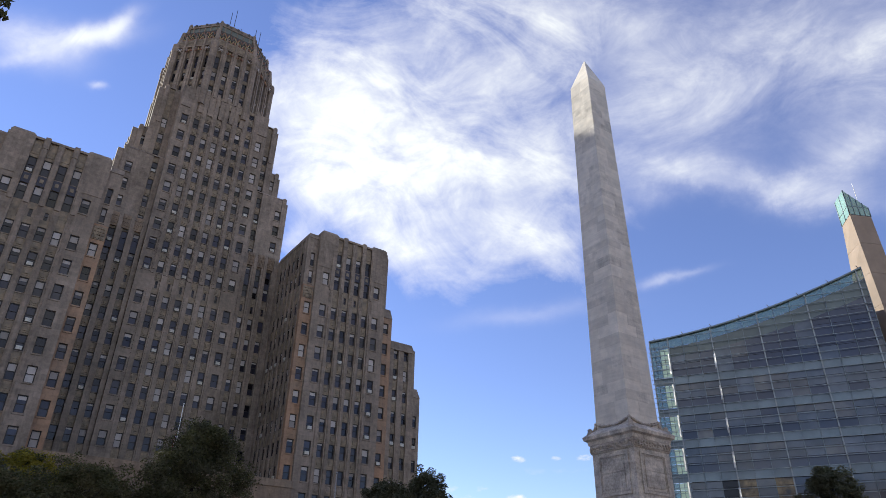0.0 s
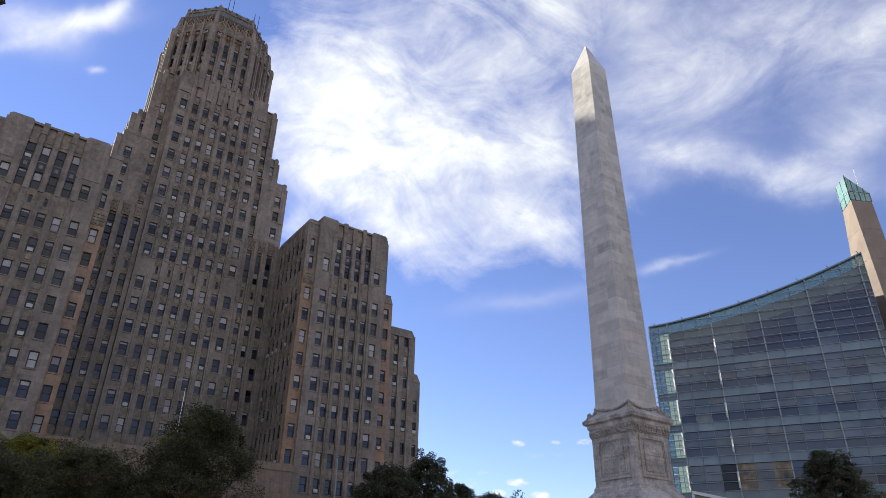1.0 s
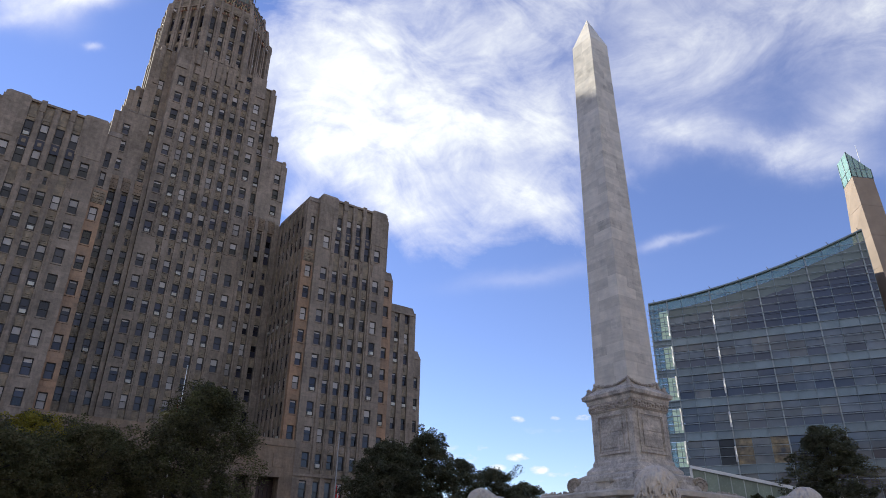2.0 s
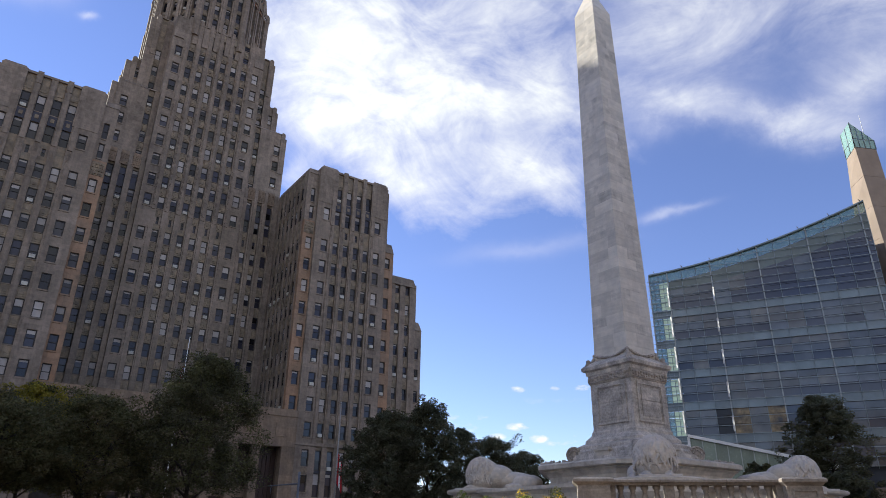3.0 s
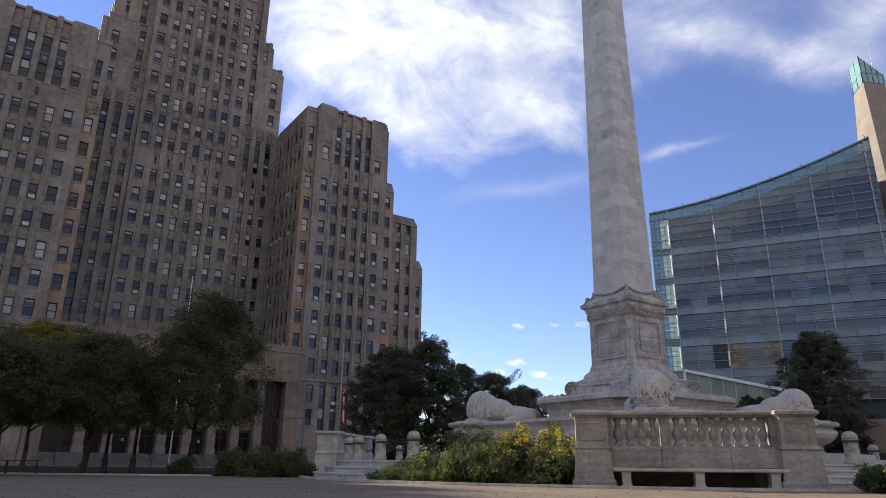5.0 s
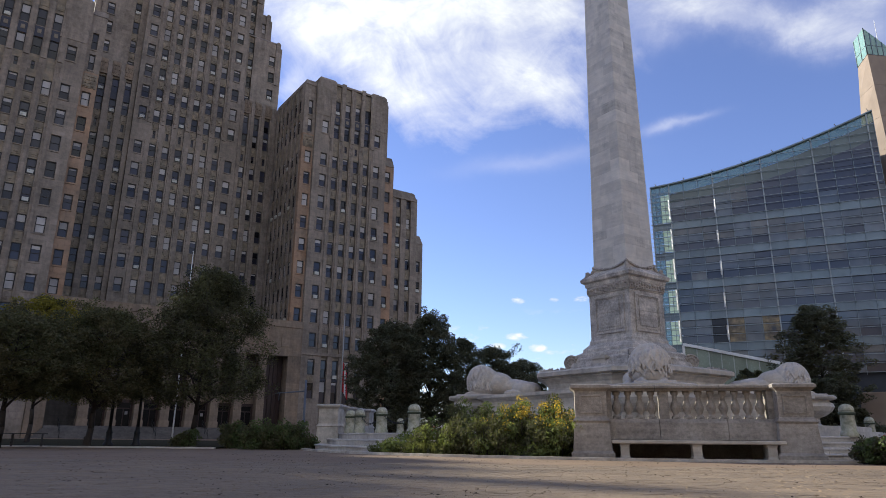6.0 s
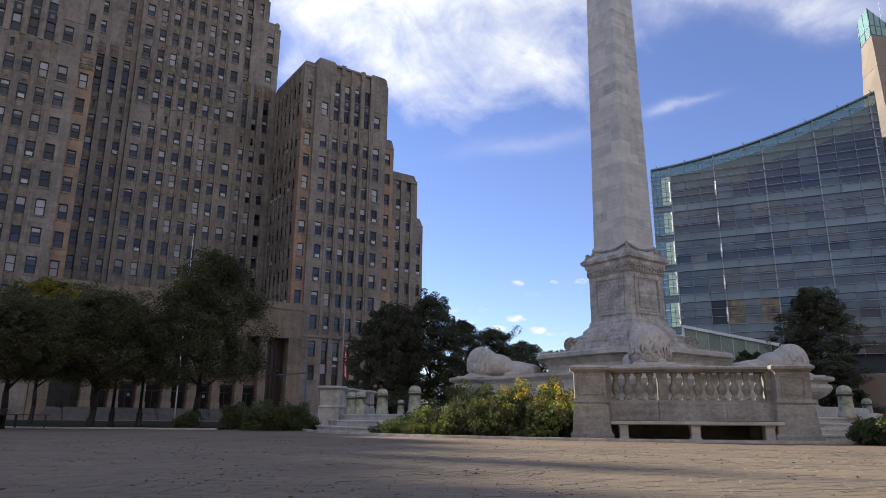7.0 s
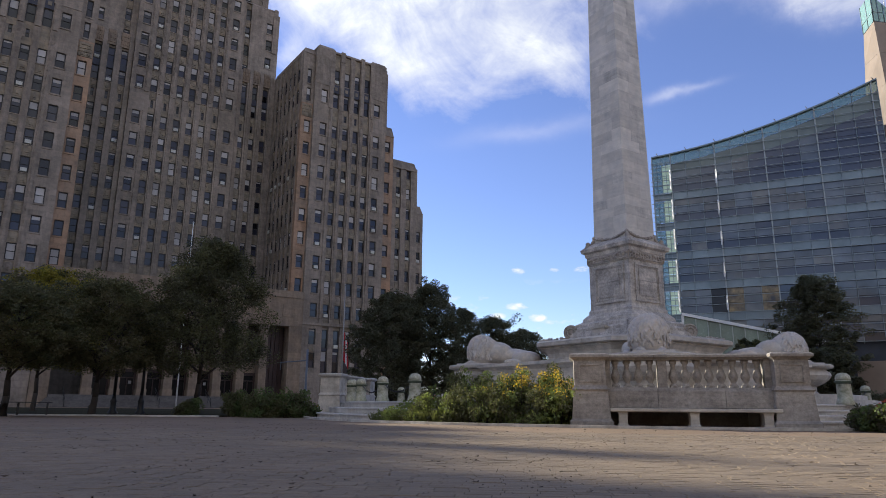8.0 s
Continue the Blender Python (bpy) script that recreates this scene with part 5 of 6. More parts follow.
def chain(a, b):
    """A slack iron chain of flat links between two bollards, each given by bearing and distance."""
    p, q = heading(a[0], 0) * a[1], heading(b[0], 0) * b[1]
    way = (q - p).normalized()
    p, q = p + way * 0.2, q - way * 0.2
    n = max(8, int((q - p).length / 0.11))
    bm = bmesh.new()
    pts = [p.lerp(q, k / n) + Vector((0, 0, TERRACE_Z + 0.62 - 1.1 * (k / n) * (1 - k / n))) for k in range(n + 1)]
    for k, (u, v) in enumerate(zip(pts, pts[1:])):
        out = Vector((-way.y, way.x, 0)) * 0.022 if k % 2 else Vector((0, 0, 0.022))
        for side in (-1, 1):
            tube(bm, u + out * side, v + out * side, 0.011, 0.011, 5)
    solid("chain", bm, IRON, pose(0, 0, 0), "slack rusty iron chain hung between bollards", "chain", "chains between the bollards")


for a, b in (((-2.25, 22.4), (-4.95, 25.0)), ((-4.95, 25.0), (-6.75, 27.2)), ((30.6, 23.2), (31.9, 36.0)), ((-3.4, 39.5), (-1.55, 38.5))):
    chain(a, b)

# ---------------------------------------------------------------- courthouse of glass
COURT_AZ, COURT_D = 25.6, 105.0
court_pos = heading(COURT_AZ, 0) * COURT_D
COURT = pose(court_pos.x, court_pos.y, 0, 0, 0, -COURT_AZ)      # X to the right along the front, -Y to the square
courthouse = thing("glass_courthouse", COURT, "modern courthouse with a curving roofline and blue-green glass front", "building")
GLASS_BLUE = material("curtain wall glass", (0.145, 0.172, 0.205), 0.07, grain=(0.35, 0.5), stain=(0.07, 0.6), bump=0.02, bump_scale=0.6, tint=(0.06, 0.082, 0.105), per_piece=0.2, spec=0.75)
GLASS_BAND = material("spandrel glass", (0.205, 0.26, 0.285), 0.15, grain=(0.2, 0.1), stain=(0.1, 0.3), bump=0.02, tint=(0.11, 0.155, 0.175), per_piece=0.15, spec=0.8)
GLASS_DARK = material("dark room glass", (0.045, 0.056, 0.085), 0.07, grain=(0.2, 0.1), stain=(0.06, 0.5), bump=0.02, bump_scale=0.6, per_piece=0.3, spec=0.8)
CURTAIN = material("pale roller shade behind glass", (0.18, 0.18, 0.165), 0.12, grain=(0.4, 0.2), stain=(0.1, 0.4), bump=0.02, tint=(0.05, 0.06, 0.075), per_piece=0.2, spec=0.8)


def clear_glass(name, tint, amount):
    m = bpy.data.materials.new(name)
    m.use_nodes = True
    nt = m.node_tree
    b, o = nt.nodes["Principled BSDF"], nt.nodes["Material Output"]
    b.inputs["Base Color"].default_value, b.inputs["Roughness"].default_value = (*tint, 1), 0.08
    t = nt.nodes.new("ShaderNodeBsdfTransparent")
    t.inputs["Color"].default_value = (*[min(1.0, 0.55 + c * 0.5) for c in tint], 1)
    mx = nt.nodes.new("ShaderNodeMixShader")
    mx.inputs[0].default_value = amount
    nt.links.new(b.outputs[0], mx.inputs[1])
    nt.links.new(t.outputs[0], mx.inputs[2])
    nt.links.new(mx.outputs[0], o.inputs[0])
    return m


GLASS_CLEAR = clear_glass("pale edge glass", (0.22, 0.36, 0.34), 0.55)
GLASS_EDGE = clear_glass("frosted edge glass", (0.62, 0.74, 0.60), 0.35)
nt = GLASS_EDGE.node_tree
frost = nt.nodes.new("ShaderNodeBsdfTranslucent")
frost.inputs["Color"].default_value = (0.75, 0.86, 0.70, 1)
half = nt.nodes.new("ShaderNodeMixShader")
half.inputs[0].default_value = 0.7
nt.links.new(nt.nodes["Principled BSDF"].outputs[0], half.inputs[1])
nt.links.new(frost.outputs[0], half.inputs[2])
nt.links.new(half.outputs[0], nt.nodes["Mix Shader"].inputs[1])
PARAPET = material("grey-green parapet behind glass", (0.115, 0.15, 0.145), 0.15, grain=(0.3, 0.3), stain=(0.08, 0.5), bump=0.02, tint=(0.08, 0.11, 0.11), per_piece=0.15, spec=0.7)
CX0, CX1, FLOOR = -13.4, 18.0, 4.77
BANDS = [33.2 - FLOOR * k for k in range(5)]           # tops of the spandrel bands
MAJOR = [-10.6, -4.1, 2.8, 9.8, 17.2]


def court_top(x):
    f = (x - CX0) / (CX1 - CX0)
    return 39.2 + 1.6 * f + 5.4 * f ** 1.9


RAIL = material("rail steel", (0.30, 0.35, 0.38), 0.5, 0.2)
MULLION = material("pale grey steel", (0.34, 0.38, 0.40), 0.45, 0.2)
bm = bmesh.new()
core_x = [-10.4, -4.1, 2.8, 9.8, 17.6]
for a, b in zip(core_x, core_x[1:]):
    stack(bm, [[(x, 0.5, 0), (x, 34, 0), (x, 34, court_top(x) - 1.6), (x, 0.5, court_top(x) - 1.6)] for x in (a, b)])
part("core", bm, material("dark interior", (0.045, 0.05, 0.06), 0.9), courthouse)
edges = [CX0, -12.0] + [a + (b - a) * k / 3 for a, b in zip(MAJOR, MAJOR[1:]) for k in range(3)] + [17.2, CX1]
levels = [9.3] + sorted([z for t in BANDS for z in (t, t - 1.25, t - 2.2, t - 3.4)] + [35.2, 36.9, 38.5, 40.1, 41.7])
ROOM_DARK = material("unlit room behind glass", (0.012, 0.013, 0.018), 0.1, spec=0.4)
# tan of a sunlit building mirrored in the glass, painted as pane colour
TAN_REFLECTION = material("tan roller blind behind glass", (0.36, 0.27, 0.14), 0.2, grain=(1.4, 0.9), stain=(0.35, 0.5), tint=(0.05, 0.055, 0.065))
random.seed(21)


def court_pane(a, b, z0, za, zb, mat, name="glass_pane", slanted=None):
    bm = bmesh.new()
    x0, x1 = a + 0.04, b - 0.04
    lo_a, lo_b, hi_a, hi_b = slanted or (z0, z0, za, zb)
    lo_a, lo_b, hi_a, hi_b = lo_a + 0.03, lo_b + 0.03, hi_a - 0.03, hi_b - 0.03
    v = [bm.verts.new(p) for p in ((x0, 0, lo_a), (x1, 0, lo_b), (x1, 0.12, lo_b), (x0, 0.12, lo_a), (x0, 0, hi_a), (x1, 0, hi_b), (x1, 0.12, hi_b), (x0, 0.12, hi_a))]
    for ids in ((3, 2, 1, 0), (4, 5, 6, 7), (0, 1, 5, 4), (1, 2, 6, 5), (2, 3, 7, 6), (3, 0, 4, 7)):
        bm.faces.new([v[k] for k in ids])
    ob = part(name, bm, mat, courthouse)
    ob.visible_shadow = mat not in (GLASS_EDGE, GLASS_CLEAR)


for i, (a, b) in enumerate(zip(edges, edges[1:])):
    edge_strip = b <= -10.5
    ta, tb = court_top(a), court_top(b)
    strip = 1.5                                        # clear screen glass along the roofline
    deep = 1.3 + 1.5 * (i / len(edges))                 # the parapet shows through the screen, deeper towards the high end
    used = [z for z in levels if z < min(ta, tb) - strip - deep - 0.6]
    if not edge_strip:
        court_pane(a, b, 0, 0, 0, PARAPET, "parapet_panel", (ta - strip - deep - 0.055, tb - strip - deep - 0.055, ta - strip, tb - strip))
    for lo, hi in zip(used, used[1:] + [None]):
        za, zb = (hi, hi) if hi else (ta - strip, tb - strip) if edge_strip else (ta - strip - deep, tb - strip - deep)
        band = hi is not None and any(abs(hi - t) < 0.01 for t in BANDS)
        if band:
            mat = GLASS_BAND
        elif edge_strip:
            mat = GLASS_EDGE if a > -12.5 else GLASS_CLEAR
        elif lo > 34.5 and i >= 7:                            # the dark courtroom floor under the parapet
            mat = GLASS_DARK if i % 5 else GLASS_BLUE
        elif 14.0 < lo < 17.6 and 4 <= i <= 9:                # one floor with a dark room and a tan reflection painted on two panes
            mat = (ROOM_DARK, TAN_REFLECTION, CURTAIN, TAN_REFLECTION, GLASS_DARK, GLASS_BLUE)[i - 4]
        else:
            low_row = any(abs(lo - t) < 0.01 for t in BANDS) or lo < 9.5
            mat = random.choices((GLASS_BLUE, GLASS_DARK, CURTAIN), (22, 72, 6) if low_row else (66, 8, 26))[0]
        court_pane(a, b, lo, za, zb, mat)
    bm = bmesh.new()
    stack(bm, [[(x, 0, t - strip + 0.03), (x, 0.12, t - strip + 0.03), (x, 0.12, t - 0.03), (x, 0, t - 0.03)] for x, t in ((a + 0.04, ta), (b - 0.04, tb))])
    part("screen_pane", bm, GLASS_CLEAR, courthouse, "clear greenish screen pane along the roofline")
for x in edges:                                        # mullions
    bm = bmesh.new()
    big = any(abs(x - m) < 0.05 for m in MAJOR) or x == CX0
    w = 0.17 if big else 0.07
    box(bm, x - w / 2, x + w / 2, -0.25 if big else -0.12, 0.1, 9.0, court_top(x) + 0.1)
    part("mullion", bm, MULLION if big else STEEL, courthouse)
for x, out, lo_z, hi_z in ((-10.75, -0.75, 4.5, 1.3), (-4.1, -1.8, 4.65, 2.5)):      # white fins turned towards the light, floor by floor
    for t in BANDS + [38.0]:
        bm = bmesh.new()
        prism(bm, [(x - 0.13, out + 0.13), (x + 0.11, out - 0.13), (x + 0.15, out - 0.09), (x - 0.09, out + 0.17)], t - lo_z, t - hi_z)
        box(bm, x - 0.03, x + 0.03, out + 0.1, 0.0, t - hi_z - 0.12, t - hi_z - 0.04)
        part("white_fin", bm, WHITE_STEEL, courthouse, "white steel fin")
for x in (-12.75, -11.35):
    bm = bmesh.new()
    box(bm, x - 0.04, x + 0.04, -0.12, 0.1, 9.3, 38.6)
    part("mullion", bm, STEEL, courthouse)
for k in range(40):                                    # closer rails on the narrow end bay
    bm = bmesh.new()
    box(bm, CX0 - 0.3, -10.7, -0.42, -0.32, 9.6 + 0.73 * k, 9.68 + 0.73 * k)
    part("end_rail", bm, RAIL, courthouse)
z = 9.3
while z < 38.5:                                        # thin sunshade rails across the front
    bm = bmesh.new()
    box(bm, CX0, CX1, -0.42, -0.3, z - 0.03, z + 0.03)
    part("rail", bm, RAIL, courthouse)
    z += FLOOR / 4
for z in (39.4, 40.6, 41.8, 43.0, 44.2):
    x0 = next(x / 10 for x in range(-134, 180) if court_top(x / 10) > z + 0.3)
    bm = bmesh.new()
    box(bm, x0, CX1, -0.42, -0.3, z - 0.03, z + 0.03)
    part("rail", bm, RAIL, courthouse)
bm = bmesh.new()
xs = [CX0 + (CX1 - CX0) * k / 24 for k in range(25)]
stack(bm, [[(x, -0.35, court_top(x)), (x, 0.5, court_top(x)), (x, 0.5, court_top(x) + 0.22), (x, -0.35, court_top(x) + 0.22)] for x in xs])
part("coping", bm, STEEL, courthouse)
for k in range(8):
    bm = bmesh.new()
    x = -12.4 + 4.3 * k
    tube(bm, (x, 0, court_top(x) + 0.2), (x - 0.25, 0.1, court_top(x) + 0.75), 0.06, 0.05, 5)
    part("roof_davit", bm, IRON, courthouse)
bm = bmesh.new()                                       # lower storeys: stone wall with dark openings
box(bm, -11, 24, 1.2, 30, 0, 9.0)
for k in range(6):
    box(bm, -9 + 5.2 * k, -5.6 + 5.2 * k, 0.9, 1.2, 1.0, 4.4, 1)
    box(bm, -9 + 5.2 * k, -5.6 + 5.2 * k, 0.9, 1.2, 5.4, 8.2, 1)
box(bm, -11, 24, 0.6, 1.3, 8.7, 9.3, 0)
part("podium", bm, [STONE_LIGHT, PANE], courthouse)
# the stone pylon with its glass cap, its narrow lit side and its wide shaded side towards the square
PAZ = 36.0
pc = heading(PAZ, 0) * 118.0
pylon = thing("stone_pylon", pose(pc.x, pc.y, 0, 0, 0, -PAZ), "tall beige stone pylon with a green glass cap", "tower")


def pylon_ring(z):
    k = (60.0 - max(z, 36.0)) / 12.0
    return [(-2.2 - 1.05 * k, 2.2), (-0.5 + 0.3 * k, -1.6), (2.3 + 0.3 * k, 1.2), (0.6 + 0.2 * k, 4.8)]


zz = 0.0
while zz < 60.2:
    h = min(5.5, 60.4 - zz)
    bm = bmesh.new()
    prism(bm, pylon_ring(zz), zz, zz + h - 0.03, pylon_ring(zz + h))
    part("stone_course", bm, STONE_LIGHT, pylon)
    zz += h
CAP = material("green cap glass", (0.24, 0.40, 0.36), 0.2, grain=(0.5, 0.1), bump=0.02, spec=0.5)
ring = pylon_ring(60.4)
HEADS = [65.3, 65.2, 62.2, 62.4]
bm = bmesh.new()
a = [bm.verts.new((x, y, 60.4)) for x, y in ring]
b = [bm.verts.new((x, y, t)) for (x, y), t in zip(ring, HEADS)]
for i in range(4):
    bm.faces.new((a[i], a[(i + 1) % 4], b[(i + 1) % 4], b[i]))
bm.faces.new(b)
bm.faces.new(list(reversed(a)))
cap = part("glass_cap", bm, CAP, pylon, "pale green glass cap")
for i, n in ((0, 2), (1, 4)):
    (xa, ya), (xb, yb) = ring[i], ring[i + 1]
    for k in range(n + 1):
        f = k / n
        bm = bmesh.new()
        x, y = xa + (xb - xa) * f, ya + (yb - ya) * f
        tube(bm, (x, y, 60.4), (x, y, HEADS[i] + (HEADS[i + 1] - HEADS[i]) * f), 0.09, 0.09, 4)
        part("cap_bar", bm, STEEL, cap)
    for z in (60.45, 62.1):
        bm = bmesh.new()
        tube(bm, (xa, ya, z), (xb, yb, z), 0.07, 0.07, 4)
        part("cap_rail", bm, STEEL, cap)
bm = bmesh.new()
tube(bm, (1.2, 2, 62.5), (1.2, 2, 68.0), 0.07, 0.03, 5)
part("mast", bm, WHITE_STEEL, pylon)

# the entrance pavilion: a sloping white edge over green glass panels
PALE_BAR = material("pale green steel", (0.42, 0.47, 0.42), 0.5, grain=(3.0, 0.2))
pav = thing("glass_pavilion", pose(23.93, 65.78, 0, 0, 0, -24.0), "low entrance pavilion with green glass panels and a white sloping edge", "pavilion")
n = 9
for k in range(n):
    a, b = 1.08 * k, 1.08 * (k + 1)
    bm = bmesh.new()
    za, zb = 9.35 - 0.255 * a, 9.35 - 0.255 * b
    v = [bm.verts.new(p) for p in ((a + 0.03, 0, 0), (b - 0.03, 0, 0), (b - 0.03, 0.15, 0), (a + 0.03, 0.15, 0), (a + 0.03, 0, za), (b - 0.03, 0, zb), (b - 0.03, 0.15, zb), (a + 0.03, 0.15, za))]
    for ids in ((3, 2, 1, 0), (4, 5, 6, 7), (0, 1, 5, 4), (1, 2, 6, 5), (2, 3, 7, 6), (3, 0, 4, 7)):
        bm.faces.new([v[i] for i in ids])
    part("glass_panel", bm, material("pavilion glass", (0.25, 0.305, 0.24), 0.25, per_piece=0.2, spec=0.6) if k == 0 else bpy.data.materials["pavilion glass"], pav)
    bm = bmesh.new()
    box(bm, a - 0.045, a + 0.045, -0.10, 0.16, 0, za)
    part("panel_bar", bm, PALE_BAR, pav, "slim pale upright")
bm = bmesh.new()
stack(bm, [[(x, -0.25, z), (x, 3.0, z), (x, 3.0, z + 0.28), (x, -0.25, z + 0.28)] for x, z in ((-0.15, 9.39), (12.0, 6.29))])
box(bm, -0.22, 0.0, -0.2, 0.2, 0, 9.4)
part("white_edge", bm, WHITE_STEEL, pav, "white sloping roof edge")

# ---------------------------------------------------------------- trees


def leaf_cloud(rng, clumps, per_clump, size, spread):
    """Small folded leaves in clumps: verts and faces as lists."""
    c = np.repeat(np.array(clumps)[:, :3], per_clump, axis=0)
    rad = np.repeat(np.array(clumps)[:, 3], per_clump)
    n = len(c)
    d = rng.normal(size=(n, 3))
    d /= np.linalg.norm(d, axis=1)[:, None]
    p = c + d * (rad * rng.uniform(0.25, 1.0, n) ** 0.6)[:, None] * spread
    a = rng.normal(size=(n, 3))
    a[:, 2] -= 0.4
    a /= np.linalg.norm(a, axis=1)[:, None]
    b = np.cross(a, rng.normal(size=(n, 3)))
    b /= np.linalg.norm(b, axis=1)[:, None]
    s = size * rng.uniform(0.6, 1.3, n)[:, None]
    v = np.empty((n, 4, 3))
    v[:, 0], v[:, 1], v[:, 2], v[:, 3] = p - a * s, p + b * s * 0.5, p + a * s, p - b * s * 0.5
    return v.reshape(-1, 3), np.arange(4 * n).reshape(-1, 4)


ROUND = ((0.0, 0.55), (0.12, 0.9), (0.35, 1.0), (0.6, 0.95), (0.8, 0.75), (0.93, 0.45), (1.0, 0.12))
OVAL = ((0.0, 0.55), (0.12, 0.9), (0.35, 1.0), (0.55, 0.9), (0.75, 0.65), (0.9, 0.38), (1.0, 0.1))
SPIRE = ((0.0, 0.6), (0.12, 0.95), (0.3, 1.0), (0.5, 0.86), (0.7, 0.64), (0.88, 0.36), (1.0, 0.08))


def tree(x, y, height, crown_w, crown_base, mats, seed, label, clumps=90, per=70, leaf=0.11, trunk=0.115, lean=0.0, z=0.0, shape=ROUND, sag=0.0, flat=0.72, ragged=1.0):
    """A forked trunk with limbs that reach to sprays of leaves; shape gives the crown's width at each share of its height."""
    rng = np.random.default_rng(seed)
    t = thing("tree", pose(x, y, z), label, "tree", "trees round the square")
    bm = bmesh.new()
    fork = Vector((lean * 0.3, 0, crown_base * 0.72))
    pts = [Vector((0, 0, -0.05)), Vector((lean * 0.1 + 0.04, 0.03, crown_base * 0.4)), fork]
    lathe(bm, [(trunk * 1.7, -0.05), (trunk * 1.3, 0.12), (trunk * 1.12, 0.4)], 9)
    tube(bm, pts[0], pts[1], trunk * 1.2, trunk, 9)
    tube(bm, pts[1], pts[2], trunk, trunk * 0.85, 9)
    tall = height - crown_base

    def reach(f):
        for (f0, r0), (f1, r1) in zip(shape, shape[1:]):
            if f <= f1:
                return r0 + (r1 - r0) * (f - f0) / (f1 - f0)
        return shape[-1][1]

    def edge(a, f):
        """The crown's radius towards a, uneven with lobes and bays."""
        n = noise.noise(Vector((math.cos(a) * 1.5, math.sin(a) * 1.5, f * 4.2 + seed * 5.3)))
        m = noise.noise(Vector((math.cos(a) * 4.0, math.sin(a) * 4.0, f * 10.0 + seed * 2.1)))
        return crown_w * reach(f) * (1.0 + ragged * (0.34 * n + 0.24 * m))
    leader = [fork, Vector((lean * 0.6, 0.05, crown_base + tall * 0.45)), Vector((lean, 0, crown_base + tall * 0.93))]
    tube(bm, leader[0], leader[1], trunk * 0.75, trunk * 0.42, 7)
    tube(bm, leader[1], leader[2], trunk * 0.42, trunk * 0.08, 6)
    tips = []
    limbs = 15
    for k in range(limbs):
        f = (k + 0.5) / limbs
        a = 2.4 * k + rng.uniform(-0.3, 0.3)
        base = fork.lerp(leader[1], min(1.0, f * 1.5)) if f < 0.66 else leader[1].lerp(leader[2], (f - 0.66) * 2.2)
        r = edge(a, f) * rng.uniform(0.7, 0.95)
        tip = Vector((lean * f + r * math.cos(a), r * math.sin(a), crown_base + tall * min(0.97, f + 0.06) - sag * r))
        bend = base.lerp(tip, 0.5) + Vector((0, 0, 0.05 * tall))
        w = trunk * (0.5 - 0.3 * f)
        tube(bm, base, bend, w, w * 0.6, 6)
        tube(bm, bend, tip, w * 0.6, w * 0.15, 5)
        for j in range(5):
            q = base.lerp(bend, rng.uniform(0.5, 1.0)) if j < 2 else bend.lerp(tip, rng.uniform(0.0, 1.0))
            e = q + Vector((rng.normal(), rng.normal(), 0.3 + rng.normal() * 0.5)) * crown_w * 0.2
            tube(bm, q, e, w * 0.24, w * 0.07, 4)
            tips.append(e)
        tips.append(tip)
    part("trunk", bm, BARK, t)
    cloud = [(p.x, p.y, p.z, crown_w * rng.uniform(0.10, 0.18)) for p in tips]
    tries = 0
    while len(cloud) < clumps and tries < clumps * 8:
        tries += 1
        f, a = rng.uniform(0, 1) ** 0.9, rng.uniform(0, 2 * math.pi)
        r = edge(a, f) * (rng.uniform(0.12, 1.0) ** 0.55)
        p = Vector((lean * f + r * math.cos(a), r * math.sin(a), crown_base + tall * f - sag * r))
        if noise.noise(p * (2.6 / crown_w) + Vector((seed * 1.7, 0, 0))) < -0.27:       # gaps between the boughs
            continue
        cloud.append((p.x, p.y, p.z, crown_w * rng.uniform(0.09, 0.20)))
    for k, m in enumerate(mats):
        own = np.array(cloud[k::len(mats)])
        v, f = leaf_cloud(rng, own, per, leaf, 1.0)
        centre = np.repeat(own[:, 2], per * 4)
        v[:, 2] = centre + (v[:, 2] - centre) * flat
        v[:, 2] = np.maximum(v[:, 2], crown_base * 0.75)
        ob = new("crown", joined("crown", v.tolist(), f.tolist(), [m]))
        ob.parent = t
    return t


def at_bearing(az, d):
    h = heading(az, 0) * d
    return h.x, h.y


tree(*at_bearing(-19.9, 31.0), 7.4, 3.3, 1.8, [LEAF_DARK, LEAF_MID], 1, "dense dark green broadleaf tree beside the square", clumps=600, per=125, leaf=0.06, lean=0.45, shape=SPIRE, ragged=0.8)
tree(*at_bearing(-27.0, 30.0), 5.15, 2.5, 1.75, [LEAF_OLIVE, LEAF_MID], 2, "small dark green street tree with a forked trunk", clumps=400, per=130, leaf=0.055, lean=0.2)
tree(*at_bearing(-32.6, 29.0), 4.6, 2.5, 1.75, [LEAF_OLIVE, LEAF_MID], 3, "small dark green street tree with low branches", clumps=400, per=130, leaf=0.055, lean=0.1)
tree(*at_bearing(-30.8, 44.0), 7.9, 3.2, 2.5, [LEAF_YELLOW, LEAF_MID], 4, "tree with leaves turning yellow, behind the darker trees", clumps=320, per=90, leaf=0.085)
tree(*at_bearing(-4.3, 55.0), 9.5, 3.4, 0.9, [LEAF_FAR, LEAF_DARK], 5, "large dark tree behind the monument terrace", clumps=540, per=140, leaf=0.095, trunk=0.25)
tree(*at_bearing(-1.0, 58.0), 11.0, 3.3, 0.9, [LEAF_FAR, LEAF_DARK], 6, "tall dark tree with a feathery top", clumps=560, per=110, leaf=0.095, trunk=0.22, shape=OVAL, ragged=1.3)
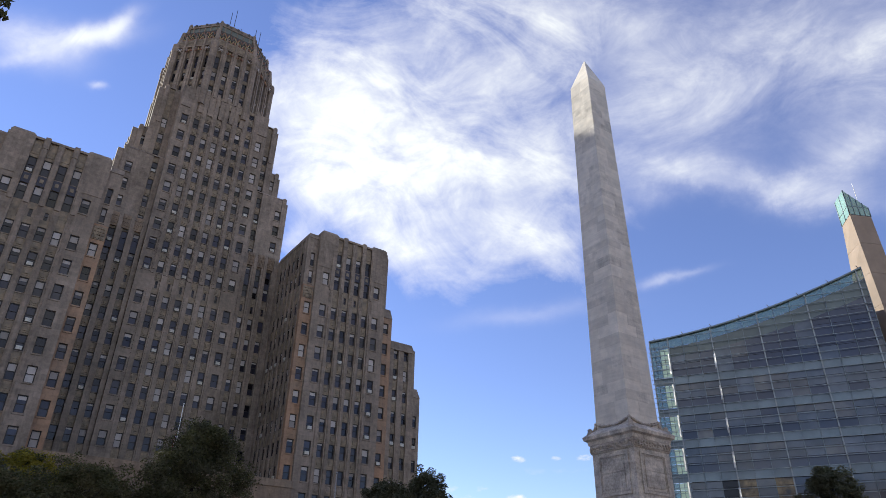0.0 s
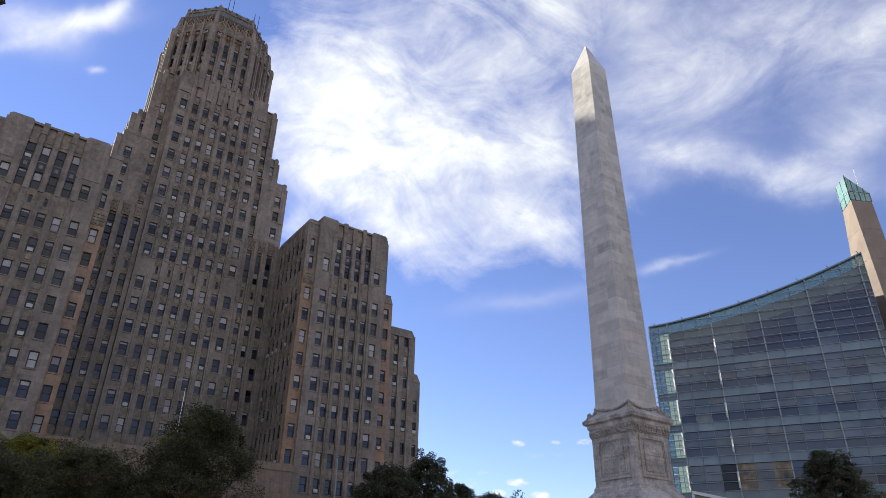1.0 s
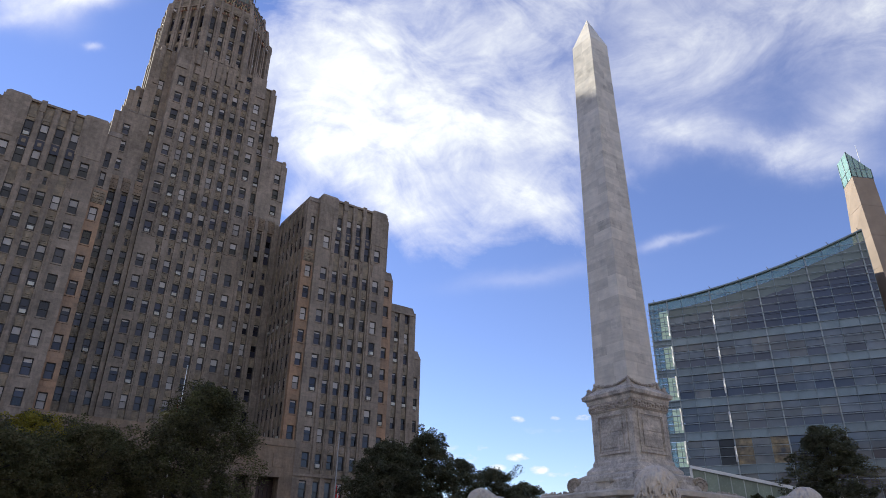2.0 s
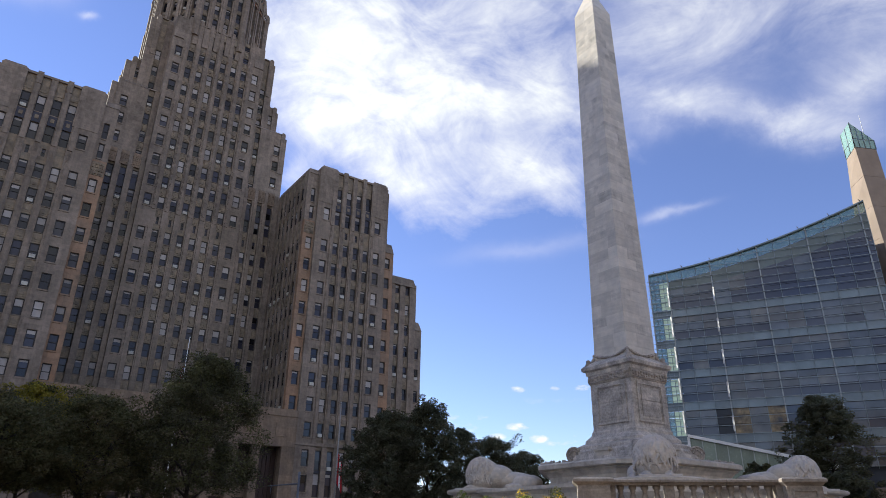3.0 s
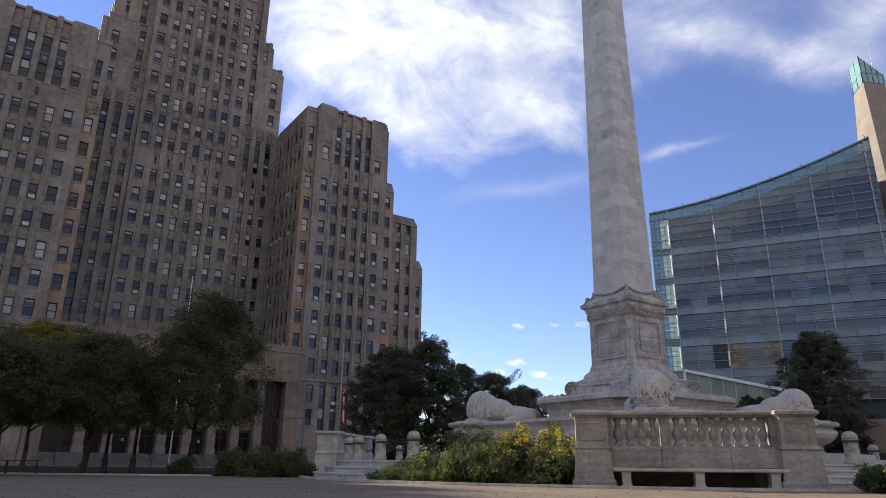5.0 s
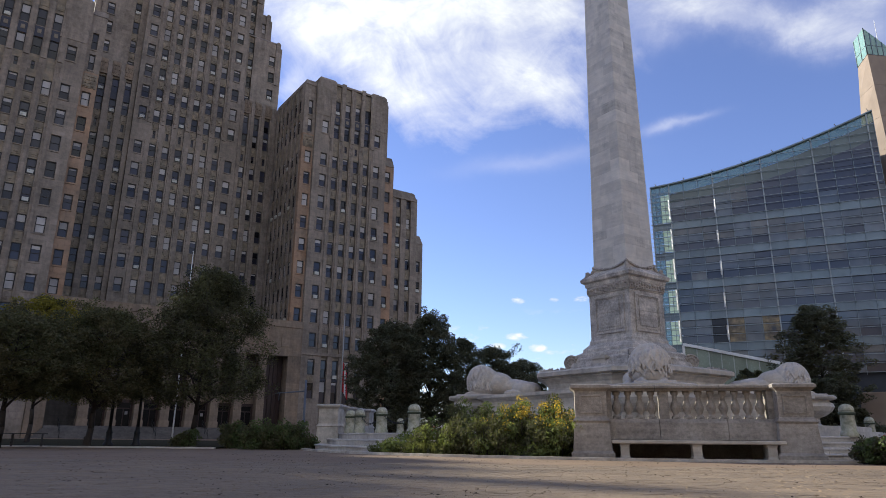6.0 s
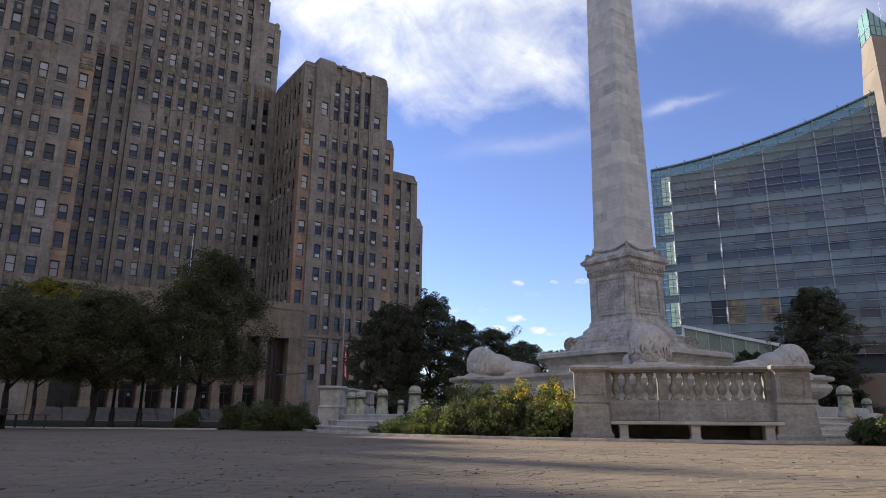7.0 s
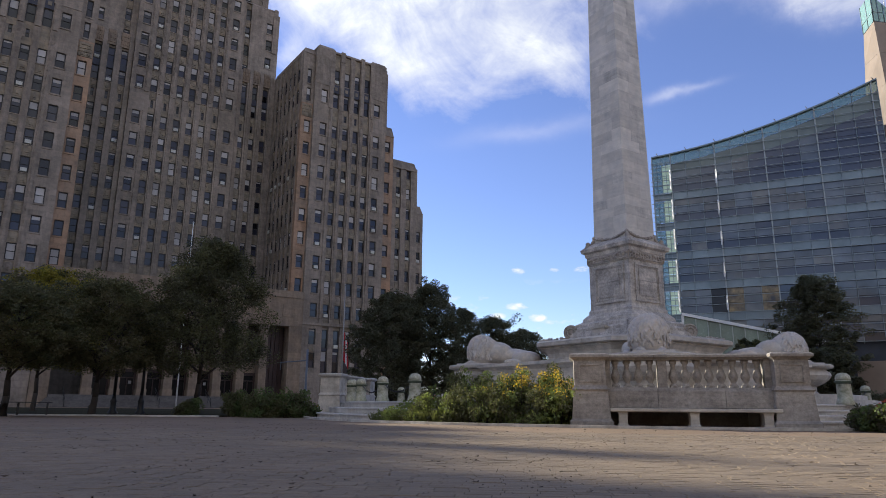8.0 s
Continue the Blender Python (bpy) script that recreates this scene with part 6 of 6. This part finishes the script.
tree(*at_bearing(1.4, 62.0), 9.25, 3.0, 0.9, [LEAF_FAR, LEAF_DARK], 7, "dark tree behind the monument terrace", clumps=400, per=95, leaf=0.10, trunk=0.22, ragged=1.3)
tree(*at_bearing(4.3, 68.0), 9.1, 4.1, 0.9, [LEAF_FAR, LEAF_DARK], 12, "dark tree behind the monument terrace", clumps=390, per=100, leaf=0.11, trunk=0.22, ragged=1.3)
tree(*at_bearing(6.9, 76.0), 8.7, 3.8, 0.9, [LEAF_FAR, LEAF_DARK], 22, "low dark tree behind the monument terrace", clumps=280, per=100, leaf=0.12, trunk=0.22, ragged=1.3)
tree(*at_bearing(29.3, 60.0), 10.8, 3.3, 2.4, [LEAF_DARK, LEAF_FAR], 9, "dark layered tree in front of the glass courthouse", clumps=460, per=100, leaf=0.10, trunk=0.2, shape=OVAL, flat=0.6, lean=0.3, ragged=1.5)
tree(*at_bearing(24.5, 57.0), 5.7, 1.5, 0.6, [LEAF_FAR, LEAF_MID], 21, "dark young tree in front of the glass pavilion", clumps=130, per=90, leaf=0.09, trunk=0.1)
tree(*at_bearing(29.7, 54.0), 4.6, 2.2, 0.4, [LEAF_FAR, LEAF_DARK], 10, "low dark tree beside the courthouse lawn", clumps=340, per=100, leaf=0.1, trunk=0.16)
# two trees out of view, added to streak the paving with shade
tree(-21.0, 18.5, 9.5, 3.2, 2.4, [LEAF_DARK, LEAF_MID], 14, "unseen tree added to streak the paving with shade", clumps=120, per=60, leaf=0.12, trunk=0.2)
tree(-26.5, 22.5, 10.0, 3.2, 2.4, [LEAF_DARK, LEAF_MID], 15, "unseen tree added to streak the paving with shade", clumps=120, per=60, leaf=0.12, trunk=0.2)

# ---------------------------------------------------------------- bricks of the square
verts, faces = [], []
random.seed(30)
piece_mesh = {}
c10, s10 = math.cos(radians(-6)), math.sin(radians(-6))
n_piece = 0
y = -3.0
BL, BW, J = 0.2, 0.1, 0.005
while y < 13.0:
    half = 10.6
    x = -half + random.uniform(0, BL)
    while x < half:
        wx, wy = x * c10 - y * s10, x * s10 + y * c10
        if (wx - MX) ** 2 + (wy - MY) ** 2 > 13.85 ** 2:
            dz = random.uniform(-0.0005, 0.0005) if random.random() < 0.86 else random.uniform(-0.003, 0.0025)
            dz += 0.0045 * noise.noise(Vector((wx * 0.9, wy * 1.6, 3.0))) + 0.0018 * noise.noise(Vector((wx * 3.0, wy * 4.5, 7.0)))     # old settlement
            tiltx = random.uniform(-0.0012, 0.0012)
            if 3.2 < y < 4.4 and -1.2 < x < 1.35 and n_piece < 300:
                if "p" not in piece_mesh:
                    bm = bmesh.new()
                    prism(bm, [(-BL / 2 + 0.0035, -BW / 2 + J / 2), (BL / 2 - 0.0035, -BW / 2 + J / 2), (BL / 2 - 0.0035, BW / 2 - J / 2), (-BL / 2 + 0.0035, BW / 2 - J / 2)], -0.05, -0.003)
                    q = BL / 2 - 0.0035
                    prism(bm, [(-q, -BW / 2 + J / 2), (q, -BW / 2 + J / 2), (q, BW / 2 - J / 2), (-q, BW / 2 - J / 2)], -0.003, 0.0, [(-q, -BW / 2 + J / 2 + 0.0025), (q, -BW / 2 + J / 2 + 0.0025), (q, BW / 2 - J / 2 - 0.0025), (-q, BW / 2 - J / 2 - 0.0025)])
                    piece_mesh["p"] = mesh_of("brick", bm, BRICK_PIECE)
                    brick_field = thing("brick_paving", pose(0, 0, 0), "brown clay brick paving, dusty and worn", "paving", kind="structure")
                ob = new("brick", piece_mesh["p"])
                ob.parent = brick_field
                ob.matrix_local = pose(wx, wy, dz, 0, 0, -6)
                n_piece += 1
            else:
                k = len(verts)
                hx, hy = BL / 2 - random.choice((0.0015, 0.003, 0.004, 0.0055)), BW / 2 - J / 2 - (0.006 if random.random() < 0.12 else 0.0)
                for z, inset in ((-0.05, 0), (-0.003 + dz, 0), (dz, 0.0025)):
                    for px, py in ((-1, -1), (1, -1), (1, 1), (-1, 1)):
                        ax, ay = px * hx, py * (hy - inset)
                        verts.append((wx + ax * c10 - ay * s10, wy + ax * s10 + ay * c10, z + (tiltx * px if z > -0.04 else 0)))
                for r in (0, 4):
                    for i in range(4):
                        faces.append((k + r + i, k + r + (i + 1) % 4, k + r + 4 + (i + 1) % 4, k + r + 4 + i))
                faces.append((k + 8, k + 9, k + 10, k + 11))
        x += BL
    y += BW
bm = bmesh.new()
prism(bm, [(x * c10 - y * s10, x * s10 + y * c10) for x, y in ((-10.6, -3.0), (10.6, -3.0), (10.6, 12.9), (-10.6, 12.9))], -0.05, -0.0055)
part("joint_sand", bm, SOIL, brick_field, "dark sand in the brick joints")
ob = new("brick_rest", joined("brick_rest", verts, faces, [BRICK]))
ob.parent = brick_field
tagged(ob, kind="stuff")

# ---------------------------------------------------------------- an unseen block added beside the city hall, its top stepped to shape the shade
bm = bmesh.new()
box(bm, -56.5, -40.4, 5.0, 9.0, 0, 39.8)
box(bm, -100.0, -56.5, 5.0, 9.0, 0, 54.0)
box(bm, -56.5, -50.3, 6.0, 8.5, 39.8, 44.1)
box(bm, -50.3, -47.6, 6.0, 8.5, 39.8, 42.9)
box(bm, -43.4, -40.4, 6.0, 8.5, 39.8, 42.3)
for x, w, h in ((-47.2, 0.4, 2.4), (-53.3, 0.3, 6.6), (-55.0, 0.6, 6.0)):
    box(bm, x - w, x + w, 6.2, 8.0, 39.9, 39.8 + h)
solid("wall_west", bm, SANDSTONE, CITY, "plain sandstone block, unseen, added to shade the square", "building", kind="structure")

# unseen plain blocks behind the camera and beside the courthouse, added to cut skylight
SHADE_BLOCK = material("brown neighbour masonry", (0.26, 0.20, 0.15), 0.85, grain=(1.5, 0.4), stain=(0.1, 0.4), bump=0.2, tint=(0.18, 0.145, 0.115), streak=0.3, blocks=(1.6, 0.8, 0.1))
bm = bmesh.new()
for x0, x1, y0, top in ((-120, -74, -78, 34), (-72, -38, -72, 24), (-36, 6, -76, 40), (8, 44, -70, 28), (46, 96, -74, 36)):
    box(bm, x0, x1, y0 - 20, y0, 0, top)
    box(bm, x0 + 4, x1 - 4, y0 - 16, y0 - 5, top, top + 3)
solid("wall_south", bm, SHADE_BLOCK, pose(0, 0, 0), "unseen row of plain masonry blocks that cuts the sky light", "building", kind="structure")
bm = bmesh.new()
for y0, y1, x0, top in ((-66, -24, 100, 26), (-22, 14, 96, 30), (16, 48, 100, 18)):
    box(bm, x0, x0 + 22, y0, y1, 0, top)
    box(bm, x0 + 5, x0 + 18, y0 + 4, y1 - 4, top, top + 3)
solid("wall_east", bm, SHADE_BLOCK, pose(0, 0, 0), "unseen side row of plain masonry blocks that cuts the sky light", "building", kind="structure")

# a street tree just outside the view, one twig of which hangs in front of the sky
t = tree(-12.2, 8.4, 8.8, 2.4, 3.4, [LEAF_DARK, LEAF_MID], 17, "street tree that leans over the edge of the square", clumps=70, per=60, leaf=0.1, trunk=0.16)
tip = heading(-43.35, 39.3) * 12.6 + Vector((0, 0, EYE)) - Vector((-12.2, 8.4, 0))
bm = bmesh.new()
tube(bm, (0, 0, 5.8), tip, 0.05, 0.012, 6)
part("limb", bm, BARK, t)
rng = np.random.default_rng(4)
v, f = leaf_cloud(rng, [(tip.x - 0.05, tip.y, tip.z, 0.16), (tip.x + 0.02, tip.y, tip.z + 0.12, 0.13), (tip.x - 0.02, tip.y, tip.z - 0.22, 0.14)], 16, 0.08, 1.0)
ob = new("leaf_spray", joined("leaf_spray", v.tolist(), f.tolist(), [LEAF_MID]))
ob.parent = t

# ---------------------------------------------------------------- beds, shrubs and flowers


def shrub(name, spots, leaf, per, mats, flowers, seed, label, category, group=""):
    """A mass of stems and leaves over spots (x, y, radius, height), with flower heads near the tops."""
    rng = np.random.default_rng(seed)
    x0, y0 = spots[0][0], spots[0][1]
    t = thing(name, pose(x0, y0, 0), label, category, group)
    bm = bmesh.new()
    clouds = []
    heads = []
    for x, y, r, h in spots:
        for k in range(5):
            a, q = rng.uniform(0, 6.28), r * rng.uniform(0.1, 0.8)
            tube(bm, (x - x0 + q * 0.4 * math.cos(a), y - y0 + q * 0.4 * math.sin(a), 0), (x - x0 + q * math.cos(a), y - y0 + q * math.sin(a), h * rng.uniform(0.6, 0.95)), 0.012, 0.005, 4)
        for k in range(12):
            a, q = rng.uniform(0, 6.28), r * rng.uniform(0, 1) ** 0.5
            z = h * rng.uniform(0.12, 1.0) * (1 - 0.35 * (q / r) ** 2)
            clouds.append((x - x0 + q * math.cos(a), y - y0 + q * math.sin(a), z, 0.16 + 0.25 * r * rng.uniform(0.4, 1.0)))
            if z > h * 0.55:
                heads.append((x - x0 + q * math.cos(a), y - y0 + q * math.sin(a), z + 0.12, 0.16))
    part("stem", bm, BARK, t)
    for k, m in enumerate(mats):
        v, f = leaf_cloud(rng, clouds[k::len(mats)], per, leaf, 1.0)
        v[:, 2] = np.maximum(v[:, 2], 0.01)
        ob = new("foliage", joined("foliage", v.tolist(), f.tolist(), [m]))
        ob.parent = t
    for m, share, size, count in flowers:
        pick = [c for c in heads if rng.uniform() < share]
        if pick:
            v, f = leaf_cloud(rng, pick, count, size, 1.0)
            ob = new("blossom", joined("blossom", v.tolist(), f.tolist(), [m]))
            ob.parent = t
    return t


def bed_point(lx, ly):
    p = MON @ Vector((lx, ly, 0))
    return p.x, p.y


rng = np.random.default_rng(77)
# the flower bed beside the near balustrade
for k in range(12):
    f = k / 11
    lx = -8.0 + 5.15 * f
    ly = -math.sqrt(13.2 ** 2 - lx ** 2)
    spots = []
    for j in range(4):
        px, py = bed_point(lx + rng.uniform(-0.3, 0.3), ly + 0.15 + 0.45 * j)
        spots.append((px, py, 0.36, min(1.3, 0.28 + 2.25 * f) * (0.7 + 0.16 * j) * rng.uniform(0.85, 1.15)))
    fl = [(PETAL_YELLOW, 0.04 + 0.45 * f * f, 0.028, 24)] if f > 0.35 else [(PETAL_RED, 0.10, 0.035, 14)]
    shrub("flowering_shrub", spots, 0.045, 95, [LEAF_BED, LEAF_MID] if f > 0.15 else [LEAF_BED, LEAF_BED], fl, 100 + k,
          "leafy shrub with yellow flower heads in the bed" if f > 0.35 else "low green bedding plant with a few pink flowers", "shrub", "plants in the near flower bed")
for k in range(5):                     # tall yellow stems above the rest
    lx = -4.6 + 0.55 * k
    px, py = bed_point(lx, -math.sqrt(13.0 ** 2 - lx ** 2) + 0.6)
    shrub("goldenrod", [(px, py, 0.16, 1.5 + 0.2 * math.sin(k * 2.3))], 0.04, 22, [LEAF_BED], [(PETAL_YELLOW, 0.9, 0.028, 40)], 140 + k, "tall stem of yellow flowers", "flower", "tall yellow flowers in the bed")
# strappy grass at the low end of the bed
for k in range(6):
    lx = -8.3 + 0.42 * k
    px, py = bed_point(lx, -math.sqrt(13.3 ** 2 - lx ** 2) + 0.12)
    v, f = [], []
    for j in range(230):
        a, q, tall = rng.uniform(0, 6.28), 0.28 * rng.uniform(0, 1) ** 0.5, rng.uniform(0.2, 0.42) * (0.8 + 0.08 * k)
        bx, by, dx, dy = q * math.cos(a), q * math.sin(a), rng.uniform(-0.3, 0.3), rng.uniform(-0.3, 0.3)
        wx, wy = 0.006 * math.cos(a), 0.006 * math.sin(a)
        n = len(v)
        v += [(bx - wx, by - wy, 0.0), (bx + wx, by + wy, 0.0), (bx + dx * 0.45 + wx, by + dy * 0.45 + wy, tall * 0.75), (bx + dx * 0.45 - wx, by + dy * 0.45 - wy, tall * 0.75), (bx + dx * 1.2, by + dy * 1.2, tall * rng.uniform(0.8, 1.05))]
        f += [(n, n + 1, n + 2, n + 3), (n + 3, n + 2, n + 4)]
    ob = new("grass_clump", joined("grass_clump", v, f, [LEAF_GRASS]))
    ob.matrix_world = pose(px, py, 0.0)
    tagged(ob, "clump of strappy yellow-green grass at the edge of the bed", "grass", "grass clumps in the bed")
# dark shrubs by the far stairs, and by the near ones
for k, (az, d, r, h) in enumerate(((-14.7, 26.6, 0.5, 0.95), (-13.8, 26.5, 0.55, 1.0), (-12.9, 26.4, 0.55, 1.0), (-12.0, 26.6, 0.5, 0.9), (-10.9, 27.2, 0.3, 0.42), (-16.6, 28.2, 0.42, 1.05), (-20.3, 29.8, 0.4, 0.6))):
    p = heading(az, 0) * d
    pts = [(p.x + rng.uniform(-0.22, 0.22), p.y + rng.uniform(-0.3, 0.3), r, h * rng.uniform(0.85, 1.1)) for _ in range(3)]
    fl = [(PETAL_YELLOW, 0.25, 0.03, 8)] if k == 4 else [(WHITE_PETAL, 0.2, 0.04, 9)] if k == 5 else []
    shrub("shrub", pts, 0.045, 130, [LEAF_SHRUB, LEAF_MID], fl, 160 + k, "dense green shrub at the edge of the paving", "shrub", "shrubs by the stairs")
for k, (az, d, r, h) in enumerate(((31.7, 17.8, 0.26, 0.42), (32.6, 17.6, 0.28, 0.5), (33.8, 17.5, 0.34, 0.66), (35.0, 17.4, 0.4, 0.75), (37.0, 17.2, 0.4, 0.7))):
    p = heading(az, 0) * d
    shrub("low_shrub", [(p.x, p.y, r, h), (p.x + 0.2, p.y + 0.4, r, h * 1.1)], 0.05, 110, [LEAF_DARK, LEAF_SHRUB], [(PETAL_RED, 0.45, 0.04, 16)] if k > 1 else [], 180 + k,
          "low dark shrub with pink flowers by the kerb", "shrub", "shrubs by the near stairs")
for k, (az, d, h) in enumerate(((32.6, 41.0, 1.5), (33.5, 40.0, 1.75), (34.6, 40.0, 1.5))):
    p = heading(az, 0) * d
    shrub("shrub", [(p.x, p.y, 0.6, h), (p.x + 0.5, p.y + 0.6, 0.6, h * 0.9)], 0.07, 110, [LEAF_DARK, LEAF_FAR], [], 190 + k, "dark leafy bush in front of the concrete wall", "shrub", "bushes beyond the terrace")
# soil of the near bed
bm = bmesh.new()
ring = [(13.54 * math.cos(radians(a)), 13.54 * math.sin(radians(a))) for a in range(231, 260, 2)] + [(11.95 * math.cos(radians(a)), 11.95 * math.sin(radians(a))) for a in range(259, 229, -2)]
prism(bm, ring, -0.02, 0.05)
solid("bed_soil", bm, SOIL, MON, "dark soil of the flower bed", "soil", kind="structure")

# the planted strip under the far trees, with its kerb
bm = bmesh.new()
prism(bm, [(-70, 26.9), (-8.5, 26.3), (-8.5, 62), (-70, 62)], -0.05, 0.05)
solid("tree_strip", bm, material("worn grass", (0.055, 0.050, 0.030), 0.95, grain=(8.0, 0.3), stain=(0.5, 0.3), bump=0.6, spec=0.05), pose(0, 0, 0), "worn grass strip under the trees", "grass", kind="structure")
for k in range(26):
    bm = bmesh.new()
    x = -8.5 - 2.0 * k
    y = 26.3 + 0.6 * (-8.5 - x) / 51.5
    moulded(bm, x - 1.99, x, y - 0.2, y - 0.04, ((0, -0.05), (0, 0.045), (-0.02, 0.055)))
    solid("kerb_stone", bm, GRANITE, pose(0, 0, 0), "long pale kerb stone at the edge of the grass", "kerb", "kerb stones by the trees")


# ---------------------------------------------------------------- lamps, flags, signs and benches
def street_lamp(x, y, h, label):
    t = thing("street_lamp", pose(x, y, 0), label, "street lamp", "street lamps")
    bm = bmesh.new()
    lathe(bm, [(0.2, 0.0), (0.2, 0.12), (0.13, 0.2), (0.11, 0.5), (0.14, 0.55), (0.09, 0.65), (0.07, 0.8)], 10)
    part("base", bm, IRON, t)
    bm = bmesh.new()
    lathe(bm, [(0.065, 0.8), (0.05, h)], 10)
    part("pole", bm, IRON, t)
    bm = bmesh.new()
    lathe(bm, [(0.05, h), (0.16, h + 0.08), (0.2, h + 0.45), (0.12, h + 0.6), (0.02, h + 0.72)], 10)
    part("lantern", bm, material("lamp glass", (0.06, 0.06, 0.055), 0.25), t)


h = heading(-23.7, 0) * 30.6
street_lamp(h.x, h.y, 2.35, "black iron street lamp under the trees")
h = heading(-25.6, 0) * 31.0
street_lamp(h.x, h.y, 3.1, "slim black iron street lamp under the trees")


def flagpole(az, d, top, flag_top, flag_h, stripes, label, mat):
    p = heading(az, 0) * d
    t = thing("flagpole", pose(p.x, p.y, 0, 0, 0, -az), label, "flagpole", "flagpoles")
    bm = bmesh.new()
    lathe(bm, [(0.09, 0), (0.07, top * 0.5), (0.04, top)], 10)
    staff = part("pole", bm, mat, t)
    bm = bmesh.new()
    lathe(bm, [(0.02, top), (0.1, top + 0.08), (0.1, top + 0.14), (0.02, top + 0.22)], 10)
    part("finial", bm, mat, staff)
    bm = bmesh.new()
    n, m = 9, 12
    grid = []
    for i in range(n + 1):
        col = []
        for j in range(m + 1):
            s, q = i / n, j / m
            x = stripes["dir"] * (0.08 + s * stripes["w"] * (0.45 + 0.2 * q))
            y = 0.16 * math.sin(7 * s + 2.0 * q)
            col.append((x, y, flag_top - flag_h * q - 0.35 * s * flag_h))
        grid.append(col)
    for side in (0.0, 0.02):
        vs = [[bm.verts.new((x, y + side, z)) for x, y, z in col] for col in grid]
        for i in range(n):
            for j in range(m):
                f = bm.faces.new((vs[i][j], vs[i + 1][j], vs[i + 1][j + 1], vs[i][j + 1]))
                f.material_index, f.smooth = stripes["pick"](i, j), True
    part("flag", bm, stripes["mats"], staff, stripes["label"])


POLE_GREY = material("grey pole paint", (0.30, 0.30, 0.30), 0.5)
RED = material("red cloth", (0.55, 0.03, 0.04), 0.8)
WHITE = material("white cloth", (0.75, 0.74, 0.72), 0.8)
NAVY = material("navy cloth", (0.03, 0.04, 0.16), 0.8)
flagpole(-8.4, 70.0, 12.7, 7.9, 2.9, {"dir": 1, "w": 0.9, "mats": [RED, WHITE], "label": "hanging red and white flag", "pick": lambda i, j: 1 if 3 <= i <= 5 else 0}, "tall grey flagpole with a red and white flag", POLE_GREY)
flagpole(-21.2, 86.0, 22.4, 19.3, 2.6, {"dir": -1, "w": 0.6, "mats": [RED, WHITE, NAVY], "label": "hanging striped flag", "pick": lambda i, j: 2 if (i < 3 and j < 6) else j % 2}, "tall white flagpole with a striped flag", WHITE_STEEL)
p = heading(-11.3, 0) * 60.0
sign_post = thing("signal_post", pose(p.x, p.y, 0, 0, 0, 11.3), "grey-blue steel post with a long arm", "post")
bm = bmesh.new()
lathe(bm, [(0.14, 0), (0.1, 0.4), (0.09, 5.2)], 10)
part("pole", bm, material("blue grey paint", (0.13, 0.15, 0.19), 0.5), sign_post)
bm = bmesh.new()
tube(bm, (0, 0, 4.25), (-2.55, 0, 4.0), 0.06, 0.035, 8)
tube(bm, (-2.2, 0, 4.03), (-2.2, 0, 3.4), 0.025, 0.025, 6)
part("arm", bm, bpy.data.materials["blue grey paint"], sign_post)


def park_bench(x, y, turn):
    t = thing("park_bench", pose(x, y, 0.05, 0, 0, turn), "low black metal bench without a back", "bench", "park benches")
    for s in (-0.75, 0.75):
        bm = bmesh.new()
        box(bm, s - 0.03, s + 0.03, -0.25, -0.2, 0, 0.42)
        box(bm, s - 0.03, s + 0.03, 0.2, 0.25, 0, 0.42)
        box(bm, s - 0.03, s + 0.03, -0.25, 0.25, 0.38, 0.42)
        part("end_frame", bm, IRON, t)
    for k in range(4):
        bm = bmesh.new()
        box(bm, -0.9, 0.9, -0.24 + 0.12 * k, -0.15 + 0.12 * k, 0.421, 0.45)
        part("seat_slat", bm, IRON, t)


for az, d, turn in ((-31.4, 28.4, 30), (-33.2, 28.6, 34)):
    p = heading(az, 0) * d
    park_bench(p.x, p.y, turn)

# fallen leaves on the paving
v_all, f_all = [], []
rng = np.random.default_rng(9)
for k in range(15000):
    y = -2.5 + 21 * rng.uniform()
    x = rng.uniform(-12.0, 12.0)
    if (x - MX) ** 2 + (y - MY) ** 2 < 13.9 ** 2 or noise.noise(Vector((x * 0.9, y * 0.9, 0))) + 0.25 < rng.uniform() * 0.8:
        continue
    a, s = rng.uniform(0, 6.28), 0.005 + 0.026 * rng.uniform() ** 2
    n = len(v_all)
    for q, r, lift in ((0, 1.0, 0.012), (1.57, 0.55, 0.004), (3.14, 1.0, 0.014), (4.71, 0.55, 0.006)):
        v_all.append((x + s * r * math.cos(a + q), y + s * r * math.sin(a + q), 0.006 + lift * rng.uniform(0.3, 1.2)))
    f_all.append((n, n + 1, n + 2, n + 3))
ob = new("fallen_leaves", joined("fallen_leaves", v_all, f_all, [material("dead leaf", (0.075, 0.05, 0.03), 0.9, per_island=0.5)]))
tagged(ob, "scattered dry brown leaves on the paving", "leaves", kind="stuff")

# steps at the near side of the terrace and the low wall of the courthouse lawn
lawn_wall = thing("retaining_wall", pose(*(heading(33.6, 0) * 62.0).xy, 0, 0, 0, -33.6), "low beige concrete retaining wall beside the courthouse lawn", "wall", kind="structure")
for k in range(4):
    bm = bmesh.new()
    moulded(bm, -2.2 + 3.0 * k, 0.78 + 3.0 * k, 0, 0.5, ((0, -0.05), (0, 4.1), (-0.03, 4.14)))
    part("wall_panel", bm, STONE_LIGHT, lawn_wall)
